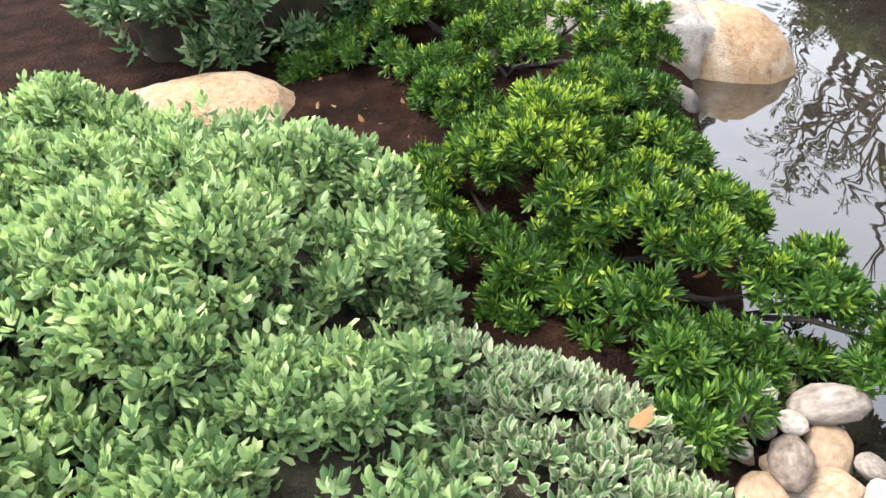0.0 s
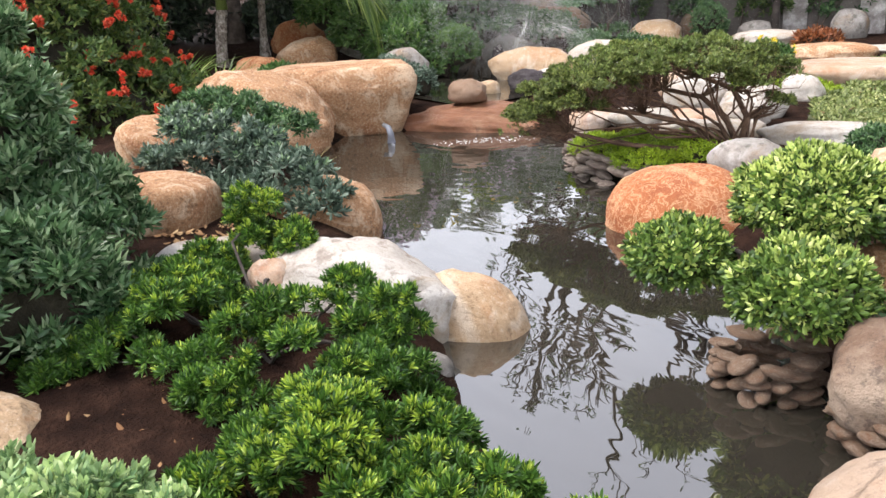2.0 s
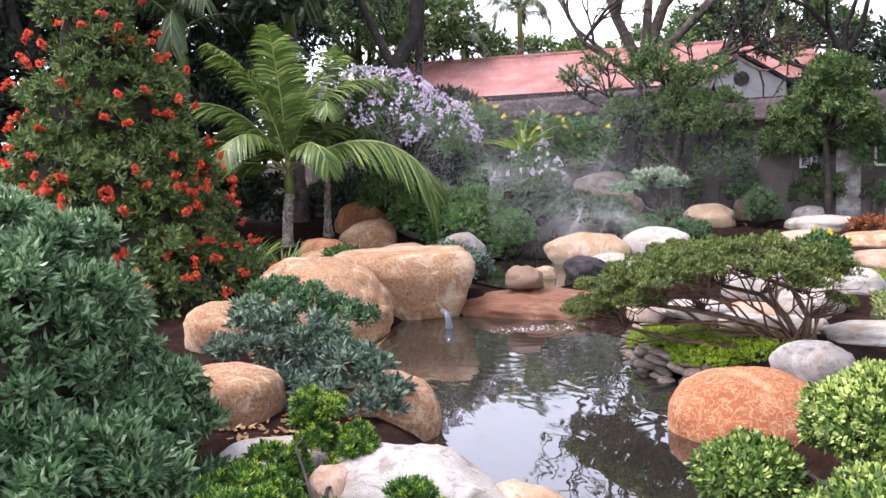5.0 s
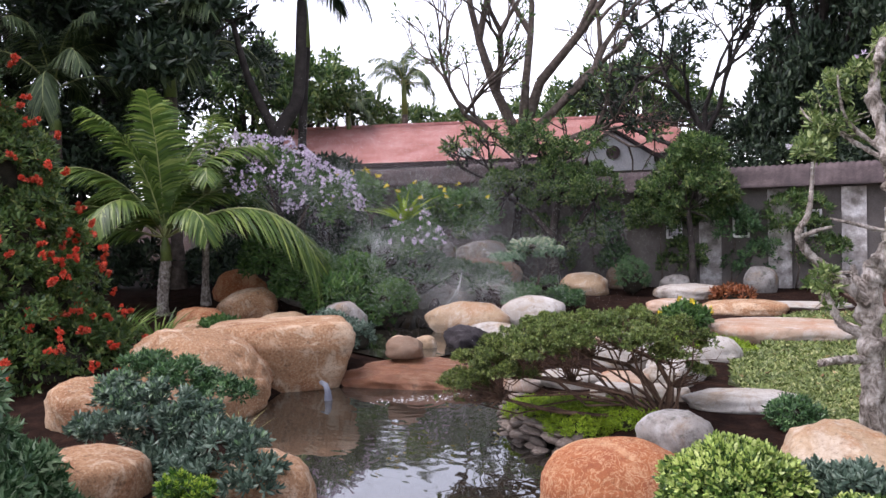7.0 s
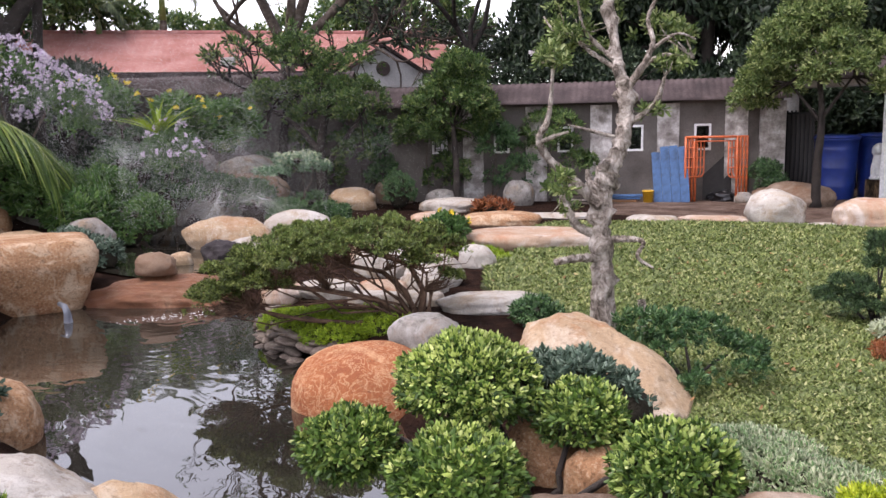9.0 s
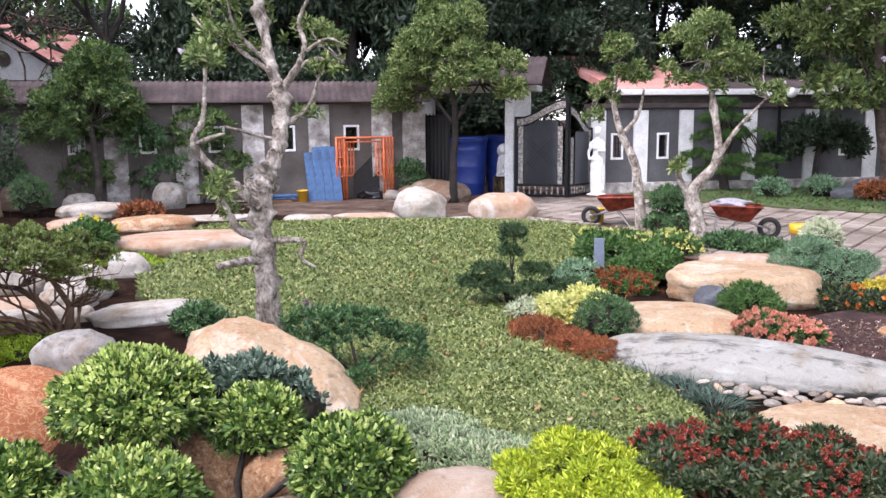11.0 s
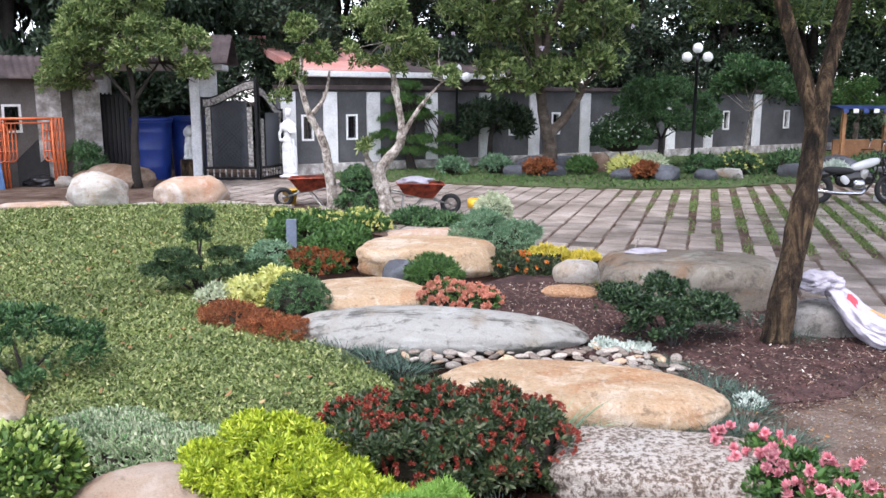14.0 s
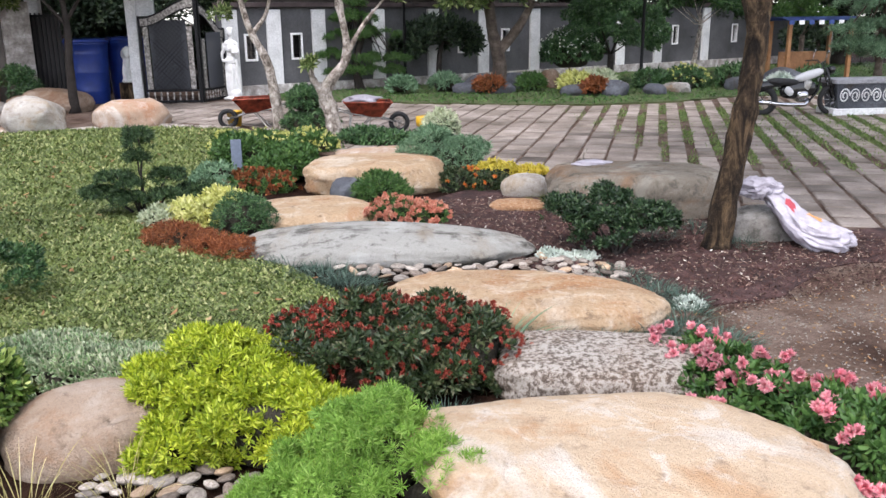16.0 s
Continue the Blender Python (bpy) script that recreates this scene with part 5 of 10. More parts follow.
# ---- near bank: silvery bush, variegated bush, podocarpus ----
shrub("silvery_shrub", "dense silvery-green shrub with rounded leaves", lowered([(-2.3, -0.8, 0.15, 0.85, 0.75, 0.56), (-1.75, -1.1, 0.15, 0.75, 0.7, 0.58), (-2.75, -1.4, 0.15, 0.85, 0.75, 0.55), (-1.55, -0.5, 0.02, 0.55, 0.48, 0.5), (-2.4, -0.42, 0.0, 0.52, 0.4, 0.48), (-1.95, -0.35, 0.0, 0.42, 0.34, 0.44), (-2.95, -0.85, 0.1, 0.5, 0.5, 0.45), (-1.5, -0.85, 0.05, 0.5, 0.45, 0.5), (-1.35, -0.3, -0.02, 0.4, 0.34, 0.4), (-1.25, -0.65, 0.0, 0.35, 0.4, 0.4)], 0.11),
      GREEN_SILVER, 9000, 9, 0.042, 0.019, 1, up=0.7, depth=0.55, inner=22, outer=88, clumps=230, clump_r=0.13, tips=(SILVER_TIP, 0.3), stem=1.5, spread=0.6, fill=0.12)


GREEN_VARI = leaf_material("variegated_leaf_middle", (0.07, 0.16, 0.06), (0.17, 0.30, 0.12), (0.27, 0.41, 0.19), 0.5)


def variegated(name, label, lobes, seed, shoots, L, W, count=8):
    """Green leaves with a cream margin: each blade is a cream leaf with a smaller green one lying on it."""
    rng = np.random.default_rng(seed)
    lo = np.array(lobes, float)
    base = (lo[:, 0].mean(), lo[:, 1].mean(), 0.0)
    lo[:, :3] -= np.array(base)
    t = thing(name, pose(*base), label, "shrub")
    p, d, n = shell(lo, shoots, rng, 0.2, 0.5)
    st = rng.bit_generator.state
    v, l, s = sprigs(p, d, count, L, W, rng, 20, 78)
    part("leaf_margin", foliage("leaf_margin", (v, l, s), CREAM), None, t, "cream leaf margins")
    q = v.reshape(-1, 6, 3)
    mid = (q[:, :1] + q[:, 3:4]) / 2
    nn = unit(np.cross(q[:, 1] - q[:, 5], q[:, 3] - q[:, 0]))[:, None]
    inner = mid + (q - mid) * np.array([0.97, 0.72, 0.72, 0.86, 0.72, 0.72])[None, :, None] - nn * 0.0025
    part("foliage", foliage("foliage", (inner.reshape(-1, 3), l, s), GREEN_VARI), None, t)
    core(t, lo, 0.7, seed)
    grow_stems(t, lo, 0.012, BARK, rng)
    return t


variegated("variegated_shrub", "low shrub with cream-edged green leaves", lowered([(-1.55, 0.1, 0.0, 0.42, 0.36, 0.28), (-1.2, 0.25, -0.02, 0.36, 0.36, 0.25), (-1.75, -0.05, 0.0, 0.3, 0.3, 0.3)], 0.11), 2, 1300, 0.042, 0.019)
shrub("podocarpus_shrub", "bright green spreading podocarpus over the water", lowered([(-2.75, 0.45, 0.12, 0.5, 0.42, 0.38), (-2.35, 0.72, 0.08, 0.42, 0.34, 0.34), (-2.1, 0.5, 0.0, 0.3, 0.24, 0.24), (-2.15, 0.98, 0.02, 0.34, 0.24, 0.2), (-2.0, 1.14, 0.0, 0.26, 0.18, 0.17), (-1.72, 0.5, -0.05, 0.16, 0.16, 0.16), (-2.55, 0.15, 0.05, 0.36, 0.28, 0.26), (-3.0, 0.15, 0.05, 0.34, 0.3, 0.26), (-2.05, 0.76, 0.0, 0.2, 0.17, 0.16), (-1.86, 1.2, 0.02, 0.2, 0.14, 0.13), (-1.78, 0.56, 0.0, 0.24, 0.2, 0.2), (-2.3, 0.28, 0.02, 0.3, 0.24, 0.22), (-2.85, 0.85, 0.1, 0.32, 0.26, 0.26), (-3.1, 0.55, 0.1, 0.34, 0.3, 0.3)], 0.11),
      GREEN_YEW, 2700, 17, 0.046, 0.0115, 3, inner=25, outer=88, depth=0.6, up=0.45, base=(-2.4, 0.45, -0.12), twigs=0.0, curl=0.1, clumps=150, clump_r=0.085, tips=(LIME_TIP, 0.17), fill=0.0, bark=BARK_DARK, spread=0.5)
shrub("podocarpus_shrub", "bright green podocarpus sprawling over pale boulders", lowered([(-4.55, 0.25, 0.12, 0.55, 0.38, 0.36), (-3.95, 0.6, 0.12, 0.5, 0.42, 0.36), (-3.5, 0.85, 0.02, 0.42, 0.34, 0.3), (-5.0, 0.2, 0.1, 0.4, 0.32, 0.3), (-3.45, 0.35, 0.0, 0.35, 0.3, 0.25), (-5.35, 0.78, 0.42, 0.16, 0.16, 0.3), (-5.15, 0.95, 0.3, 0.18, 0.14, 0.22), (-4.95, -0.15, 0.08, 0.36, 0.3, 0.26), (-4.2, 0.2, 0.05, 0.4, 0.3, 0.25), (-4.9, 0.2, 0.22, 0.4, 0.3, 0.22), (-4.2, 0.85, 0.22, 0.3, 0.24, 0.2), (-4.35, 1.05, 0.26, 0.16, 0.14, 0.18), (-3.95, 1.08, 0.2, 0.22, 0.18, 0.2), (-5.3, 0.5, 0.2, 0.26, 0.22, 0.22), (-4.95, -0.32, 0.12, 0.32, 0.24, 0.2), (-4.6, -0.08, 0.14, 0.36, 0.26, 0.22), (-4.68, -0.48, 0.1, 0.26, 0.2, 0.16), (-3.85, 0.3, 0.1, 0.36, 0.26, 0.22)], 0.11),
      GREEN_YEW, 3200, 17, 0.046, 0.0115, 4, inner=25, outer=88, depth=0.5, up=0.45, base=(-4.3, 0.45, -0.08), twigs=0.0, curl=0.1, clumps=170, clump_r=0.085, tips=(LIME_TIP, 0.15), fill=0.0, bark=BARK_DARK, spread=0.5)
shrub("glossy_shrub", "tall dark glossy-leaved shrub with white buds", [(-6.0, -1.0, 0.9, 0.95, 0.85, 1.02), (-5.1, -0.45, 0.2, 0.5, 0.42, 0.45), (-5.35, -1.15, 0.4, 0.75, 0.6, 0.75), (-5.55, -1.0, 0.95, 0.7, 0.6, 0.7), (-5.95, -0.25, 0.35, 0.5, 0.42, 0.5), (-5.6, -0.2, 0.1, 0.42, 0.36, 0.36), (-5.5, -0.65, 0.3, 0.75, 0.6, 0.62), (-6.6, -0.8, 0.6, 0.8, 0.7, 0.85), (-5.1, -0.85, 0.3, 0.6, 0.55, 0.55)],
      GREEN_GLOSSY, 7000, 8, 0.08, 0.029, 5, up=0.25, outer=105, curl=0.35, clumps=260, clump_r=0.13, tips=(SEA_TIP, 0.45), stem=1.2, simple=True, spread=0.6, flowers=(WHITE_PETAL, 14, 0.012, 6, 0.02))
# tall cone of ixora
ix = [(-13.25, -0.3, 0.2 + 0.9 * k, 2.1 - 0.36 * k, 2.0 - 0.34 * k, 0.95) for k in range(6)]
shrub("ixora_bush", "tall cone-shaped ixora bush covered in scarlet flowers", ix, GREEN_IXORA, 10500, 7, 0.10, 0.042, 6, flowers=(RED_PETAL, 290, 0.085, 26, 0.055), flower_out=0.17, depth=0.2, up=0.3, stem_r=0.05, simple=True, clumps=230, clump_r=0.32)
shrub("blue_grey_shrub", "blue-grey shrub with rosettes of fleshy leaves", [(-7.07, 1.5, 0.3, 0.3, 0.28, 0.24), (-7.6, 1.3, 0.4, 0.3, 0.28, 0.26), (-8.2, 0.95, 0.5, 0.36, 0.34, 0.28), (-7.8, 0.7, 0.32, 0.26, 0.26, 0.24), (-6.9, 1.2, 0.1, 0.3, 0.26, 0.22), (-6.6, 1.6, 0.12, 0.24, 0.2, 0.16), (-7.3, 1.75, 0.15, 0.22, 0.2, 0.18), (-7.3, 1.2, 0.08, 0.26, 0.24, 0.18), (-7.9, 1.2, 0.15, 0.28, 0.24, 0.2), (-8.4, 0.65, 0.22, 0.26, 0.24, 0.2), (-7.5, 0.95, 0.1, 0.22, 0.2, 0.16)],
      GREEN_BLUE, 950, 9, 0.07, 0.028, 7, inner=30, outer=92, depth=0.7, twigs=0.0, clumps=110, clump_r=0.1, tips=(SEA_TIP, 0.12), stem_r=0.012)
shrub("dark_green_shrub", "dark green shrub on the rocky bank", [(-8.9, 1.55, 0.5, 0.36, 0.34, 0.22), (-9.4, 1.35, 0.55, 0.34, 0.32, 0.22), (-8.4, 1.85, 0.42, 0.26, 0.26, 0.18)], GREEN_DARK, 700, 8, 0.06, 0.022, 8, twigs=0.0, depth=0.6, clumps=40, clump_r=0.12)
# ---- clipped cloud shrub: five balls on one stem ----
shrub("cloud_pruned_shrub", "cloud-pruned shrub of five clipped two-tone green balls", [(-3.38, 3.47, 0.53, 0.42, 0.4, 0.27), (-3.68, 2.8, 0.25, 0.29, 0.28, 0.2), (-2.88, 2.86, 0.28, 0.34, 0.33, 0.23), (-2.79, 3.79, 0.37, 0.26, 0.25, 0.2), (-2.08, 3.59, 0.3, 0.31, 0.3, 0.25)],
      GREEN_BALL, 3600, 8, 0.046, 0.022, 9, tips=(BALL_TIP, 0.34), stem=1.0, base=(-2.85, 3.4, -0.1), depth=0.2, up=0.25, low=-0.6, stem_r=0.03, bark=BARK_DARK, twigs=0.78)
shrub("dark_blue_shrub", "dark blue-green shrub in front of the tan boulder", [(-3.1, 4.2, 0.4, 0.26, 0.24, 0.2), (-2.85, 4.34, 0.28, 0.22, 0.2, 0.18), (-3.34, 4.15, 0.44, 0.18, 0.18, 0.14)], GREEN_BLUE, 380, 8, 0.055, 0.022, 10, depth=0.6, clumps=30, clump_r=0.08)
shrub("spreading_shrub", "airy dark green shrub spreading on the lawn", [(-3.25, 5.75, 0.3, 0.4, 0.34, 0.26), (-2.95, 5.9, 0.2, 0.32, 0.28, 0.2), (-3.5, 5.65, 0.36, 0.3, 0.28, 0.22), (-3.1, 5.6, 0.12, 0.36, 0.28, 0.16)], GREEN_DARK, 620, 9, 0.046, 0.017, 11, depth=0.9, up=0.6, twigs=0.0, clumps=46, clump_r=0.11, spread=0.9, inner=20, outer=75, bark=BARK_DARK)
shrub("small_green_shrub", "small dark green shrub beside the white slab", [(-5.3, 6.5, 0.12, 0.28, 0.25, 0.18)], GREEN_DARK, 200, 8, 0.05, 0.02, 12)
SILVER_MAT = [(-1.9, 4.5, 0.02, 0.4, 0.28, 0.13), (-2.3, 4.6, 0.02, 0.36, 0.3, 0.13), (-1.5, 4.42, 0.02, 0.36, 0.24, 0.13), (-2.2, 4.88, 0.0, 0.4, 0.26, 0.1), (-2.65, 4.6, 0.0, 0.3, 0.26, 0.12), (-1.7, 4.72, 0.0, 0.36, 0.2, 0.09)]
variegated("silver_ground_cover", "low silvery variegated ground cover", SILVER_MAT, 13, 1700, 0.036, 0.018, 6)
# ---- spreading bonsai on the stone bank ----
BONSAI_TIP = leaf_material("pale_olive_leaf", (0.1, 0.16, 0.04), (0.19, 0.26, 0.08), (0.3, 0.36, 0.14), 0.45)
BONSAI = [(-7.39, 4.08, 0.43, 0.22, 0.24, 0.14), (-7.30, 4.30, 0.65, 0.30, 0.30, 0.15), (-7.17, 4.60, 0.82, 0.33, 0.34, 0.15), (-7.03, 4.93, 0.93, 0.36, 0.36, 0.14), (-6.78, 5.23, 0.99, 0.36, 0.36, 0.14), (-6.54, 5.53, 0.99, 0.36, 0.36, 0.14), (-6.29, 5.81, 0.91, 0.32, 0.32, 0.15), (-6.09, 5.99, 0.75, 0.25, 0.26, 0.17),
          (-6.72, 4.50, 0.77, 0.32, 0.32, 0.14), (-6.45, 4.87, 0.89, 0.34, 0.34, 0.13), (-6.16, 5.24, 0.87, 0.32, 0.32, 0.14), (-5.97, 5.60, 0.71, 0.24, 0.26, 0.17), (-7.33, 5.22, 0.79, 0.34, 0.34, 0.15), (-7.06, 5.69, 0.87, 0.34, 0.34, 0.14), (-6.72, 6.07, 0.77, 0.30, 0.30, 0.15), (-6.05, 6.04, 0.49, 0.13, 0.14, 0.10), (-7.05, 4.25, 0.55, 0.24, 0.24, 0.12),
          (-7.5, 4.2, 0.34, 0.26, 0.24, 0.12), (-7.5, 4.5, 0.5, 0.28, 0.26, 0.13), (-7.3, 4.75, 0.62, 0.3, 0.26, 0.12), (-7.1, 4.5, 0.5, 0.28, 0.24, 0.11), (-7.55, 3.98, 0.24, 0.18, 0.18, 0.1), (-6.9, 4.8, 0.68, 0.26, 0.24, 0.1)]
bonsai = shrub("spreading_bonsai", "wide dome-topped bonsai with a fan of bare branches", BONSAI,
               GREEN_BONSAI, 7000, 7, 0.034, 0.016, 14, simple=True, base=(-6.2, 5.69, 0.02), depth=0.7, low=-0.15, stem_r=0.016, bark=BARK_BROWN, twigs=0.0, clumps=270, clump_r=0.085, tips=(BONSAI_TIP, 0.4), fill=0.1, spread=0.7)


def fine_branches(parent, spines, targets, r0, bark, rng, sag=0.06):
    """Fine crooked branches that leave the nearest point of a spine and run out to each target."""
    bm = bmesh.new()
    pts = [Vector(p) for s in spines for p in s]
    for q in targets:
        q = Vector(q)
        s = min(pts, key=lambda e: (e - q).length + 0.35 * abs(e.z - q.z) + rng.uniform(0, 0.25))
        n = 4
        d = (q - s).length
        run = [s.lerp(q, k / n) + Vector(rng.normal(0, sag * d, 3)) * (0 < k < n) for k in range(n + 1)]
        tube(bm, run, [r0 * (1 - 0.8 * k / n) for k in range(n + 1)], 5)
    return tagged(part("twig_work", bm, bark, parent, smooth=True), kind="stuff")


spines = [[(0.0, 0.0, 0.0), (-0.12, -0.12, 0.09), (-0.35, -0.52, 0.06), (-0.65, -0.93, 0.12), (-0.95, -1.33, 0.25)], [(-0.1, -0.1, 0.09), (-0.27, -0.32, 0.28), (-0.56, -0.71, 0.4), (-0.86, -1.11, 0.47)], [(-0.02, 0.02, 0.05), (-0.02, 0.11, 0.33), (-0.13, 0.01, 0.61), (-0.36, -0.22, 0.74)], [(-0.02, 0.0, 0.08), (-0.3, 0.1, 0.3), (-0.6, 0.05, 0.48), (-0.9, -0.2, 0.56)]]
for s in spines:
    part("limb", tube(bmesh.new(), s, [0.036 * (1 - 0.14 * k) for k in range(len(s))], 8), BARK_BROWN, bonsai, smooth=True)
rb = np.random.default_rng(77)
bl = np.array(BONSAI)[rb.integers(0, len(BONSAI), 420)]
fine_branches(bonsai, spines, bl[:, :3] - np.array((-6.2, 5.69, 0.02)) + rb.uniform(-0.8, 0.8, (420, 3)) * bl[:, 3:], 0.009, BARK_BROWN, rb, 0.08)
shrub("lime_ground_cover", "mound of lime-green creeping ground cover", [(-6.55, 5.5, -0.03, 0.62, 0.42, 0.2), (-7.1, 5.2, -0.03, 0.52, 0.4, 0.18), (-6.75, 5.02, -0.04, 0.42, 0.32, 0.15), (-7.6, 5.1, -0.06, 0.42, 0.3, 0.15)], GREEN_MOSS, 2300, 6, 0.035, 0.014, 15, category="ground cover", stem_r=0.006)
GREEN_CONIFER = leaf_material("dark_conifer_needle", (0.018, 0.04, 0.018), (0.05, 0.1, 0.038), (0.12, 0.18, 0.075), 0.5)
# ---- plants along the stepping stones ----
shrub("lime_yellow_shrub", "low vivid lime-yellow golden shrub", [(-0.95, 3.95, 0.12, 0.45, 0.42, 0.32), (-0.6, 3.6, 0.08, 0.42, 0.3, 0.26), (-1.1, 3.6, 0.02, 0.3, 0.28, 0.22), (-0.35, 3.45, 0.05, 0.3, 0.24, 0.22)], GREEN_LIME, 5200, 9, 0.04, 0.0115, 20, up=0.4, outer=95, clumps=120, clump_r=0.085, simple=True, depth=0.5, spread=0.55)
shrub("feathery_fern", "feathery bright green asparagus fern", [(-0.1, 3.2, 0.12, 0.36, 0.3, 0.3), (-0.35, 3.05, 0.05, 0.3, 0.26, 0.24), (0.1, 3.05, 0.05, 0.26, 0.26, 0.26)], GREEN_FERN, 2300, 16, 0.036, 0.0045, 21, "fern", simple=True, depth=0.6, twigs=0.4, stem_r=0.006, clumps=40, clump_r=0.1)
shrub("red_flowering_shrub", "dark rounded shrub dotted with crimson flowers", [(-0.15, 4.3, 0.15, 0.55, 0.42, 0.34), (0.25, 4.4, 0.12, 0.4, 0.38, 0.3), (-0.5, 4.3, 0.12, 0.35, 0.35, 0.3)], GREEN_RED, 2900, 8, 0.04, 0.019, 22, flowers=(CRIMSON_PETAL, 520, 0.019, 9, 0.017), clumps=60, clump_r=0.12, simple=True)
shrub("pink_flowering_shrub", "low shrub with round pink flower heads", [(1.58, 4.25, 0.02, 0.22, 0.2, 0.22), (1.7, 3.85, 0.02, 0.3, 0.28, 0.26), (1.92, 3.5, 0.02, 0.32, 0.3, 0.27), (2.15, 3.2, 0.02, 0.34, 0.32, 0.28), (1.62, 3.6, 0.0, 0.26, 0.24, 0.24)], GREEN_MID, 1100, 8, 0.05, 0.022, 23, flowers=(PINK_PETAL, 74, 0.07, 60, 0.032), flower_out=0.035, clumps=46, clump_r=0.12)
shrub("dry_ground_cover", "low dried rust-brown ground cover beside the pink flowers", [(2.15, 3.95, -0.03, 0.26, 0.2, 0.14), (2.42, 3.72, -0.03, 0.3, 0.22, 0.14), (2.68, 3.45, -0.03, 0.3, 0.24, 0.14)], DRY_LEAF, 800, 8, 0.035, 0.009, 224, "ground cover", stem_r=0.006, simple=True)
shrub("rust_ground_cover", "rust-orange needle-leaved ground cover", [(-2.1, 7.42, 0.0, 0.3, 0.26, 0.22), (-1.75, 7.15, 0.0, 0.26, 0.22, 0.2), (-1.48, 6.93, 0.0, 0.26, 0.22, 0.21), (-2.3, 7.6, -0.02, 0.22, 0.2, 0.17)], ORANGE_LEAF, 1500, 9, 0.035, 0.008, 24, "ground cover", stem_r=0.006, simple=True)
shrub("clipped_ball_shrub", "clipped dark green ball shrub", [(-1.55, 7.75, 0.14, 0.3, 0.29, 0.26)], GREEN_DARK, 600, 9, 0.035, 0.01, 25, simple=True)
shrub("yellow_leaved_shrub", "pale yellow-leaved low shrub", [(-1.85, 8.35, 0.06, 0.35, 0.28, 0.26), (-2.2, 8.3, 0.02, 0.3, 0.28, 0.22)], YELLOW_LEAF, 700, 7, 0.055, 0.026, 26)
shrub("pale_green_shrub", "pale cream-green low shrub beside the yellow one", [(-2.45, 8.2, 0.0, 0.24, 0.22, 0.2)], CREAM, 200, 7, 0.05, 0.02, 27)
shrub("tiered_conifer", "small tiered dark conifer on the lawn", [(-2.75, 8.65, 0.78, 0.15, 0.14, 0.15), (-2.77, 8.63, 0.61, 0.12, 0.11, 0.09), (-3.0, 8.6, 0.42, 0.2, 0.16, 0.07), (-2.5, 8.7, 0.4, 0.2, 0.16, 0.07), (-2.85, 8.55, 0.36, 0.15, 0.14, 0.06), (-3.15, 8.55, 0.27, 0.2, 0.16, 0.07), (-2.85, 8.5, 0.2, 0.2, 0.16, 0.08), (-2.5, 8.6, 0.22, 0.2, 0.18, 0.08), (-2.15, 8.8, 0.2, 0.26, 0.2, 0.13)],
      GREEN_CONIFER, 1150, 11, 0.046, 0.012, 28, base=(-2.76, 8.65, 0.0), simple=True, twigs=0.0, stem_r=0.02, depth=0.6, bark=BARK_DARK, clumps=90, clump_r=0.07, fill=0.4)
shrub("green_shrub", "mid-green leafy shrub by the marker post", [(-1.5, 10.55, 0.18, 0.4, 0.34, 0.28), (-1.75, 10.4, 0.1, 0.3, 0.28, 0.24)], GREEN_MID, 600, 7, 0.07, 0.03, 29)
shrub("rust_flowering_plant", "low plant with rust-red flowers", [(-1.85, 10.0, 0.02, 0.36, 0.24, 0.2), (-1.6, 9.9, 0.02, 0.26, 0.22, 0.18)], GREEN_MID, 350, 7, 0.05, 0.02, 30, flowers=(ORANGE_LEAF, 90, 0.03, 8, 0.04))
shrub("dark_green_shrub", "dark green leafy shrub near the marker post", [(-2.4, 12.0, 0.12, 0.4, 0.34, 0.28)], GREEN_MID, 350, 7, 0.08, 0.03, 31)
shrub("grey_green_shrub", "grey-green shrub edging the lawn", [(-2.35, 10.2, 0.05, 0.32, 0.3, 0.24), (-2.35, 9.6, 0.02, 0.3, 0.28, 0.2)], GREEN_SEA, 350, 7, 0.06, 0.02, 32)
shrub("yellow_flowering_plant", "low green plant with yellow flowers under the trees", [(-2.2, 12.9, 0.06, 0.5, 0.36, 0.26), (-1.6, 13.0, 0.06, 0.5, 0.36, 0.26), (-2.7, 13.1, 0.05, 0.4, 0.36, 0.24)], GREEN_MID, 800, 7, 0.075, 0.03, 33, flowers=(YELLOW_LEAF, 240, 0.034, 6, 0.03))
shrub("dark_low_shrub", "dark low foliage at the foot of the tree", [(-0.7, 13.7, 0.03, 0.5, 0.36, 0.24), (-0.2, 13.5, 0.02, 0.4, 0.3, 0.2)], GREEN_DARK, 500, 7, 0.07, 0.028, 34)
shrub("topiary_ball", "small topiary of rounded green balls", [(-1.85, 15.4, 0.55, 0.36, 0.34, 0.3), (-1.6, 15.2, 0.15, 0.36, 0.34, 0.28), (-2.0, 15.3, 0.15, 0.3, 0.3, 0.25)], GREEN_DARK, 700, 8, 0.06, 0.022, 35)
shrub("sea_green_shrub", "billowing sea-green shrub with feathery leaves", [(0.35, 10.75, 0.22, 0.42, 0.38, 0.34), (0.7, 10.7, 0.18, 0.38, 0.34, 0.3), (0.3, 10.55, 0.08, 0.3, 0.28, 0.22)], GREEN_SEA, 1300, 10, 0.06, 0.011, 36, simple=True, clumps=50, clump_r=0.13)
shrub("cream_plumed_plant", "pale cream plumed plant behind the sea-green shrub", [(0.45, 11.1, 0.56, 0.25, 0.24, 0.24)], CREAM, 260, 8, 0.06, 0.018, 37)
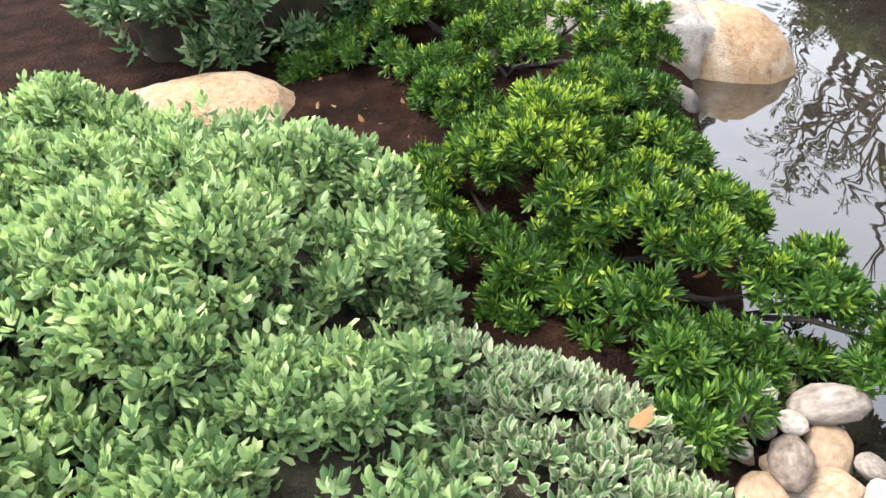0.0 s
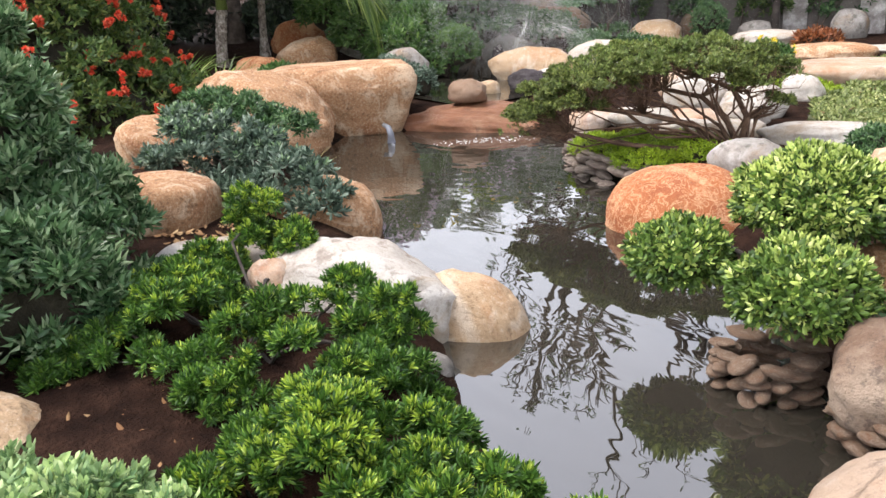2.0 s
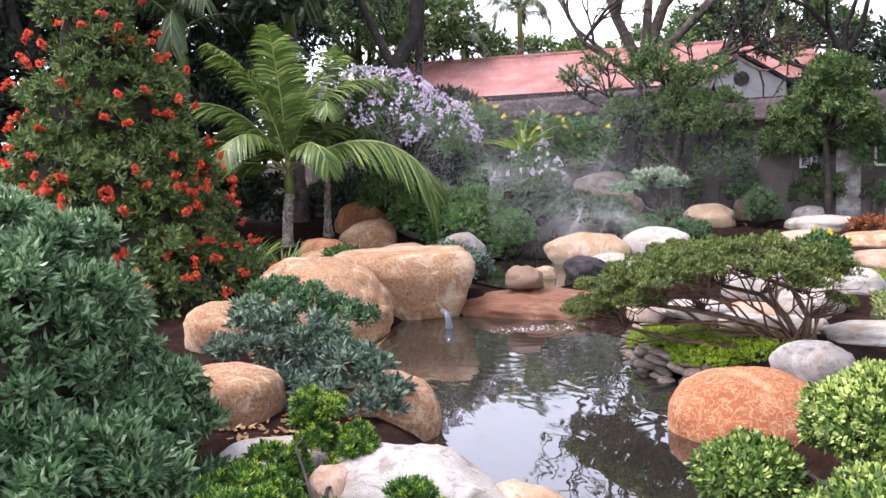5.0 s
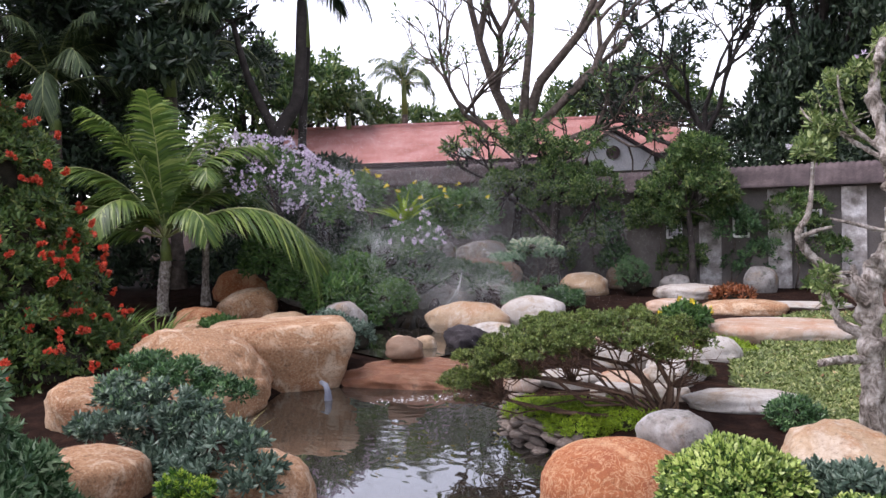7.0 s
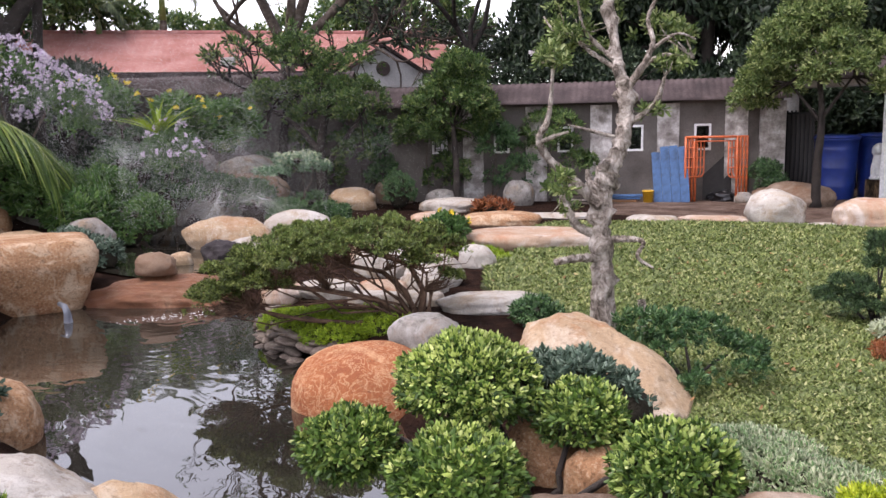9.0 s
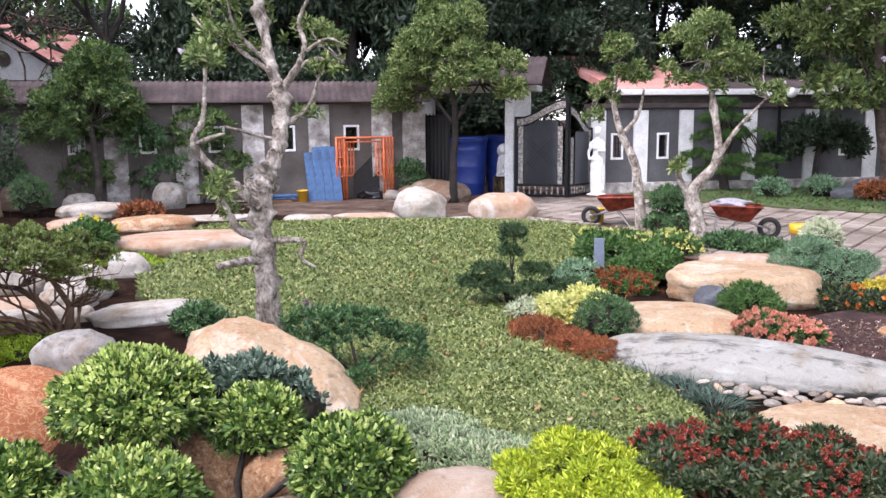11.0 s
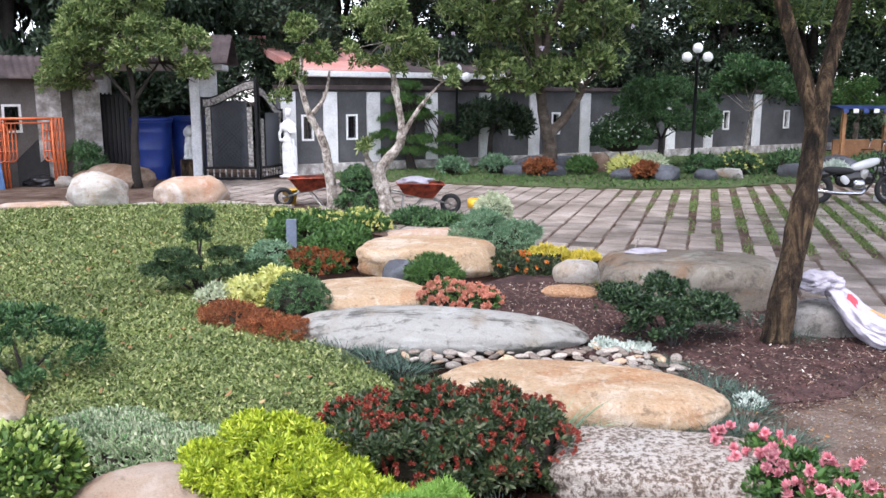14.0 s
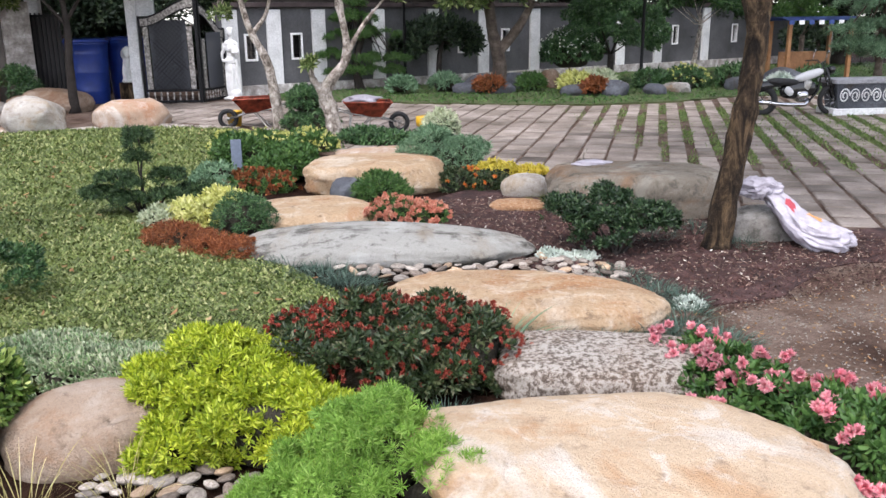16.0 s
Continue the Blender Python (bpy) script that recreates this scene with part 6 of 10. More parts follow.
shrub("red_orange_plant", "low plant with dark red and orange leaves", [(0.6, 9.75, 0.03, 0.3, 0.22, 0.22), (0.95, 9.7, 0.03, 0.26, 0.2, 0.2)], GREEN_RED, 350, 7, 0.05, 0.022, 38, flowers=(ORANGE_PETAL, 22, 0.025, 7, 0.03))
shrub("yellow_edging_plant", "bright yellow low edging plant", [(1.1, 10.1, 0.06, 0.34, 0.24, 0.22), (1.5, 10.1, 0.04, 0.28, 0.22, 0.18)], GOLD_LEAF, 520, 7, 0.045, 0.016, 39)
shrub("green_ball_shrub", "rounded green shrub beside the blue-grey stone", [(-0.3, 9.1, 0.1, 0.33, 0.28, 0.24)], GREEN_MID, 420, 9, 0.055, 0.012, 40)
shrub("peach_flowering_plant", "low plant covered in peach-pink flowers", [(-0.12, 8.15, 0.04, 0.3, 0.22, 0.2), (0.18, 8.1, 0.02, 0.24, 0.2, 0.18)], GREEN_MID, 350, 7, 0.04, 0.016, 41, flowers=(PEACH_PETAL, 190, 0.025, 8, 0.032))
shrub("dark_azalea_shrub", "dark small-leaved azalea on thin stems", [(1.45, 7.0, 0.32, 0.28, 0.26, 0.17), (1.95, 6.9, 0.28, 0.3, 0.26, 0.17), (1.7, 7.1, 0.4, 0.26, 0.22, 0.14), (2.15, 7.0, 0.24, 0.22, 0.2, 0.15), (1.6, 6.75, 0.22, 0.26, 0.24, 0.18)], GREEN_AZALEA, 1150, 7, 0.038, 0.018, 42, base=(1.75, 6.7, 0.0), depth=0.5, twigs=0.45, clumps=60, clump_r=0.08, bark=BARK_DARK)
shrub("white_felted_plant", "low white felted-leaf plant", [(1.2, 6.68, 0.02, 0.13, 0.1, 0.07), (1.42, 6.62, 0.02, 0.16, 0.09, 0.06)], WHITE_LEAF, 170, 7, 0.04, 0.018, 43, "plant")
shrub("white_felted_plant", "small white felted-leaf plant by the flat stone", [(1.95, 5.4, 0.0, 0.12, 0.09, 0.09)], WHITE_LEAF, 60, 7, 0.035, 0.016, 44, "plant")
shrub("green_moss_plant", "bright green moss beside the pink slab", [(-9.0, 9.6, -0.02, 0.5, 0.4, 0.15), (-8.4, 9.3, -0.02, 0.4, 0.3, 0.12)], GREEN_MOSS, 350, 6, 0.05, 0.02, 45, "ground cover")


def tuft(name, label, x, y, z, n, L, W, mat, seed, spread=0.12, lean=0.5, category="grass"):
    """A tuft of arching grass blades."""
    rng = np.random.default_rng(seed)
    t = thing(name, pose(x, y, z), label, category)
    a = rng.uniform(0, 6.28, n)
    p = np.stack([np.cos(a), np.sin(a), np.zeros(n)], 1) * (rng.uniform(0, 1, n) ** 0.5 * spread)[:, None]
    out = np.stack([np.cos(a), np.sin(a), np.zeros(n)], 1)
    d = unit(out * rng.uniform(0.1, lean, n)[:, None] + np.array([0, 0, 1.0]) + 0.1 * rng.normal(size=(n, 3)))
    s = unit(np.cross(d, out) + 0.3 * rng.normal(size=(n, 3)))
    part("leaf_tuft", foliage("leaf_tuft", ribbons(p, d, unit(s - d * (s * d).sum(1, keepdims=True)), L * rng.uniform(0.6, 1.2, n), W, out * rng.uniform(0.1, 0.5, (n, 1)) - np.array([0, 0, 0.25])), mat), None, t)
    return t


for k, (x, y, n, r) in enumerate([(-1.25, 6.85, 90, 0.22), (-0.95, 6.55, 110, 0.25), (-0.65, 6.3, 110, 0.25), (-0.45, 6.05, 90, 0.2), (0.5, 4.8, 80, 0.18), (0.85, 4.82, 80, 0.2), (1.2, 4.82, 90, 0.2), (1.55, 4.85, 90, 0.2), (1.75, 4.95, 60, 0.15), (1.75, 5.75, 70, 0.18),
                                  (1.6, 6.05, 80, 0.2), (0.5, 4.55, 90, 0.18), (0.2, 3.75, 60, 0.12), (0.2, 2.95, 90, 0.15), (0.35, 2.75, 90, 0.15), (-0.9, 7.75, 40, 0.2), (-0.35, 7.75, 60, 0.2), (2.7, 7.5, 60, 0.2), (1.95, 5.5, 50, 0.12), (1.92, 4.72, 70, 0.18), (1.8, 5.58, 70, 0.16), (1.88, 5.22, 60, 0.14), (1.4, 4.9, 90, 0.18), (2.9, 6.9, 50, 0.14), (2.2, 7.3, 60, 0.2)]):
    tuft("mondo_grass", "dark bluish mondo grass between the stones", x, y, 0.0, int(n * 4), 0.135, 0.0065, GREEN_MONDO, 60 + k, r, 1.4)
tuft("liriope", "grassy green clump behind the red flowers", 0.55, 4.75, 0.0, 60, 0.32, 0.011, GREEN_SEA, 90, 0.1, 1.2, "plant")
tuft("ornamental_grass", "straw-coloured ornamental grass by the pebbles", -1.2, 3.2, 0.0, 40, 0.32, 0.005, STRAW, 91, 0.12, 0.7)
tuft("ornamental_grass", "straw-coloured ornamental grass by the egg-shaped boulder", -1.6, 3.12, 0.0, 36, 0.3, 0.005, STRAW, 92, 0.14, 0.7)
tuft("reed", "thin reeds standing at the pond's edge", -9.3, 2.25, -0.3, 26, 0.42, 0.012, STRAW, 93, 0.15, 0.4)
tuft("reed", "thin pale reeds in the near corner of the pond", -1.25, 1.45, -0.3, 22, 0.45, 0.008, STRAW, 94, 0.15, 0.3)
tuft("grass_tuft", "small yellow-green grass tuft by the white stone", 1.55, 8.75, 0.0, 40, 0.2, 0.008, GREEN_MOSS, 95, 0.06, 0.9)
tuft("ginger_plant", "yellow-green strappy leaves under the palm", -14.4, 1.6, 0.3, 60, 0.8, 0.05, GREEN_PALM, 96, 0.35, 0.9, "plant")
tuft("ginger_plant", "yellow-green strappy leaves under the palm", -14.2, 2.3, 0.25, 40, 0.6, 0.05, GREEN_PALM, 97, 0.3, 0.9, "plant")


def strew_grass(name, poly, n, L, W, z, mat, label, seed):
    """Grass over an area, too many blades to count."""
    rng = np.random.default_rng(seed)
    xs, ys = np.array(poly).T
    x, y = rng.uniform(xs.min(), xs.max(), n * 3), rng.uniform(ys.min(), ys.max(), n * 3)
    w = np.clip(6.5 / np.hypot(x, y), 0.12, 1.0)
    ok = inside(poly, x, y) & (rng.uniform(0, 1, len(x)) < w)
    x, y = x[ok][:n], y[ok][:n]
    far = np.clip(np.hypot(x, y) / 6.5, 0.8, 2.2)
    m = len(x)
    a = rng.uniform(0, 6.28, m)
    d = unit(np.stack([np.cos(a), np.sin(a), rng.uniform(-0.1, 0.45, m)], 1))
    s = unit(np.cross(d, rng.normal(size=(m, 3))) * 0.5 + np.stack([-np.sin(a), np.cos(a), np.zeros(m)], 1))
    s = unit(s - d * (s * d).sum(1, keepdims=True))
    g = blades(np.stack([x, y, np.full(m, z)], 1), d, s, L * far * rng.uniform(0.6, 1.3, m), W * far, 0.35, 0.2, True)
    ob = new(name, foliage(name, g, mat))
    return tagged(ob, label, "grass", kind="stuff")


strew_grass("grass", LAWN, 150000, 0.04, 0.027, 0.038, GREEN_LAWN, "broad carpet-grass blades of the lawn", 200)
strew_grass("grass", [(-3.8, 21.5), (-1.2, 20.6), (1.5, 19.6), (4.1, 19.0), (6.5, 19.6), (8.2, 20.6), (12.5, 20.8), (18, 21), (19, 34), (13, 33), (4, 28), (-3.5, 24.2)], 30000, 0.05, 0.014, 0.045, GREEN_MID, "grass along the boundary wall", 201)


GREEN_JOINT = leaf_material("bright_joint_grass", (0.07, 0.12, 0.03), (0.15, 0.225, 0.06), (0.25, 0.33, 0.11), 0.5)


def joint_grass():
    """Grass in the long joints of the paving."""
    rng = np.random.default_rng(203)
    n = 150000
    i = rng.integers(-10, 38, n)
    u = (i + 0.5) * COL + rng.uniform(-0.075, 0.075, n)
    v = rng.uniform(6.5, 20.5, n)
    loose = rng.uniform(0, 1, n) < 0.3
    u = np.where(loose, u + rng.uniform(-0.2, 0.2, n), u)
    ca, sa = math.cos(PAVE_ANGLE), math.sin(PAVE_ANGLE)
    x, y = u * ca - v * sa, u * sa + v * ca
    strip = 0.8 * np.clip((x - 3.2) / 1.8, 0, 1) * np.clip((y - 10.0) / 1.6, 0, 1) * np.clip((19.5 - y) / 2.5, 0, 1) * np.clip(0.6 + 0.6 * np.sin(i * 2.3 + v * 2.1), 0, 1)
    patch = np.exp(-((x - 7.6) / 1.7) ** 2 - ((y - 14.0) / 2.2) ** 2)
    ok = inside(AREA, x, y) & (rng.uniform(0, 1, n) < np.where(loose, patch, np.maximum(strip, patch)))
    x, y = x[ok], y[ok]
    m = len(x)
    a = rng.uniform(0, 6.28, m)
    d = unit(np.stack([np.cos(a), np.sin(a), rng.uniform(0.2, 1.0, m)], 1))
    s = unit(np.stack([-np.sin(a), np.cos(a), np.zeros(m)], 1) + 0.3 * rng.normal(size=(m, 3)))
    s = unit(s - d * (s * d).sum(1, keepdims=True))
    ob = new("grass", foliage("grass", blades(np.stack([x, y, np.full(m, 0.015)], 1), d, s, 0.055, 0.014, 0.3, 0.2, True), GREEN_JOINT))
    tagged(ob, "grass growing in the paving joints", "grass", kind="stuff")


joint_grass()

# ---- pebbles ----
PEB = []
for k in range(6):
    v, f = ico(2)
    p = v * (1 + 0.22 * noise3(v * 1.5, 300 + k))[:, None]
    p *= (np.abs(p) ** 3).sum(1)[:, None] ** (-0.08)
    PEB.append((p, np.array(f).ravel()))
PEB_MESH = {}
for m, key in ((PEBBLE, "g"), (PEBBLE_TAN, "t"), (ROCK_BROWN, "b"), (PEBBLE_BROWN, "w")):
    PEB_MESH[key] = [mesh_fast("pebble", p, f, 3, m, True) for p, f in PEB]


def pebble_bed(label, spots, key, seed, name="pebble_bed"):
    """A bed of pebbles; spots are (x, y, z, radius)."""
    rnd = random.Random(seed)
    x, y, z, _ = spots[0]
    t = thing(name, pose(x, y, 0), label, "pebbles")
    for (px, py, pz, r) in spots:
        kind = rnd.choice("gggwwt") if key == "g" else rnd.choice("tttg") if key == "t" else key
        ob = new("pebble", PEB_MESH[kind][rnd.randrange(6)])
        ob.parent = t
        ob.matrix_basis = Matrix.Translation((px - x, py - y, pz)) @ Euler((rnd.uniform(-0.25, 0.25), rnd.uniform(-0.25, 0.25), rnd.uniform(0, 6.28))).to_matrix().to_4x4() @ Matrix.Diagonal((r * rnd.uniform(0.9, 1.6), r * rnd.uniform(0.65, 1.0), r * rnd.uniform(0.3, 0.5), 1))
    return t


def scatter(poly, r, z, seed, limit=140):
    rnd = random.Random(seed)
    xs, ys = zip(*poly)
    out, tries = [], 0
    while len(out) < limit and tries < 6000:
        tries += 1
        x, y = rnd.uniform(min(xs), max(xs)), rnd.uniform(min(ys), max(ys))
        q = r * rnd.uniform(0.7, 1.25)
        if inside(poly, np.array([x]), np.array([y]))[0] and all((x - a) ** 2 + (y - b) ** 2 > (0.92 * (q + s)) ** 2 for a, b, _, s in out):
            out.append((x, y, z + rnd.uniform(0, 0.012), q))
    return out


pebble_bed("bed of smooth pale grey river pebbles", scatter([(-1.35, 3.35), (-0.9, 3.4), (-0.3, 3.2), (-0.1, 2.85), (-0.5, 2.6), (-1.6, 2.7)], 0.048, 0.03, 1, 230), "g", 1)
pebble_bed("strip of grey river pebbles between two slabs", scatter([(-0.6, 6.5), (-0.3, 6.2), (0.2, 6.02), (1.0, 5.95), (1.6, 5.9), (1.75, 6.3), (1.2, 6.75), (0.9, 6.5), (0.3, 6.45)], 0.05, 0.04, 2, 170), "g", 2)
pebble_bed("heap of pale and tan pebbles at the water", scatter([(-2.1, 0.86), (-1.82, 0.6), (-1.45, 0.6), (-1.05, 0.73), (-1.25, 1.0), (-1.65, 0.98)], 0.062, -0.16, 3, 60), "t", 3)
pebble_bed("few grey stones at the water's edge", scatter([(-2.1, 0.8), (-1.8, 0.58), (-1.4, 0.63), (-1.55, 0.93), (-1.9, 0.96)], 0.07, -0.1, 31, 9), "g", 31)


def stone_bank(label, line, layers, r, z0, key, seed, back):
    """A dry bank of stacked flat stones along a line."""
    rnd = random.Random(seed)
    spots = []
    for k in range(layers):
        for (x0, y0), (x1, y1) in zip(line, line[1:]):
            n = max(1, int(math.dist((x0, y0), (x1, y1)) / (r * 1.7)))
            for j in range(n):
                t = (j + rnd.uniform(0, 0.6) + 0.5 * (k % 2)) / n
                spots.append((x0 + (x1 - x0) * t + back[0] * k * 0.05 + rnd.uniform(-0.02, 0.02), y0 + (y1 - y0) * t + back[1] * k * 0.05 + rnd.uniform(-0.02, 0.02), z0 + k * r * 0.72, r * rnd.uniform(0.8, 1.25)))
    return pebble_bed(label, spots, key, seed, "stone_bank")


stone_bank("curved bank of stacked brown stones under the bonsai", [(-8.5, 5.3), (-8.2, 4.98), (-7.8, 4.74), (-7.3, 4.62), (-6.85, 4.6), (-6.4, 4.72)], 5, 0.095, -0.34, "w", 5, (0.35, 0.9))
def ring(x, y, r, sides=9):
    return [(x + r * math.cos(2 * math.pi * k / sides), y + r * math.sin(2 * math.pi * k / sides)) for k in range(sides + 1)]


stone_bank("round pile of stacked flat stones under the clipped shrubs", ring(-3.0, 2.8, 0.24), 7, 0.062, -0.33, "b", 6, (0.0, 0.0))
stone_bank("round pile of stacked flat stones under the brown boulder", ring(-2.26, 2.88, 0.28), 7, 0.062, -0.33, "b", 7, (0.0, 0.0))
stone_bank("low run of stacked stones joining the two piles", [(-2.78, 3.02), (-2.6, 3.0), (-2.45, 3.05)], 6, 0.065, -0.33, "b", 8, (0.3, 0.5))

# ---- trees ----


def bent(points, steps=5):
    """A smooth run through points."""
    p = [Vector(q) for q in points]
    out = []
    for i in range(len(p) - 1):
        a, b, c, d = p[max(i - 1, 0)], p[i], p[i + 1], p[min(i + 2, len(p) - 1)]
        for k in range(steps):
            t = k / steps
            out.append(0.5 * ((2 * b) + (c - a) * t + (2 * a - 5 * b + 4 * c - d) * t * t + (3 * b - a - 3 * c + d) * t ** 3))
    return out + [p[-1]]


def tree(name, label, trunk, r0, r1, limbs, lobes, leaf_mat, shoots, count, L, W, bark, seed, simple=True, depth=0.5, up=0.2, low=-0.6, lumpy=0.0, flowers=None, twig_r=0.03, group="", clumps=None, clump_r=None):
    """Trunk along points, limbs as (points, start radius, end radius), leaves over lobes; fine branches run out to each lobe."""
    rng = np.random.default_rng(seed)
    base = Vector(trunk[0])
    t = thing(name, Matrix.Translation(base), label, "tree", group)

    def run(points, a, b, nm):
        pts = [q - base for q in bent(points, 15 if lumpy > 0.08 else 5)]
        rad = [a + (b - a) * k / (len(pts) - 1) for k in range(len(pts))]
        rad = [q * (1 + lumpy * rng.normal()) for q in rad]
        if nm == "trunk":
            rad[0] *= 1.35
            rad[1] *= 1.1
        bm = tube(bmesh.new(), pts, rad, (24 if lumpy > 0.1 else 14) if nm == "trunk" else 8)
        if nm == "trunk":
            for v in bm.verts:
                v.co += Vector(noise.noise_vector(v.co * 6.0)) * r0 * (0.12 + 0.6 * lumpy)
            if lumpy > 0.1:
                bm.normal_update()
                vs = list(bm.verts)
                for j in rng.choice(len(vs), 46):
                    c, high, wide = vs[j].co.copy(), rng.uniform(0.15, 0.55) * r0, rng.uniform(0.03, 0.055)
                    for v in vs:
                        q = (v.co - c).length
                        if q < 3 * wide:
                            v.co += v.normal * high * math.exp(-(q / wide) ** 2)
        part(nm, bm, bark, t, smooth=True)

    run(trunk, r0, r1, "trunk")
    ends = [Vector(trunk[-1])]
    for pts, a, b in limbs:
        run(pts, a, b, "limb")
        ends.append(Vector(pts[-1]))
    bm = bmesh.new()
    for l in lobes:
        c = Vector(l[:3])
        s = min(ends, key=lambda e: (e - c).length)
        for _ in range(3):
            e = c + Vector((rng.normal(0, 0.5) * l[3], rng.normal(0, 0.5) * l[4], rng.normal(0.2, 0.4) * l[5]))
            m = s.lerp(e, 0.5) + Vector(rng.normal(0, 0.1, 3)) * (e - s).length
            tube(bm, [s - base, m - base, e - base], [twig_r, twig_r * 0.6, twig_r * 0.2], 5)
    tagged(part("twig_work", bm, bark, t, smooth=True), kind="stuff")
    lo = np.array(lobes, float)
    lo[:, :3] -= np.array(base)
    size = lo[:, 3:].mean()
    lo2 = clumped(lo, clumps or int(14 * len(lo)), clump_r or size * 0.34, rng, low)
    p, d, n = shell(lo2, shoots, rng, depth, up, low, 0.5)
    part("crown", foliage("crown", sprigs(p, d, count, L, W, rng, 25, 100, 0.6, 0.2, simple, 0.35), leaf_mat), None, t)
    if flowers:
        fm, fn, pl = flowers
        q, fd, _ = shell(lo, fn, rng, 0.05, 0.2, -0.3)
        part("blossom", foliage("blossom", sprigs(q, fd, 8, pl, pl * 0.6, rng, 10, 95, 0.0, 0.05, True), fm), None, t)
    return t


GNARL = [(-4.42, 6.4, 0.0), (-4.44, 6.38, 0.82), (-4.5, 6.46, 1.34), (-4.46, 6.56, 1.62), (-4.4, 6.7, 2.01), (-4.44, 6.74, 2.32), (-4.54, 6.74, 2.63), (-4.66, 6.8, 3.2), (-4.6, 6.85, 3.6)]
tree("gnarled_tree", "old gnarled tree with a pale knobbly trunk and sparse leaves", GNARL, 0.115, 0.03,
     [([(-4.45, 6.4, 1.25), (-4.6, 6.2, 1.5), (-4.75, 6.0, 1.72), (-4.8, 5.92, 1.9), (-4.72, 5.94, 2.06), (-4.69, 5.95, 2.25), (-4.72, 6.03, 2.6)], 0.05, 0.015), ([(-4.8, 5.93, 1.87), (-4.66, 5.98, 1.93), (-4.55, 6.02, 1.96)], 0.026, 0.01),
      ([(-4.44, 6.38, 0.8), (-4.5, 6.1, 0.83), (-4.56, 5.85, 0.82)], 0.045, 0.03), ([(-4.43, 6.4, 0.97), (-4.2, 6.45, 0.99), (-4.06, 6.47, 0.97), (-4.09, 6.43, 0.84), (-3.97, 6.5, 0.74)], 0.035, 0.012), ([(-3.98, 6.5, 0.74), (-4.05, 6.6, 0.72)], 0.012, 0.006),
      ([(-4.45, 6.6, 1.9), (-4.65, 6.4, 1.98), (-4.8, 6.35, 2.02)], 0.022, 0.008), ([(-4.4, 6.7, 2.0), (-4.2, 6.85, 2.2), (-4.12, 6.9, 2.45)], 0.03, 0.01), ([(-4.45, 6.75, 2.35), (-4.2, 6.9, 2.62), (-3.95, 7.1, 2.6)], 0.03, 0.008),
      ([(-4.5, 6.75, 2.5), (-4.8, 6.7, 2.7), (-5.05, 6.75, 2.85)], 0.03, 0.01), ([(-4.1, 6.55, 0.0), (-4.1, 6.56, 0.25), (-4.12, 6.55, 0.42)], 0.05, 0.035), ([(-4.5, 6.45, 1.3), (-4.66, 6.5, 1.48), (-4.7, 6.52, 1.6)], 0.05, 0.02),
      ([(-4.46, 6.42, 1.0), (-4.62, 6.25, 1.1), (-4.7, 6.2, 1.3), (-4.72, 6.15, 1.45)], 0.05, 0.02),
      ([(-4.44, 6.74, 2.3), (-4.2, 6.8, 2.7), (-4.3, 6.9, 3.0), (-4.1, 7.0, 3.4)], 0.035, 0.01), ([(-4.54, 6.74, 2.6), (-4.8, 6.6, 2.9), (-4.85, 6.55, 3.3)], 0.028, 0.008), ([(-4.25, 6.8, 2.65), (-4.0, 6.85, 2.8), (-3.85, 6.95, 2.75)], 0.02, 0.006), ([(-4.8, 6.65, 2.85), (-5.05, 6.5, 2.9), (-5.2, 6.5, 3.05)], 0.018, 0.006)],
     [(-4.95, 6.85, 3.15, 0.4, 0.35, 0.28), (-4.7, 7.2, 3.4, 0.45, 0.4, 0.28), (-4.35, 7.2, 2.85, 0.32, 0.3, 0.2), (-4.95, 6.7, 2.78, 0.3, 0.28, 0.2), (-4.55, 7.4, 3.55, 0.45, 0.4, 0.3), (-4.1, 7.0, 2.55, 0.2, 0.2, 0.14), (-4.5, 5.9, 1.5, 0.16, 0.16, 0.12), (-4.72, 6.0, 2.6, 0.18, 0.18, 0.12), (-4.75, 6.3, 1.2, 0.14, 0.14, 0.12), (-4.2, 6.9, 2.1, 0.14, 0.14, 0.1)],
     GREEN_ROUND, 820, 6, 0.06, 0.026, BARK_PALE, 50, False, 0.9, lumpy=0.11, flowers=(LILAC_PETAL, 7, 0.05), twig_r=0.012)
tree("round_tree", "round-crowned broad-leaved tree by the gate", [(-7.5, 19.2, 0.0), (-7.45, 19.1, 1.0), (-7.4, 19.1, 2.0), (-7.5, 19.1, 3.0)], 0.11, 0.05, [([(-7.4, 19.1, 1.9), (-8.1, 19.0, 2.8)], 0.05, 0.02), ([(-7.4, 19.1, 2.0), (-6.8, 19.2, 2.9)], 0.05, 0.02)],
     [(-7.6, 19.1, 3.4, 1.35, 1.2, 1.05), (-8.3, 19.0, 2.9, 0.9, 0.9, 0.75), (-6.7, 19.1, 2.95, 0.95, 0.9, 0.75), (-7.3, 19.1, 4.25, 0.7, 0.7, 0.6), (-7.9, 19.1, 4.5, 0.32, 0.3, 0.5), (-8.9, 19.0, 2.5, 0.5, 0.5, 0.4), (-6.1, 19.2, 2.6, 0.5, 0.5, 0.4)], GREEN_ROUND, 3600, 6, 0.105, 0.042, BARK_DARK, 51, False, 1.0, clumps=64, clump_r=0.33)
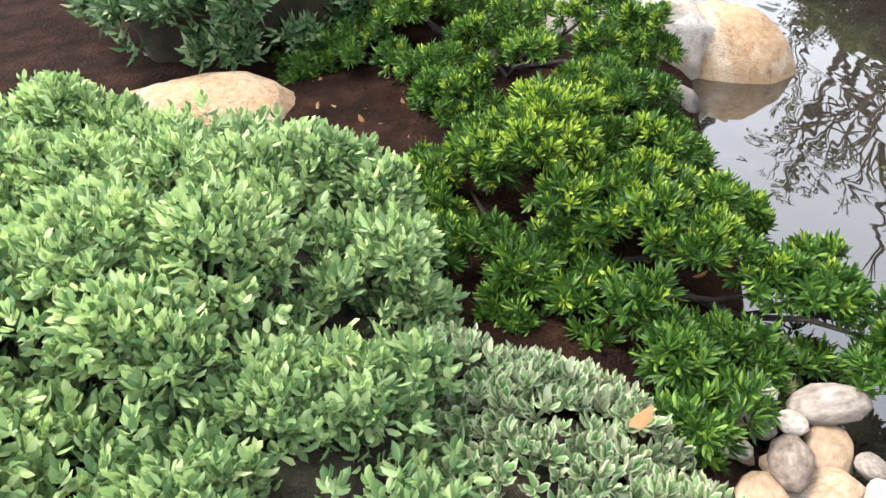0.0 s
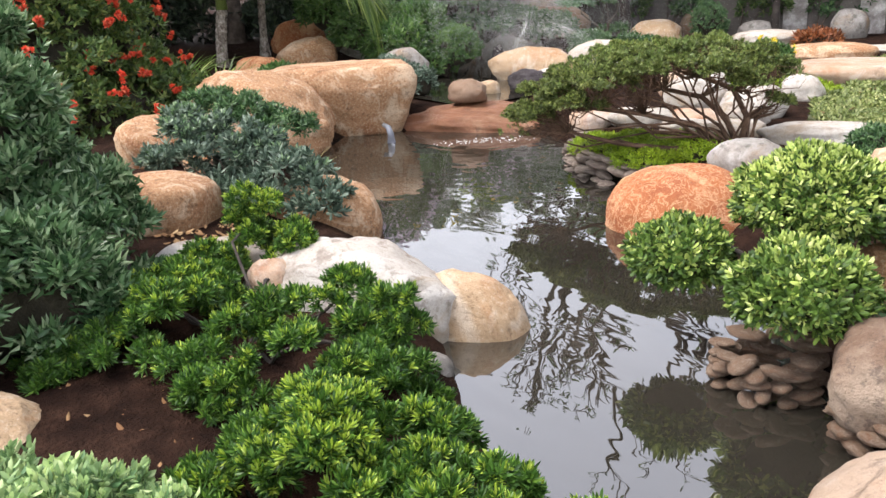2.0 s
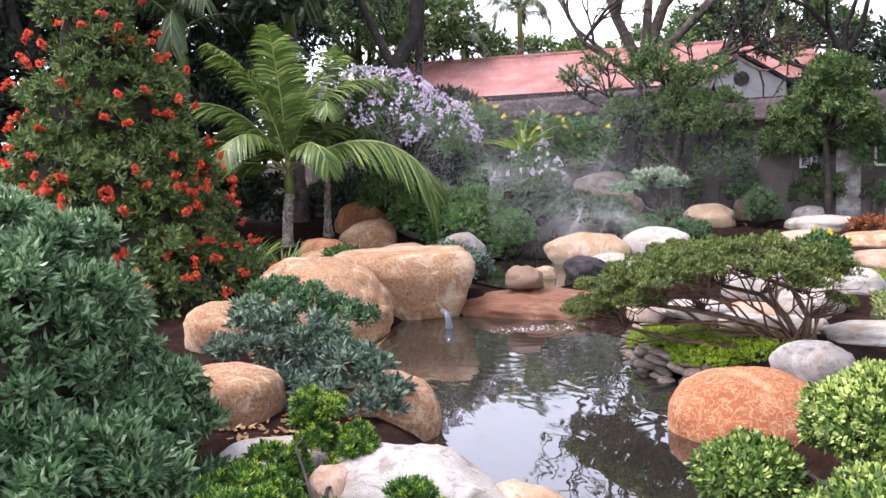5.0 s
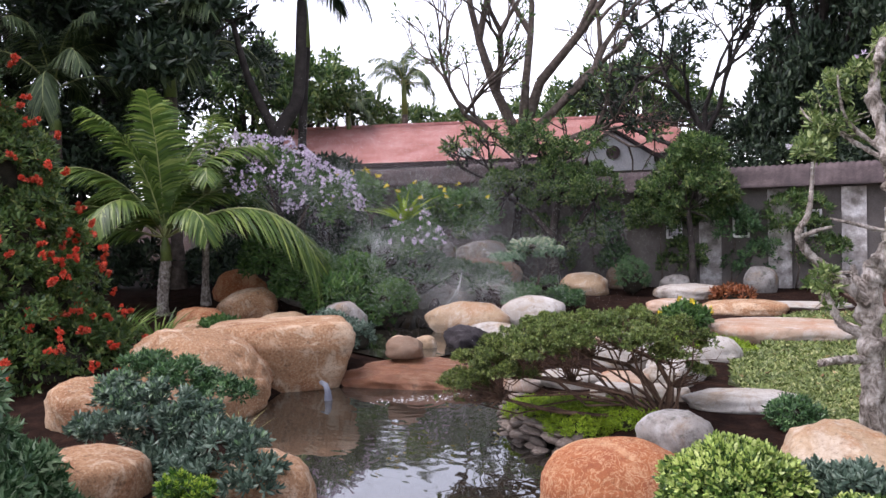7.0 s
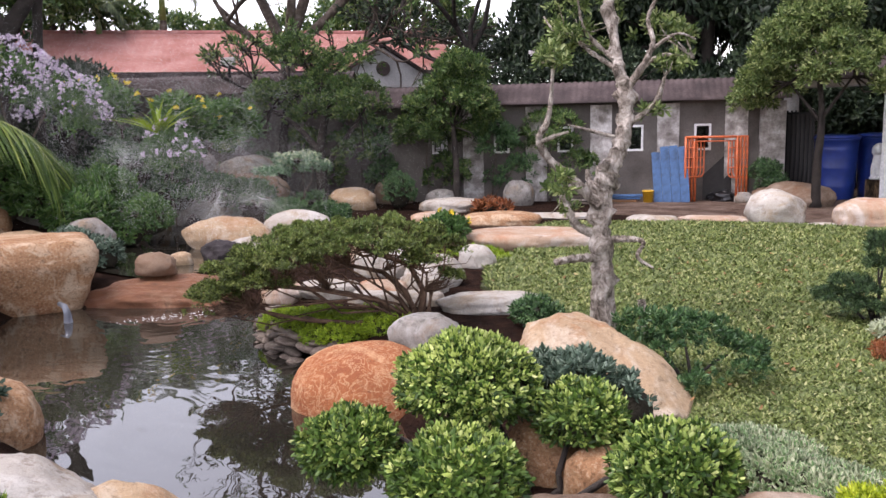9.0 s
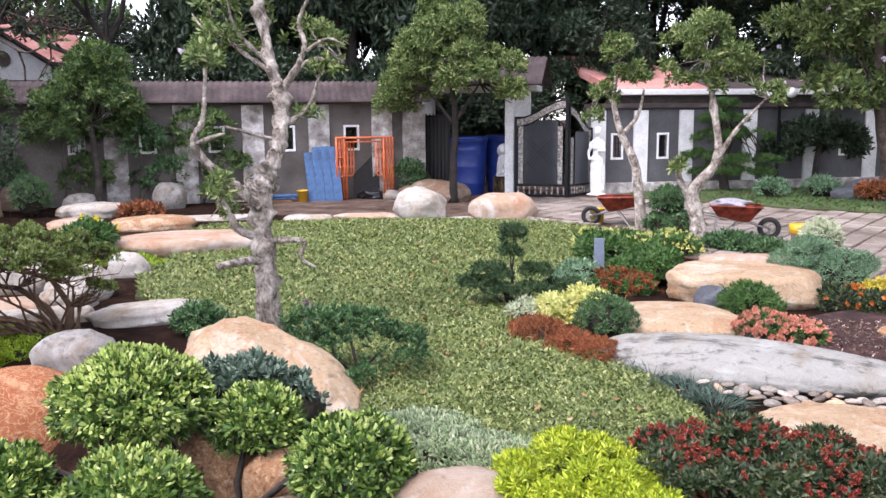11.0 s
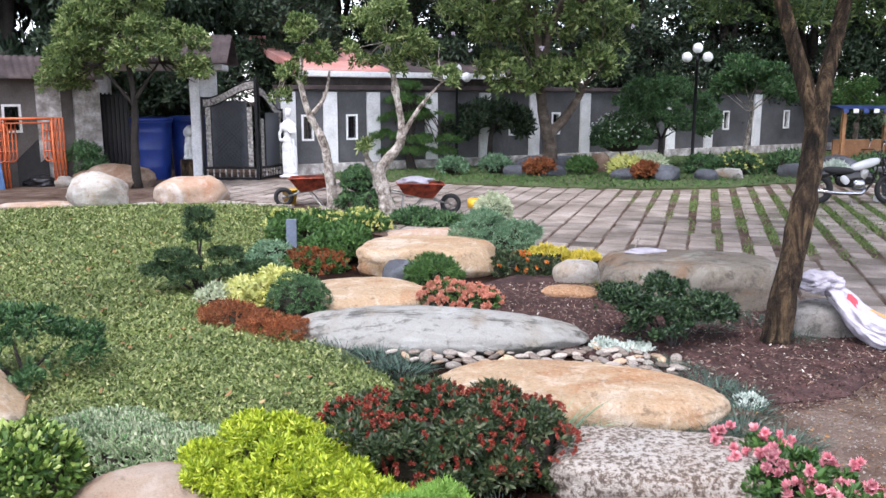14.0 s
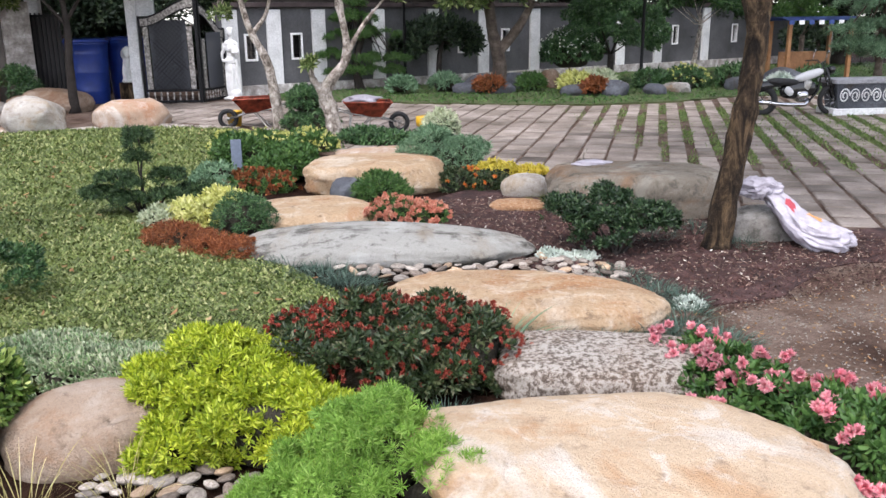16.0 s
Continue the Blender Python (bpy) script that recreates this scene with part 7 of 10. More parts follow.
tree("young_tree", "slim pale-barked young tree", [(-2.38, 15.6, 0.0), (-2.45, 15.65, 0.6), (-2.55, 15.7, 1.2), (-2.85, 15.8, 1.8), (-3.0, 15.9, 2.4), (-2.95, 16.0, 3.1)], 0.11, 0.03,
     [([(-2.8, 15.8, 1.75), (-2.55, 15.9, 2.1), (-2.45, 15.95, 2.6)], 0.05, 0.02), ([(-2.95, 15.9, 2.2), (-3.2, 15.9, 2.6)], 0.03, 0.01)], [(-3.2, 15.95, 2.45, 0.35, 0.35, 0.26), (-2.75, 16.0, 2.85, 0.36, 0.34, 0.26), (-2.95, 16.0, 3.3, 0.36, 0.34, 0.3), (-3.4, 15.9, 2.1, 0.22, 0.2, 0.16)], GREEN_ROUND, 460, 6, 0.085, 0.036, BARK_PALE, 52, False, 0.8, lumpy=0.05, twig_r=0.018)
tree("young_tree", "pale-barked young tree with a light green crown", [(-1.2, 14.05, 0.0), (-1.3, 14.1, 0.5), (-1.36, 14.12, 0.85), (-1.0, 14.2, 1.4), (-1.1, 14.35, 2.2), (-1.25, 14.5, 3.0)], 0.15, 0.03,
     [([(-1.35, 14.1, 0.7), (-1.55, 14.1, 1.0), (-1.6, 14.1, 1.2)], 0.08, 0.04), ([(-1.0, 14.2, 1.4), (-0.7, 14.3, 1.9), (-0.3, 14.4, 2.35)], 0.05, 0.015)], [(-1.3, 14.5, 3.2, 0.65, 0.6, 0.5), (-0.75, 14.45, 2.7, 0.5, 0.45, 0.36), (-1.7, 14.4, 2.75, 0.4, 0.4, 0.3), (-0.3, 14.4, 2.4, 0.34, 0.3, 0.22), (-1.6, 14.1, 1.3, 0.2, 0.2, 0.16)], GREEN_ROUND, 1100, 6, 0.075, 0.03, BARK_PALE, 53, False, 0.7, lumpy=0.06, twig_r=0.018)
tree("shade_tree", "tree with flaking red-brown bark in the mulch bed", [(2.66, 6.88, 0.0), (2.74, 6.9, 0.6), (2.85, 6.96, 1.2), (2.95, 7.08, 1.75), (2.96, 7.12, 1.95)], 0.112, 0.088,
     [([(2.95, 7.11, 1.86), (2.87, 7.2, 2.2), (2.74, 7.24, 2.6), (2.5, 7.2, 3.2), (2.3, 7.2, 3.6)], 0.078, 0.05), ([(2.97, 7.11, 1.86), (3.04, 7.18, 2.2), (3.14, 7.24, 2.65), (3.25, 7.3, 3.2), (3.3, 7.3, 3.6)], 0.078, 0.05), ([(2.5, 7.2, 3.0), (1.9, 7.6, 3.15), (1.3, 7.9, 3.1)], 0.035, 0.012), ([(3.3, 7.3, 3.5), (4.4, 8.8, 4.9), (5.6, 11.0, 5.9), (7.2, 13.2, 6.3)], 0.06, 0.02), ([(2.3, 7.2, 3.5), (2.6, 8.2, 4.8), (3.4, 9.4, 5.7)], 0.055, 0.02)],
     # Lobes from z 5.8 up are unseen, added to shade the far paving.
     [(1.6, 7.9, 3.25, 0.8, 0.6, 0.32), (2.4, 7.9, 3.4, 0.8, 0.7, 0.4), (3.55, 7.3, 3.0, 0.55, 0.5, 0.42), (3.3, 7.6, 3.5, 0.8, 0.7, 0.5), (2.5, 7.2, 4.2, 1.6, 1.4, 0.7), (0.9, 8.2, 3.3, 0.6, 0.5, 0.25), (4.2, 7.4, 3.3, 0.7, 0.6, 0.5), (3.6, 8.6, 4.1, 1.5, 1.3, 0.7), (5.2, 8.6, 3.8, 1.2, 1.0, 0.6), (1.2, 9.0, 3.9, 1.2, 1.0, 0.5), (4.4, 6.6, 3.9, 1.2, 1.0, 0.6), (3.4, 9.5, 5.8, 2.4, 2.0, 0.9), (5.6, 11.5, 6.2, 2.4, 2.2, 0.9), (7.4, 13.6, 6.4, 2.2, 2.0, 0.9), (6.2, 8.6, 6.0, 2.2, 2.0, 0.9), (4.1, 12.6, 4.25, 1.3, 1.2, 0.75), (5.8, 13.8, 4.2, 1.5, 1.4, 0.85), (7.6, 14.8, 4.4, 1.6, 1.5, 0.9), (2.3, 11.2, 3.6, 0.9, 0.8, 0.42), (3.2, 11.5, 3.45, 1.0, 0.9, 0.45), (4.4, 12.0, 3.3, 1.1, 1.0, 0.5), (5.7, 12.6, 3.35, 1.2, 1.0, 0.5)], GREEN_TREE, 11500, 7, 0.085, 0.036, BARK_RED, 54, True, 0.7, lumpy=0.04)
tree("dense_tree", "dense broad-leaved tree with lilac blossom by the wall", [(2.45, 23.4, 0.0), (2.5, 23.4, 0.8), (2.3, 23.4, 1.6), (2.2, 23.5, 2.4)], 0.22, 0.13, [([(2.4, 23.4, 1.0), (3.0, 23.4, 1.7), (3.4, 23.4, 2.4)], 0.16, 0.08), ([(2.2, 23.5, 2.4), (2.6, 23.2, 4.4), (4.4, 22.6, 6.2), (7.0, 22.6, 6.9)], 0.14, 0.05), ([(2.2, 23.5, 2.4), (2.0, 23.0, 4.4), (1.6, 21.6, 6.6)], 0.13, 0.05), ([(2.0, 23.2, 4.2), (0.6, 22.8, 5.6), (-1.6, 22.2, 6.5)], 0.1, 0.04)],
     [(2.2, 23.1, 3.5, 1.5, 1.3, 1.1), (3.1, 23.0, 2.75, 0.95, 0.9, 0.7), (1.1, 23.2, 3.0, 0.9, 0.9, 0.9), (2.2, 23.2, 4.8, 1.9, 1.7, 1.2), (0.6, 23.3, 4.0, 1.1, 1.0, 0.9), (3.5, 23.2, 4.0, 1.1, 1.0, 1.0), (3.3, 22.9, 2.3, 0.6, 0.6, 0.45), (1.4, 22.9, 2.45, 0.6, 0.6, 0.4),
      # Unseen high crown, added to shade the wall and the grass strip below.
      (0.2, 22.6, 6.4, 2.4, 2.2, 0.9), (3.6, 22.2, 6.8, 2.6, 2.3, 1.0), (6.6, 22.8, 6.9, 2.6, 2.3, 1.0), (1.8, 20.6, 7.2, 2.4, 2.0, 0.9), (5.2, 20.4, 7.4, 2.4, 2.0, 0.9), (-2.2, 22.0, 6.6, 2.0, 1.8, 0.8), (9.6, 24.0, 7.0, 2.6, 2.3, 1.0), (8.6, 21.2, 7.3, 2.4, 2.0, 0.9), (12.4, 25.6, 7.0, 2.6, 2.3, 1.0), (11.6, 22.4, 7.4, 2.4, 2.0, 0.9)], GREEN_ROUND, 8200, 6, 0.17, 0.075, BARK, 55, True, 0.6, clumps=260, clump_r=0.5, flowers=(LILAC_PETAL, 150, 0.09))
tree("cloud_pine", "cloud-pruned pine with flat dark pads", [(-1.4, 24.3, 0.0), (-1.5, 24.3, 0.8), (-1.3, 24.3, 1.5), (-1.5, 24.3, 2.2)], 0.13, 0.05, [], [(-2.2, 24.1, 0.95, 0.65, 0.5, 0.2), (-0.75, 24.1, 0.85, 0.7, 0.5, 0.2), (-1.5, 24.0, 0.5, 0.85, 0.6, 0.2), (-1.7, 24.1, 1.4, 0.85, 0.6, 0.22), (-0.9, 24.1, 1.5, 0.7, 0.55, 0.22), (-1.4, 24.1, 1.95, 0.8, 0.55, 0.22), (-1.6, 24.2, 2.35, 0.45, 0.4, 0.18), (-0.5, 24.1, 0.5, 0.5, 0.4, 0.18)], GREEN_MID, 2300, 8, 0.09, 0.016, BARK_DARK, 56, True, 0.4, low=-0.2)
tree("dark_shrub_tree", "dark green shrub tree against the wall", [(0.9, 25.2, 0.0), (0.9, 25.2, 0.8), (1.0, 25.2, 1.3)], 0.1, 0.05, [], [(0.9, 25.2, 1.4, 1.1, 0.8, 0.6), (0.2, 25.1, 1.1, 0.7, 0.6, 0.4), (1.6, 25.3, 1.2, 0.7, 0.6, 0.5)], GREEN_TREE_SHADE, 800, 6, 0.16, 0.06, BARK_DARK, 57, True, 0.4)
tree("domed_tree", "clipped dome-shaped dark green tree", [(5.9, 24.8, 0.0), (5.9, 24.8, 0.9)], 0.12, 0.08, [], [(5.9, 24.8, 1.75, 1.3, 1.1, 0.95), (5.2, 24.8, 1.3, 0.8, 0.8, 0.6), (6.7, 24.8, 1.4, 0.8, 0.8, 0.7)], GREEN_DARK, 3000, 7, 0.1, 0.035, BARK_DARK, 58, True, 0.2, clumps=120, clump_r=0.22)
tree("small_tree", "small dark tree on a slim pale trunk", [(9.4, 28.0, 0.0), (9.5, 28.0, 0.9), (9.6, 28.0, 1.7)], 0.1, 0.06, [], [(9.6, 28.0, 2.5, 1.25, 1.1, 0.85), (8.8, 28.0, 2.2, 0.7, 0.7, 0.5), (10.4, 28.0, 2.3, 0.7, 0.7, 0.5)], GREEN_DARK, 1200, 6, 0.15, 0.06, BARK_PALE, 59, True, 0.3)
tree("clipped_tree", "clipped rounded tree near the swing", [(13.1, 28.2, 0.0), (13.1, 28.2, 1.3)], 0.1, 0.08, [], [(13.1, 28.2, 2.1, 0.95, 0.9, 0.65)], GREEN_MID, 600, 7, 0.12, 0.045, BARK, 60, True, 0.2)
tree("layered_pine", "pale green layered pine in a carved pot", [(9.9, 17.6, 0.7), (9.9, 17.6, 1.2), (10.0, 17.6, 1.9), (9.9, 17.6, 2.6)], 0.08, 0.04, [], [(9.8, 17.5, 1.15, 0.85, 0.6, 0.15), (9.6, 17.5, 1.6, 0.8, 0.6, 0.16), (10.1, 17.5, 2.0, 0.85, 0.6, 0.18), (9.8, 17.5, 2.45, 0.65, 0.5, 0.18), (10.3, 17.5, 2.8, 0.5, 0.4, 0.16), (10.6, 17.5, 1.4, 0.8, 0.6, 0.2), (9.4, 17.4, 1.3, 0.6, 0.5, 0.18), (10.2, 17.5, 1.7, 0.9, 0.7, 0.2), (9.7, 17.5, 2.15, 0.8, 0.6, 0.2), (10.0, 17.5, 2.7, 0.7, 0.5, 0.2)], GREEN_SEA, 2600, 9, 0.085, 0.016, BARK, 61, True, 0.4, low=-0.25)
shrub("white_flowering_shrub", "dome-shaped shrub speckled with white flowers", [(4.78, 25.0, 0.95, 0.88, 0.8, 0.62)], GREEN_DARK, 1100, 7, 0.09, 0.036, 62, flowers=(WHITE_PETAL, 240, 0.03, 6, 0.028), flower_out=0.05, stem_r=0.04)
for k, (x, y, r, m, lab, fl) in enumerate([(2.1, 22.2, 0.42, ORANGE_LEAF, "rust-pink low plant in the raised bed", None), (4.7, 21.2, 0.36, ORANGE_LEAF, "rust-orange low plant in the raised bed", None), (4.4, 22.3, 0.5, YELLOW_LEAF, "bright yellow low shrub in the raised bed", None),
                                           (5.1, 22.7, 0.55, CREAM, "cream variegated shrub in the raised bed", None), (3.3, 22.8, 0.4, GREEN_MID, "bright green strappy plant in the raised bed", None), (1.0, 23.0, 0.45, GREEN_SEA, "grey-green plant in the raised bed", None),
                                           (7.6, 23.0, 0.6, GREEN_DARK, "low dark plant with yellow flowers", (YELLOW_LEAF, 70, 0.04, 6, 0.04)), (9.1, 23.2, 0.7, GREEN_DARK, "low dark green bush by the wall", None), (9.6, 21.6, 0.34, WHITE_LEAF, "low white-leaved plant by the paving", None),
                                           (6.6, 22.9, 0.5, GREEN_DARK, "low dark green bush by the wall", None), (11.2, 23.0, 0.6, GREEN_DARK, "low dark green bush by the wall", None), (-0.2, 22.6, 0.4, GREEN_SEA, "strappy grey-green plant on the grass", None)]):
    shrub("bedding_plant", lab, [(x, y, 0.25, r, r * 0.8, r * 0.62)], m, 160, 7, 0.12, 0.045, 300 + k, flowers=fl, group="plants of the raised bed", simple=True)


# ---- palms ----
PALM_RACHIS = plain("palm_rachis", (0.25, 0.28, 0.1), 0.5)


def palm(name, label, x, y, z, height, lean, fronds, length, seed, trunk_r=0.1, mat=None, droop=1.5, bark=None, wide=0.036, reach=0.27, pairs=60, hang=0.0, leaves=None):
    rng = np.random.default_rng(seed)
    t = thing(name, pose(x, y, z), label, "palm")
    n = 22
    pts = [(lean[0] * (k / n) ** 2, lean[1] * (k / n) ** 2, height * k / n) for k in range(n + 1)]
    rad = [trunk_r * (1.5 - 0.6 * min(1, k / 6)) * (1.06 if k % 2 else 0.96) for k in range(n + 1)]
    part("trunk", tube(bmesh.new(), pts, rad, 12), bark or BARK_PALE, t, "ringed grey palm trunk", smooth=True)
    top = np.array(pts[-1])
    part("crownshaft", tube(bmesh.new(), [top, top + (0, 0, height * 0.12 + 0.15), top + (0, 0, height * 0.2 + 0.3)], [trunk_r * 0.95, trunk_r * 0.8, trunk_r * 0.3], 12), plain("palm_crownshaft", (0.16, 0.22, 0.06), 0.4), t, "smooth green crownshaft", smooth=True)
    head = top + np.array([0, 0, height * 0.16 + 0.25])
    for k in range(fronds):
        az = 2.39996 * k + rng.normal(0, 0.25)
        e0 = np.radians(88 - 70 * (k / fronds) ** 1.3 + rng.normal(0, 5))
        sag = droop * (0.55 + 0.45 * k / fronds)
        if leaves:
            az, e0, length, sag = math.radians(leaves[k][0]), math.radians(leaves[k][1]), leaves[k][2], leaves[k][3]
        steps = 26
        pos, el = head.copy(), e0
        P, D = [pos.copy()], []
        for j in range(steps):
            d = np.array([np.cos(az) * np.cos(el), np.sin(az) * np.cos(el), np.sin(el)])
            pos = pos + d * length / steps
            el -= sag * (0.3 + 1.4 * j / steps) / steps
            P.append(pos.copy())
            D.append(d)
        D.append(D[-1])
        P, D = np.array(P), np.array(D)
        fr = part("frond", tube(bmesh.new(), P, [0.022 * (1 - 0.85 * j / steps) + 0.002 for j in range(steps + 1)], 6), PALM_RACHIS, t)
        m = pairs
        s = np.linspace(0.14, 1.0, m) * steps
        i0 = np.minimum(s.astype(int), steps - 1)
        f = (s - i0)[:, None]
        Q, T = P[i0] * (1 - f) + P[i0 + 1] * f, D[i0]
        side0 = unit(np.cross(T, np.array([0, 0, 1.0]) + 0 * T))
        up = np.cross(side0, T)
        ll = length * reach * np.sin(np.pi * np.clip(np.linspace(0.16, 0.95, m), 0, 1)) ** 0.6
        g = []
        for sg in (1, -1):
            d = unit(side0 * sg * 0.7 + T * 0.85 + up * 0.18 - np.array([0, 0, hang]) + rng.normal(0, 0.06, (m, 3)))
            sv = unit(np.cross(d, up) + 0.15 * rng.normal(size=(m, 3)))
            sv = unit(sv - d * (sv * d).sum(1, keepdims=True))
            g.append(ribbons(Q, d, sv, ll * rng.uniform(0.85, 1.1, m), wide, np.array([0, 0, -0.28 - 0.5 * hang]) + np.zeros((m, 3)), 3))
        part("leaf_blade", foliage("leaf_blade", join(*g), mat or GREEN_PALM), None, fr)
    return t


YOUNG_FRONDS = [(44, 30, 4.2, 2.3), (70, 76, 3.1, 1.9), (-100, 66, 3.0, 1.9), (-112, 40, 2.8, 1.7), (-92, 20, 2.5, 1.2), (-30, 87, 2.9, 0.5), (165, 84, 3.0, 0.6), (100, 80, 2.8, 1.0), (-75, 80, 3.0, 1.0), (12, 45, 2.2, 2.2), (-45, 50, 2.5, 2.1), (84, 58, 2.8, 2.4), (178, 48, 2.8, 2.0), (140, 62, 2.9, 2.0), (-150, 56, 2.8, 2.0), (90, 30, 2.4, 1.6)]
palm("palm", "young palm with arching feathery fronds", -17.0, 2.95, 0.2, 1.2, (-0.15, 0.15), 16, 2.9, 1, 0.12, wide=0.06, reach=0.29, pairs=80, hang=0.35, leaves=YOUNG_FRONDS)
palm("palm", "slim palm behind the first one", -17.6, 3.95, 0.4, 1.7, (0.0, 0.1), 8, 2.0, 2, 0.08, droop=2.2, hang=0.3)
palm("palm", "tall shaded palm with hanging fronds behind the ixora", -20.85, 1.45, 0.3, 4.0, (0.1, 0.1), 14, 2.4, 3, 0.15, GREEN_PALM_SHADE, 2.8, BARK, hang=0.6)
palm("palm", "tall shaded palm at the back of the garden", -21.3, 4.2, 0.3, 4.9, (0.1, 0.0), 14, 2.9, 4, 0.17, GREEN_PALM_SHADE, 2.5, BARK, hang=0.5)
palm("palm", "dark palm crown leaning against the sky", -20.9, 7.3, 0.3, 6.2, (0.4, 0.2), 12, 2.2, 5, 0.12, GREEN_TREE_SHADE, 2.6, BARK_DARK, hang=0.6)
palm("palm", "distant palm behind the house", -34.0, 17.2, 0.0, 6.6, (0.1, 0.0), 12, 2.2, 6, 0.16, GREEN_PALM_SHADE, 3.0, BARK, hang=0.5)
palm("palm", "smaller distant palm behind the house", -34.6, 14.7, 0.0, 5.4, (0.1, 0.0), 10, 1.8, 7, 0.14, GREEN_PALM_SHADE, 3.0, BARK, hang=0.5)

# ---- planting behind the pool ----
rock(-17.6, 6.9, 0.0, 2.6, 1.6, 1.25, 60, ROCK_GREY, "dark rockery mass behind the upper pool", 150, 2.8, 0.16)
rock(-16.9, 9.0, 0.0, 2.0, 1.4, 0.75, 50, ROCK_GREY, "dark rockery mass behind the upper pool", 151, 2.8, 0.16)
rock(-16.9, 7.7, 1.3, 1.0, 0.7, 0.45, 60, ROCK_GREY, "grey slab on top of the rockery", 152, 3.0)
rock(-14.0, 7.4, -0.05, 0.4, 0.35, 0.6, 0, ROCK_BLACK, "small upright black stone at the pool", 153, 2.2, 0.15)
LEAFY = [(-15.9, 5.6, 0.9, 0.8, 0.7, 0.6), (-15.0, 5.8, 0.6, 0.7, 0.6, 0.5), (-16.6, 5.2, 1.3, 0.7, 0.7, 0.6), (-15.3, 6.4, 0.9, 0.6, 0.5, 0.5)]
shrub("leafy_shrub", "bright leafy shrub behind the pool", LEAFY, GREEN_MID, 1500, 7, 0.14, 0.05, 70, stem_r=0.04)
shrub("orchid_bank", "bank of lilac and white orchids", [(-17.2, 5.3, 2.7, 1.1, 1.0, 0.9), (-17.6, 4.6, 3.0, 0.9, 0.8, 0.7), (-16.9, 6.1, 2.3, 0.9, 0.8, 0.8)], GREEN_MID, 420, 6, 0.16, 0.04, 71, "flowers", base=(-17.2, 5.3, 0.4), flowers=(LILAC_PETAL, 460, 0.11, 6, 0.05), flower_out=0.16, clumps=90, clump_r=0.26, depth=0.8, stem_r=0.05, twigs=0.0)
shrub("orchid_bank", "spray of lilac orchids on the rockery", [(-15.8, 8.0, 1.5, 0.45, 0.4, 0.6)], GREEN_MID, 200, 6, 0.12, 0.04, 72, "flowers", base=(-15.8, 8.0, 0.1), flowers=(LILAC_PETAL, 45, 0.06, 7, 0.05), flower_out=0.1, clumps=20, clump_r=0.22, twigs=0.0)
shrub("yellow_flowering_shrub", "shrub with yellow blooms on the rockery", [(-16.6, 8.7, 2.2, 0.7, 0.6, 0.5), (-17.2, 7.2, 2.4, 0.8, 0.7, 0.6), (-16.8, 9.8, 2.0, 0.8, 0.7, 0.6)], GREEN_MID, 700, 6, 0.16, 0.06, 73, base=(-16.9, 8.2, 0.5), flowers=(YELLOW_PETAL, 30, 0.06, 7, 0.06), flower_out=0.1, clumps=40, clump_r=0.3, stem_r=0.05, twigs=0.0)
tuft("birds_nest_fern", "bright star-shaped bird's nest fern", -16.1, 7.9, 2.0, 26, 0.85, 0.11, GREEN_MOSS, 74, 0.06, 1.4, "fern")
shrub("rockery_shrub", "dark leafy shrubs growing over the rockery", [(-16.3, 8.3, 0.8, 0.7, 0.6, 0.5), (-16.9, 7.6, 1.3, 0.8, 0.7, 0.5), (-16.5, 9.3, 0.6, 0.6, 0.5, 0.4), (-17.3, 8.4, 1.6, 0.9, 0.8, 0.6)], GREEN_DARK, 1500, 7, 0.11, 0.036, 88, stem_r=0.03, clumps=70, clump_r=0.24)
shrub("trailing_shrub", "trailing green shrub at the pool's edge", [(-14.3, 6.7, 0.5, 0.5, 0.4, 0.42), (-14.5, 6.4, 0.25, 0.4, 0.35, 0.35)], GREEN_MID, 500, 8, 0.08, 0.03, 75)
shrub("blue_low_shrub", "low blue-green shrub over the blocky boulder", [(-12.9, 4.8, 0.32, 0.5, 0.4, 0.3), (-12.5, 5.1, 0.2, 0.3, 0.3, 0.28)], GREEN_BLUE, 380, 8, 0.07, 0.025, 76)
shrub("small_green_shrub", "small bright shrub on the rust boulders", [(-13.7, 3.2, 0.38, 0.42, 0.36, 0.22)], GREEN_MID, 200, 7, 0.09, 0.035, 77)
shrub("pale_topped_tree", "small tree with a pale cream-green crown", [(-15.0, 10.4, 1.35, 0.46, 0.42, 0.14), (-14.8, 10.7, 1.18, 0.36, 0.34, 0.12), (-15.3, 10.1, 1.1, 0.36, 0.34, 0.12)], GREEN_SEA, 360, 7, 0.08, 0.032, 78, base=(-15.0, 10.4, 0.0), stem_r=0.03, twigs=0.4, clumps=40, clump_r=0.14, tips=(CREAM, 0.4))
shrub("green_bank_shrub", "mixed green shrubs on the upper bank", [(-14.6, 9.9, 0.25, 0.45, 0.4, 0.3), (-15.4, 11.0, 0.3, 0.6, 0.5, 0.35), (-13.7, 9.4, 0.12, 0.4, 0.35, 0.22), (-16.2, 10.0, 0.5, 0.6, 0.6, 0.45), (-14.2, 10.6, 0.2, 0.5, 0.4, 0.26)], GREEN_DARK, 1300, 7, 0.085, 0.03, 79, depth=0.7, clumps=60, clump_r=0.18, twigs=0.0)
shrub("round_clipped_shrub", "rounded dark blue-green clipped shrub near the wall", [(-15.3, 13.6, 0.42, 0.42, 0.4, 0.5)], GREEN_DARK, 420, 8, 0.06, 0.02, 80)
shrub("croton_plant", "low croton with yellow and red leaves", [(-9.7, 9.6, 0.35, 0.4, 0.36, 0.24)], GREEN_MID, 200, 7, 0.09, 0.035, 81, flowers=(YELLOW_PETAL, 18, 0.04, 6, 0.05))
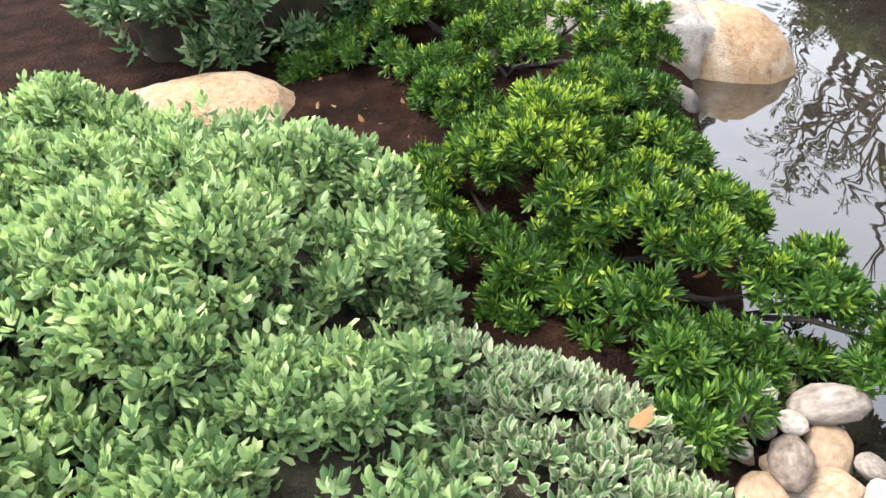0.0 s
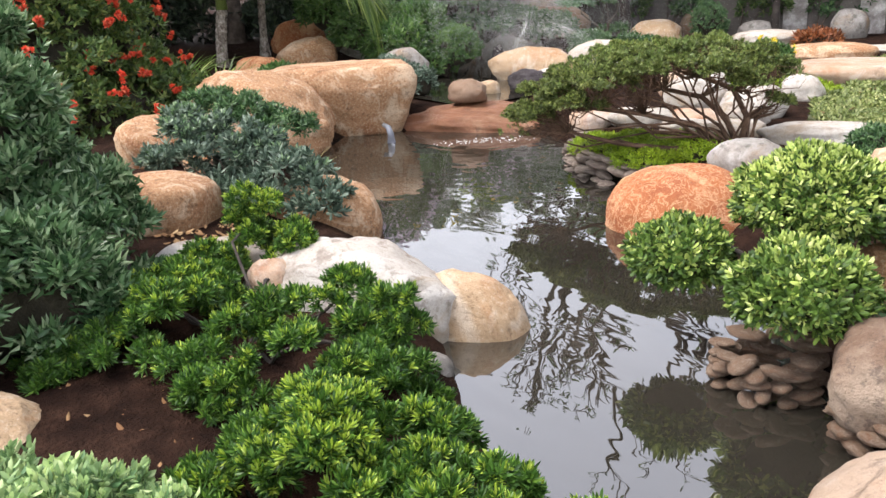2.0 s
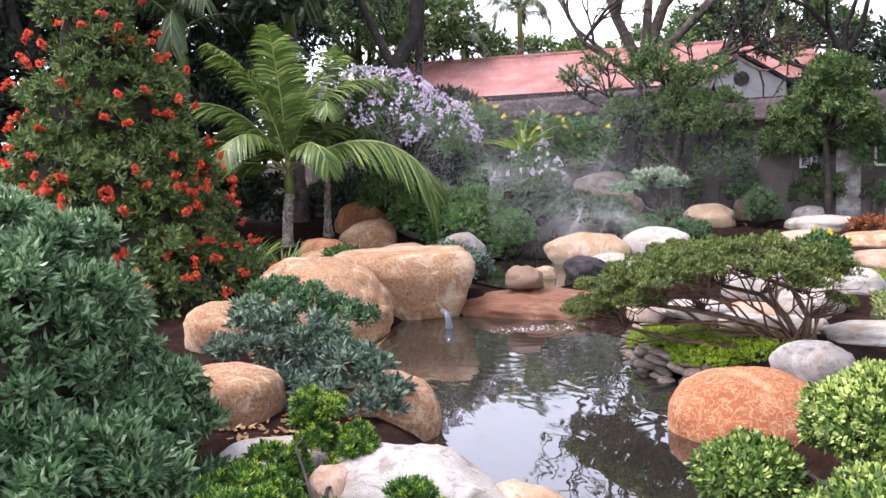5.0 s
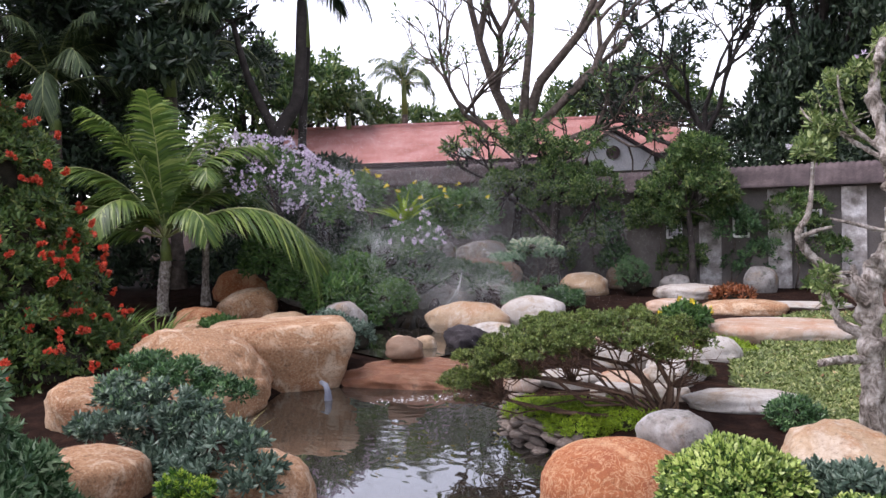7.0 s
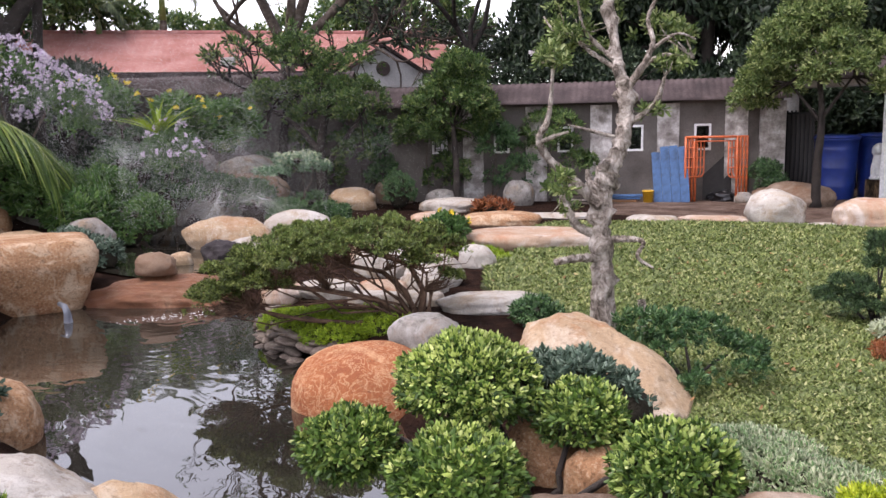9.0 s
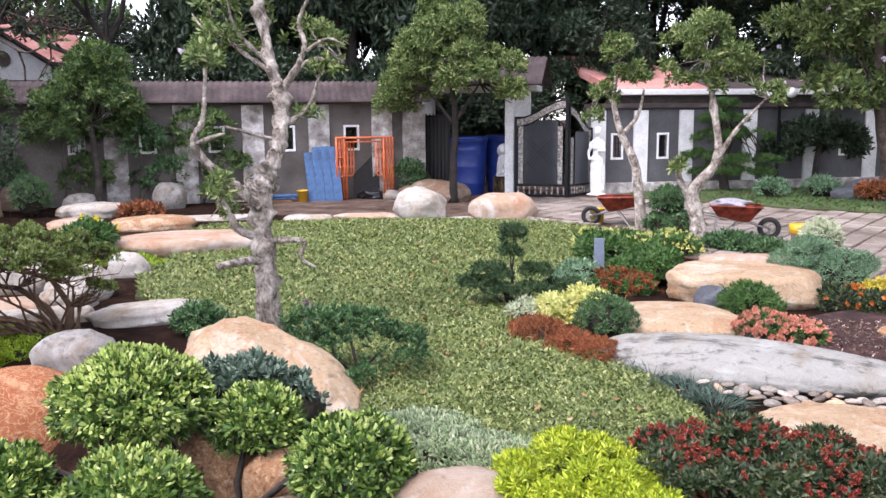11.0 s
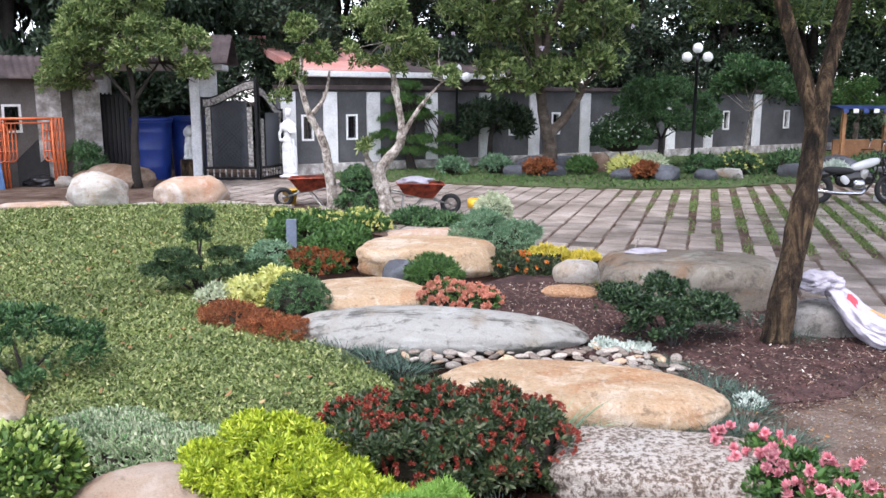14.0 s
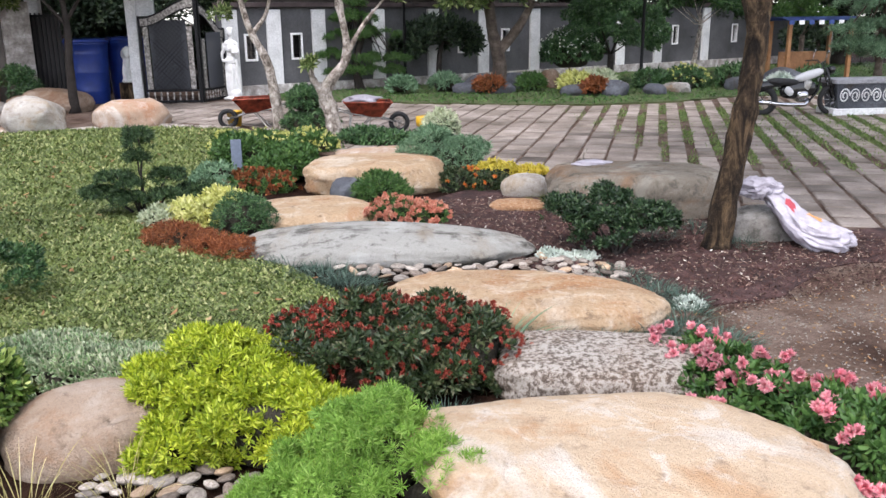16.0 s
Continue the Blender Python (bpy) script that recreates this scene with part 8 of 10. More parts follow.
shrub("croton_plant", "low croton with rusty leaves near the wall", [(-12.6, 14.0, 0.15, 0.5, 0.4, 0.22)], ORANGE_LEAF, 150, 7, 0.1, 0.04, 82)
shrub("moss_plant", "yellow-green moss below the white boulders", [(-9.6, 9.0, 0.0, 0.5, 0.4, 0.14)], GREEN_MOSS, 250, 6, 0.05, 0.02, 83)
tree("twisted_wall_tree", "twisted dark tree spreading along the wall", [(-17.0, 12.6, 0.1), (-17.1, 12.6, 0.9), (-17.3, 12.8, 1.7), (-17.1, 12.9, 2.5)], 0.16, 0.08,
     [([(-17.1, 12.6, 0.9), (-16.6, 12.9, 1.6), (-16.2, 13.2, 2.3)], 0.09, 0.04), ([(-17.2, 12.7, 1.4), (-17.8, 12.4, 2.1), (-18.4, 12.1, 2.5)], 0.09, 0.04), ([(-17.1, 12.9, 2.5), (-17.4, 12.8, 3.4), (-17.9, 12.4, 4.1)], 0.07, 0.03)],
     [(-17.2, 12.8, 2.7, 1.1, 0.9, 0.7), (-18.4, 12.1, 2.6, 0.9, 0.8, 0.7), (-16.2, 13.2, 2.5, 0.8, 0.7, 0.7), (-17.9, 12.4, 3.9, 0.9, 0.8, 0.4), (-16.9, 13.2, 3.6, 0.9, 0.8, 0.4), (-18.9, 11.6, 1.8, 0.8, 0.7, 0.6), (-16.5, 13.2, 1.5, 0.6, 0.5, 0.5)], GREEN_TREE, 2600, 6, 0.1, 0.04, BARK_DARK, 84, True, 0.9, clumps=110, clump_r=0.25)
tree("wall_tree", "leafy tree against the boundary wall", [(-14.9, 15.2, 0.0), (-14.9, 15.2, 1.0), (-15.0, 15.2, 2.0)], 0.1, 0.06, [], [(-15.0, 15.1, 2.6, 1.0, 0.8, 0.9), (-15.6, 14.7, 2.0, 0.7, 0.6, 0.7), (-14.4, 15.4, 2.1, 0.7, 0.6, 0.7), (-14.8, 15.3, 3.4, 0.6, 0.6, 0.5)], GREEN_TREE, 2600, 6, 0.11, 0.045, BARK_DARK, 85, True, 0.8, clumps=80, clump_r=0.26)

# ---- tall trees beyond the walls ----
def backdrop_tree(name, label, h, crown, seed, mat, shoots, L):
    rng = np.random.default_rng(seed)
    lobes = []
    for k in range(13):
        a, r = rng.uniform(0, 6.28), crown * rng.uniform(0.1, 0.85)
        zz = h * rng.uniform(0.3, 0.95)
        s = crown * rng.uniform(0.42, 0.62)
        lobes.append((r * math.cos(a), r * math.sin(a), zz, s, s, s * 0.75))
    limbs = [([(0, 0, h * 0.3), (l[0] * 0.5, l[1] * 0.5, l[2] * 0.7), (l[0], l[1], l[2])], 0.13, 0.04) for l in lobes[:7]]
    return tree(name, label, [(0, 0, 0), (0.1, 0.05, h * 0.2), (-0.1, 0.1, h * 0.4), (0.1, 0, h * 0.75)], 0.3, 0.09, limbs, lobes, mat, shoots, 4, L, L * 0.45, BARK_DARK, seed, True, 0.6, twig_r=0.05, group="trees beyond the wall")


protos = [backdrop_tree("tall_tree", "tall dark shaded tree beyond the wall", 10.5, 3.3, 400, GREEN_TREE_SHADE, 5600, 0.19), backdrop_tree("tall_tree", "tall dark shaded tree beyond the wall", 12.0, 3.6, 401, GREEN_TREE_SHADE, 5800, 0.2)]
spots = []
# The last five are added behind the others to block sky light.
for az, d in ((88, 24), (82, 27), (94, 22), (101, 24), (36, 29), (31, 33), (28, 28), (26, 32), (21, 27.5), (17, 33), (12, 29), (8, 34), (3, 31), (-2, 35), (-7, 34), (-12, 37), (-17, 37), (-22, 39), (-27, 37), (-33, 36), (41, 33), (0, 40), (-10, 42), (-20, 43), (33, 35), (29, 38), (23, 33), (18, 38), (13, 35)):
    spots.append((-d * math.sin(math.radians(az)), d * math.cos(math.radians(az))))
for k, (x, y) in enumerate(spots):
    m = Matrix.Translation((x, y, 0)) @ Matrix.Rotation(1.7 * k, 4, "Z") @ Matrix.Diagonal((1, 1, (1.6 if 4 <= k <= 8 or k > 23 else 0.58 if k == 20 else 0.92) + 0.06 * (k % 4), 1))
    if k < 2:
        protos[k].matrix_world = m
    else:
        copy_thing(protos[k % 2], m)
green = backdrop_tree("distant_tree", "distant mid-green tree behind the house", 7.6, 2.6, 402, GREEN_TREE, 2200, 0.24)
green.matrix_world = Matrix.Translation((-36.5, 13.6, 0)) @ Matrix.Diagonal((1.1, 1.1, 1.3, 1))
for k, (az, d, s) in enumerate(((74, 36, 1.0), (62, 44, 0.8), (52, 42, 0.85), (47, 40, 0.95), (57, 46, 0.75))):
    copy_thing(green, Matrix.Translation((-d * math.sin(math.radians(az)), d * math.cos(math.radians(az)), 0)) @ Matrix.Rotation(k * 2.0, 4, "Z") @ Matrix.Diagonal((1, 1, s, 1)))
hedge = backdrop_tree("hedge_tree", "dense dark hedge tree beyond the wall", 4.2, 2.2, 405, GREEN_TREE_SHADE, 2400, 0.18)
hedge.matrix_world = Matrix.Translation((-10.5, 24.0, -0.8))
for k, (x, y) in enumerate(((-13.5, 22.0), (-16.5, 20.5), (-7.5, 26.0), (-5.0, 27.5), (-1.5, 28.5), (2.0, 30.5), (5.5, 32.5), (9.0, 34.0), (12.5, 35.5), (16.5, 33.0), (18.5, 28.0), (-22.0, 2.0), (-22.5, -2.0), (-22.0, 6.0), (-23.5, 9.0), (-20.5, -5.0), (-16.0, -5.0))):
    copy_thing(hedge, Matrix.Translation((x, y, -0.8)) @ Matrix.Rotation(k * 2.1, 4, "Z"))
for k, (x, y) in enumerate(((-11.8, 25.2), (-14.2, 24.0), (-16.6, 22.6), (-9.0, 27.0))):
    copy_thing(hedge, Matrix.Translation((x, y, -0.8)) @ Matrix.Rotation(k * 1.3 + 0.5, 4, "Z") @ Matrix.Diagonal((1, 1, 1.75, 1)))
# ivy and creepers on the north wall
for k, s in enumerate((-9.0, -7.0, -5.2, -3.5, -1.8, 0.0, 1.7, 3.2)):
    cx, cy = -16.2 + s * math.cos(N_ANGLE), 15.5 + s * math.sin(N_ANGLE)
    nx, ny = math.sin(N_ANGLE), -math.cos(N_ANGLE)
    shrub("wall_creeper", "dark green creeper clinging to the boundary wall", [(cx + nx * 0.25, cy + ny * 0.25, 1.2 + 0.3 * (k % 3), 0.95, 0.45, 0.9), (cx + nx * 0.3 + 0.5, cy + ny * 0.3 + 0.3, 0.7, 0.7, 0.4, 0.6)], GREEN_TREE if k % 2 else GREEN_DARK, 520, 6, 0.115, 0.045, 700 + k,
          category="creeper", base=(cx + nx * 0.3, cy + ny * 0.3, 0.0), simple=True, clumps=26, clump_r=0.28, twigs=0.0, group="creepers on the wall")
# almost bare tree against the sky, and the black leaning trunk
B = (-22.6, 15.6)
def forked(starts, depth, rng, bend=0.42, shrink=0.74, rise=0.12, kids=(2, 4)):
    """Branches that fork again and again: starts are (point, direction, length, radius). Returns runs and tips."""
    runs, tips, todo = [], [], [(np.array(p, float), unit(np.array(d, float)), l, r, depth) for p, d, l, r in starts]
    while todo:
        p, d, l, r, k = todo.pop()
        e = unit(d + rng.normal(0, 0.16, 3))
        m, q = p + d * l * 0.5, p + d * l * 0.5 + e * l * 0.5
        runs.append((p, m, r, r * 0.85))
        runs.append((m, q, r * 0.85, r * 0.68))
        if k == 0:
            tips.append((q, e))
            continue
        for j in range(rng.integers(*kids)):
            base, dd = (q, e) if j < 2 else (m, d)
            todo.append((base, unit(dd + rng.normal(0, bend, 3) + np.array([0, 0, rise])), l * shrink * rng.uniform(0.75, 1.15), r * 0.66, k - 1))
    return runs, tips


def branch_mesh(runs, base, bark, sides=5):
    p, q = np.array([x[0] for x in runs]) - base, np.array([x[1] for x in runs]) - base
    r, s = np.array([x[2] for x in runs]), np.array([x[3] for x in runs])
    d = unit(q - p)
    a = unit(np.cross(d, np.array([0.31, 0.17, 0.93])))
    b = np.cross(d, a)
    th = np.arange(sides) * 2 * np.pi / sides
    ring = a[:, None] * np.cos(th)[None, :, None] + b[:, None] * np.sin(th)[None, :, None]
    v = np.concatenate([p[:, None] + ring * r[:, None, None], q[:, None] + ring * s[:, None, None]], 1)
    k = np.arange(sides)
    f = np.stack([k, (k + 1) % sides, (k + 1) % sides + sides, k + sides], 1).ravel()
    return mesh_fast("branch_work", v.reshape(-1, 3), (np.arange(len(p))[:, None] * 2 * sides + f).ravel(), 4, bark, True)


def forked_tree(name, label, trunk, r0, r1, starts, depth, leaf_mat, per_tip, L, W, bark, seed, keep=1.0, bend=0.42, shrink=0.74, rise=0.12):
    """A tree whose crown is drawn by its forking branches, with sparse leaves at their tips."""
    rng = np.random.default_rng(seed)
    base = np.array(trunk[0], float)
    t = thing(name, Matrix.Translation(trunk[0]), label, "tree")
    pts = [q - Vector(trunk[0]) for q in bent(trunk)]
    part("trunk", tube(bmesh.new(), pts, [r0 + (r1 - r0) * k / (len(pts) - 1) for k in range(len(pts))], 12), bark, t, smooth=True)
    for st in starts:
        runs, tips = forked([st], depth, rng, bend, shrink, rise)
        part("branch", branch_mesh(runs, base, bark), None, t)
        tips = [x for x in tips if rng.uniform() < keep]
        if tips:
            P, D = np.array([x[0] for x in tips]) - base, np.array([x[1] for x in tips])
            part("foliage", foliage("foliage", sprigs(P, D, per_tip, L, W, rng, 20, 110, 1.2, 0.2, True, 0.4), leaf_mat), None, t)
    return t


forked_tree("bare_tree", "large thinly leaved tree against the sky", [(B[0], B[1], 0), (B[0], B[1], 2.5), (B[0] - 0.1, B[1], 4.6)], 0.3, 0.22,
            [((B[0] - 0.1, B[1], 4.4), (-0.35, -0.3, 1), 3.6, 0.2), ((B[0], B[1], 4.5), (0.15, 0.35, 1), 3.8, 0.2), ((B[0], B[1], 4.3), (0.35, 0.65, 0.7), 3.3, 0.17), ((B[0], B[1], 4.1), (-0.4, -0.7, 0.5), 2.2, 0.12), ((B[0], B[1], 4.4), (0.2, 0.0, 1), 3.5, 0.17), ((B[0], B[1], 4.0), (0.6, 0.9, 0.25), 2.6, 0.12)],
            5, GREEN_TREE, 6, 0.17, 0.07, BARK, 403, 0.45, 0.38)
forked_tree("bent_wall_tree", "crooked dark tree with sparse leaves above the wall", [(-18.9, 12.6, 0.0), (-18.9, 12.7, 1.5), (-18.7, 12.8, 2.6)], 0.14, 0.1,
            [((-18.7, 12.8, 2.6), (-0.3, -0.8, 0.5), 1.0, 0.07), ((-18.7, 12.8, 2.6), (0.4, 0.5, 0.7), 1.0, 0.07), ((-18.8, 12.7, 2.2), (0.3, 0.9, 0.3), 0.9, 0.06), ((-18.7, 12.8, 2.5), (0, 0, 1), 0.9, 0.06)],
            4, GREEN_TREE, 7, 0.14, 0.055, BARK_DARK, 431, 0.9)
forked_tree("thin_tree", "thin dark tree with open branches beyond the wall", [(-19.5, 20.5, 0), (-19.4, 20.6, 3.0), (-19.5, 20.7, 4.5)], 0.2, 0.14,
            [((-19.5, 20.7, 4.4), (-0.3, -0.5, 1), 1.9, 0.11), ((-19.5, 20.7, 4.4), (0.3, 0.5, 1), 1.9, 0.11), ((-19.5, 20.6, 3.6), (-0.7, -0.8, 0.6), 1.5, 0.08), ((-19.5, 20.7, 4.2), (0, 0, 1), 2.0, 0.1)], 5, GREEN_TREE_SHADE, 6, 0.22, 0.09, BARK_DARK, 432, 0.9)
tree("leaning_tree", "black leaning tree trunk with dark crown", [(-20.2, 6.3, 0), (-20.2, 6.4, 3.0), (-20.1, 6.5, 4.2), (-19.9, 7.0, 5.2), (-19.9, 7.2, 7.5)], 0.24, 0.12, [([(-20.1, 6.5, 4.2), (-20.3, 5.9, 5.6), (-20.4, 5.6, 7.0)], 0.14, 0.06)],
     [(-20.2, 5.2, 7.4, 1.6, 1.4, 1.2), (-20.4, 4.0, 5.6, 1.6, 1.4, 1.3), (-20.6, 2.4, 6.5, 1.7, 1.5, 1.5), (-20.0, 6.6, 8.6, 1.4, 1.3, 0.9)], GREEN_TREE_SHADE, 1400, 5, 0.3, 0.11, BARK_DARK, 404, True, 0.6)

# ---- loose things ----
ORANGE_PAINT = plain("orange_enamel", (0.55, 0.12, 0.035), 0.5, 0.0, 0.25, 12.0)
BLUE_PAINT = plain("blue_painted_wood", (0.05, 0.12, 0.26), 0.7, 0.0, 0.3, 6.0, 0.5)
BLUE_PLASTIC = plain("blue_plastic", (0.012, 0.035, 0.2), 0.4, 0.0, 0.12, 4.0)
STATUE_WHITE = plain("white_cast_stone", (0.72, 0.72, 0.71), 0.7, 0.0, 0.06, 14.0, 0.3)
RED_TRAY = plain("rusty_red_steel", (0.34, 0.07, 0.035), 0.65, 0.2, 0.4, 9.0, 0.4)
RUBBER = plain("black_rubber", (0.015, 0.015, 0.016), 0.8, 0.0, 0.2)
STEEL = plain("worn_steel", (0.35, 0.34, 0.32), 0.4, 0.8, 0.2)
CHROME = plain("chrome", (0.42, 0.42, 0.44), 0.15, 1.0, 0.05)
YELLOW_PLASTIC = plain("yellow_plastic", (0.62, 0.36, 0.02), 0.45, 0.0, 0.12)
GREY_PLASTIC = plain("pale_grey_plastic", (0.5, 0.5, 0.48), 0.5)
SLATE_PAINT = plain("slate_blue_paint", (0.15, 0.18, 0.24), 0.6)
CARVED = surface("carved_grey_stone", (0.2, 0.2, 0.21), (0.32, 0.32, 0.34), (0.42, 0.42, 0.44), 4.0, 30.0, 0.8, 0.8, 0.01)
WOOD = surface("orange_brown_timber", (0.2, 0.09, 0.035), (0.30, 0.14, 0.055), (0.38, 0.2, 0.09), 3.0, 30.0, 0.6, 0.4, 0.006)
SACKING = plain("white_woven_plastic", (0.42, 0.39, 0.44), 0.55, 0.0, 0.16, 14.0, 0.8)
GLOBE = plain("white_glass_globe", (0.8, 0.8, 0.8), 0.25, 0.0, 0.03)
CANVAS_BLUE = plain("blue_canvas", (0.03, 0.06, 0.2), 0.7, 0.0, 0.15)


def tubes(name, runs, radius, material, parent, label="", sides=8):
    b = bmesh.new()
    for r in runs:
        tube(b, r, radius, sides)
    return part(name, b, material, parent, label, True)


def scaffold_frame(m, label):
    t = thing("scaffold_frame", m, label, "scaffold", "stacked scaffold frames")
    for s in (-0.6, 0.6):
        tubes("post", [[(s, 0, 0), (s, 0, 1.62)]], 0.03, ORANGE_PAINT, t)
    for s in (-0.4, 0.4):
        tubes("inner_post", [[(s, 0, 1.5), (s, 0, 0.74), (s * 1.06, 0, 0.66), (s * 1.2, 0, 0.62), (s * 1.5, 0, 0.62)]], 0.018, ORANGE_PAINT, t)
        for z in (0.86, 1.1, 1.34):
            tubes("rung", [[(s, 0, z), (s * 1.5, 0, z)]], 0.015, ORANGE_PAINT, t)
    tubes("top_rail", [[(-0.6, 0, 1.6), (0.6, 0, 1.6)]], 0.03, ORANGE_PAINT, t)
    tubes("lower_rail", [[(-0.4, 0, 1.5), (0.4, 0, 1.5)]], 0.017, ORANGE_PAINT, t)
    return t


sc = scaffold_frame(frame_at(-10.0, 19.1, math.radians(26)), "orange steel scaffold frame leaning by the wall")
for k in range(1, 4):
    copy_thing(sc, frame_at(-10.0 + 0.05 * k, 19.1 + 0.07 * k, math.radians(26 + 1.2 * (k % 2))) @ Matrix.Rotation(radians(-1.2 * k), 4, "X"))
for k in range(4):
    b = boxed(-0.105, 0.105, -0.015, 0.015, 0, (1.26, 1.4, 1.42, 1.4)[k], bevel=0.006)
    t = part("board", b, BLUE_PAINT)
    t.matrix_world = frame_at(-11.05 + 0.195 * k, 18.47 + 0.095 * k, math.radians(26)) @ Matrix.Rotation(radians(-9), 4, "X") @ Matrix.Rotation(radians(-5), 4, "Y")
    tagged(t, "blue painted board leaning beside the scaffold", "board", "blue boards")
lump_v, lump_f = ico(4)
tp = lump_v * (1 + 0.3 * noise3(lump_v * 2.4, 610) - 0.15 * np.abs(noise3(lump_v * 6.0, 611)))[:, None] * (0.42, 0.24, 0.17)
tp[:, 2] = np.maximum(tp[:, 2] + 0.1, 0.0)
ob = new("tarpaulin", mesh_fast("tarpaulin", tp, np.array(lump_f).ravel(), 3, plain("black_plastic_sheet", (0.012, 0.012, 0.014), 0.35, 0.0, 0.2), True))
ob.matrix_world = frame_at(-9.85, 19.55, math.radians(26))
tagged(ob, "crumpled black plastic sheet under the scaffold frames", "tarpaulin")
# Added near-black panel that paints the shadow seen through the scaffold frames.
ob = part("dark_board", boxed(-0.34, 0.34, -0.02, 0.02, 0.0, 1.3, bevel=0.006), plain("shadow_dark_panel", (0.02, 0.018, 0.017), 0.8, 0.0, 0.3, 7.0, 0.5))
ob.matrix_world = frame_at(-10.1, 19.62, math.radians(28)) @ Matrix.Rotation(radians(-7), 4, "X")
tagged(ob, "dark panel standing in for the shadow behind the scaffold frames", "board")
rock(-9.3, 19.5, -0.03, 0.5, 0.4, 0.3, 20, ROCK_GREY, "grey stone beside the scaffold frames", 171, level=3)
rock(-8.85, 19.75, -0.03, 0.7, 0.5, 0.42, 50, ROCK_BROWN, "brown stone beside the scaffold frames", 172, level=3)
shrub("young_shrub", "small dark green shrub beside the scaffold frames", [(-8.95, 19.85, 0.7, 0.42, 0.36, 0.34), (-8.75, 19.8, 0.4, 0.4, 0.34, 0.3)], GREEN_DARK, 420, 7, 0.085, 0.034, 173, simple=True, twigs=0.0, depth=0.7)
for k in range(3):
    b = boxed(-0.5, 0.5, -0.09, 0.09, 0, 0.05, bevel=0.006)
    t = part("plank", b, BLUE_PAINT if k else WOOD)
    t.matrix_world = frame_at(-12.0 + 0.1 * k, 18.05, math.radians(24 + 5 * k), 0.01 + 0.07 * k)
    tagged(t, "blue-grey plank lying in a stack by the wall", "plank", "stacked planks")


def water_tank(m, r, h, label):
    t = thing("water_tank", m, label, "tank", "blue tanks")
    prof = [(r * 0.82, 0.0), (r * 0.85, 0.03)]
    for z, w in ((0.3, 0.875), (0.33, 0.89), (0.36, 0.88), (0.75, 0.915), (0.78, 0.93), (0.81, 0.92), (1.2, 0.955), (1.23, 0.97), (1.26, 0.96)):
        prof.append((r * w, z * h / 1.6))
    prof += [(r * 0.985, h - 0.16), (r * 1.02, h - 0.15), (r * 1.02, h - 0.11)]
    part("body", lathe(bmesh.new(), prof, 28), BLUE_PLASTIC, t, smooth=True)
    part("lid", lathe(bmesh.new(), [(r * 1.04, h - 0.11), (r * 1.05, h - 0.05), (r * 0.9, h - 0.01), (r * 0.4, h)], 28), BLUE_PLASTIC, t, smooth=True)
    return t


water_tank(frame_at(-8.05, 21.6, 0), 0.6, 1.6, "big ribbed blue plastic water tank")
water_tank(frame_at(-7.25, 22.4, 0), 0.5, 1.62, "ribbed blue plastic water tank behind the first")


def statue_mesh(pieces, name):
    """One plain mesh out of rounded masses."""
    vs, fs, o = [], [], 0
    v0, f0 = ico(3)
    for (x, y, z, rx, ry, rz) in pieces:
        vs.append(v0 * (rx, ry, rz) + (x, y, z))
        fs.append(np.array(f0) + o)
        o += len(v0)
    me = mesh_fast(name, np.concatenate(vs), np.concatenate(fs).ravel(), 3, STATUE_WHITE, True)
    ob = new(name, me)
    md = ob.modifiers.new("remesh", "REMESH")
    md.mode, md.voxel_size, md.use_smooth_shade = "VOXEL", 0.02, True
    return ob


st = statue_mesh([(0.02, 0, 1.68, 0.078, 0.088, 0.11), (0.02, 0.02, 1.76, 0.088, 0.09, 0.06), (0.02, 0, 1.55, 0.045, 0.045, 0.08), (0.01, 0, 1.42, 0.16, 0.095, 0.09), (0.0, -0.02, 1.3, 0.125, 0.1, 0.12), (0.0, 0, 1.14, 0.1, 0.085, 0.13), (-0.02, 0, 0.98, 0.135, 0.11, 0.14), (-0.03, 0, 0.8, 0.14, 0.115, 0.2), (-0.02, 0, 0.56, 0.13, 0.11, 0.24),
                  (0.0, 0, 0.32, 0.14, 0.12, 0.22), (0.04, 0, 0.16, 0.19, 0.15, 0.14), (0, 0, 0.05, 0.26, 0.21, 0.06), (-0.17, 0, 1.3, 0.042, 0.05, 0.14), (-0.21, -0.03, 1.12, 0.036, 0.042, 0.13), (-0.15, -0.09, 1.0, 0.07, 0.04, 0.045), (0.17, 0, 1.32, 0.042, 0.05, 0.13), (0.2, -0.06, 1.2, 0.04, 0.05, 0.09), (0.12, -0.12, 1.2, 0.09, 0.04, 0.04),
                  (0.15, -0.05, 0.72, 0.035, 0.06, 0.34), (0.2, 0.0, 0.5, 0.035, 0.08, 0.34), (-0.12, -0.06, 0.5, 0.035, 0.05, 0.38), (0.03, -0.1, 0.55, 0.03, 0.03, 0.34), (0.08, -0.08, 1.27, 0.06, 0.06, 0.1)], "statue")
st.matrix_world = frame_at(-4.5, 21.9, 0)
tagged(st, "white robed garden statue on a low base by the gate", "statue")
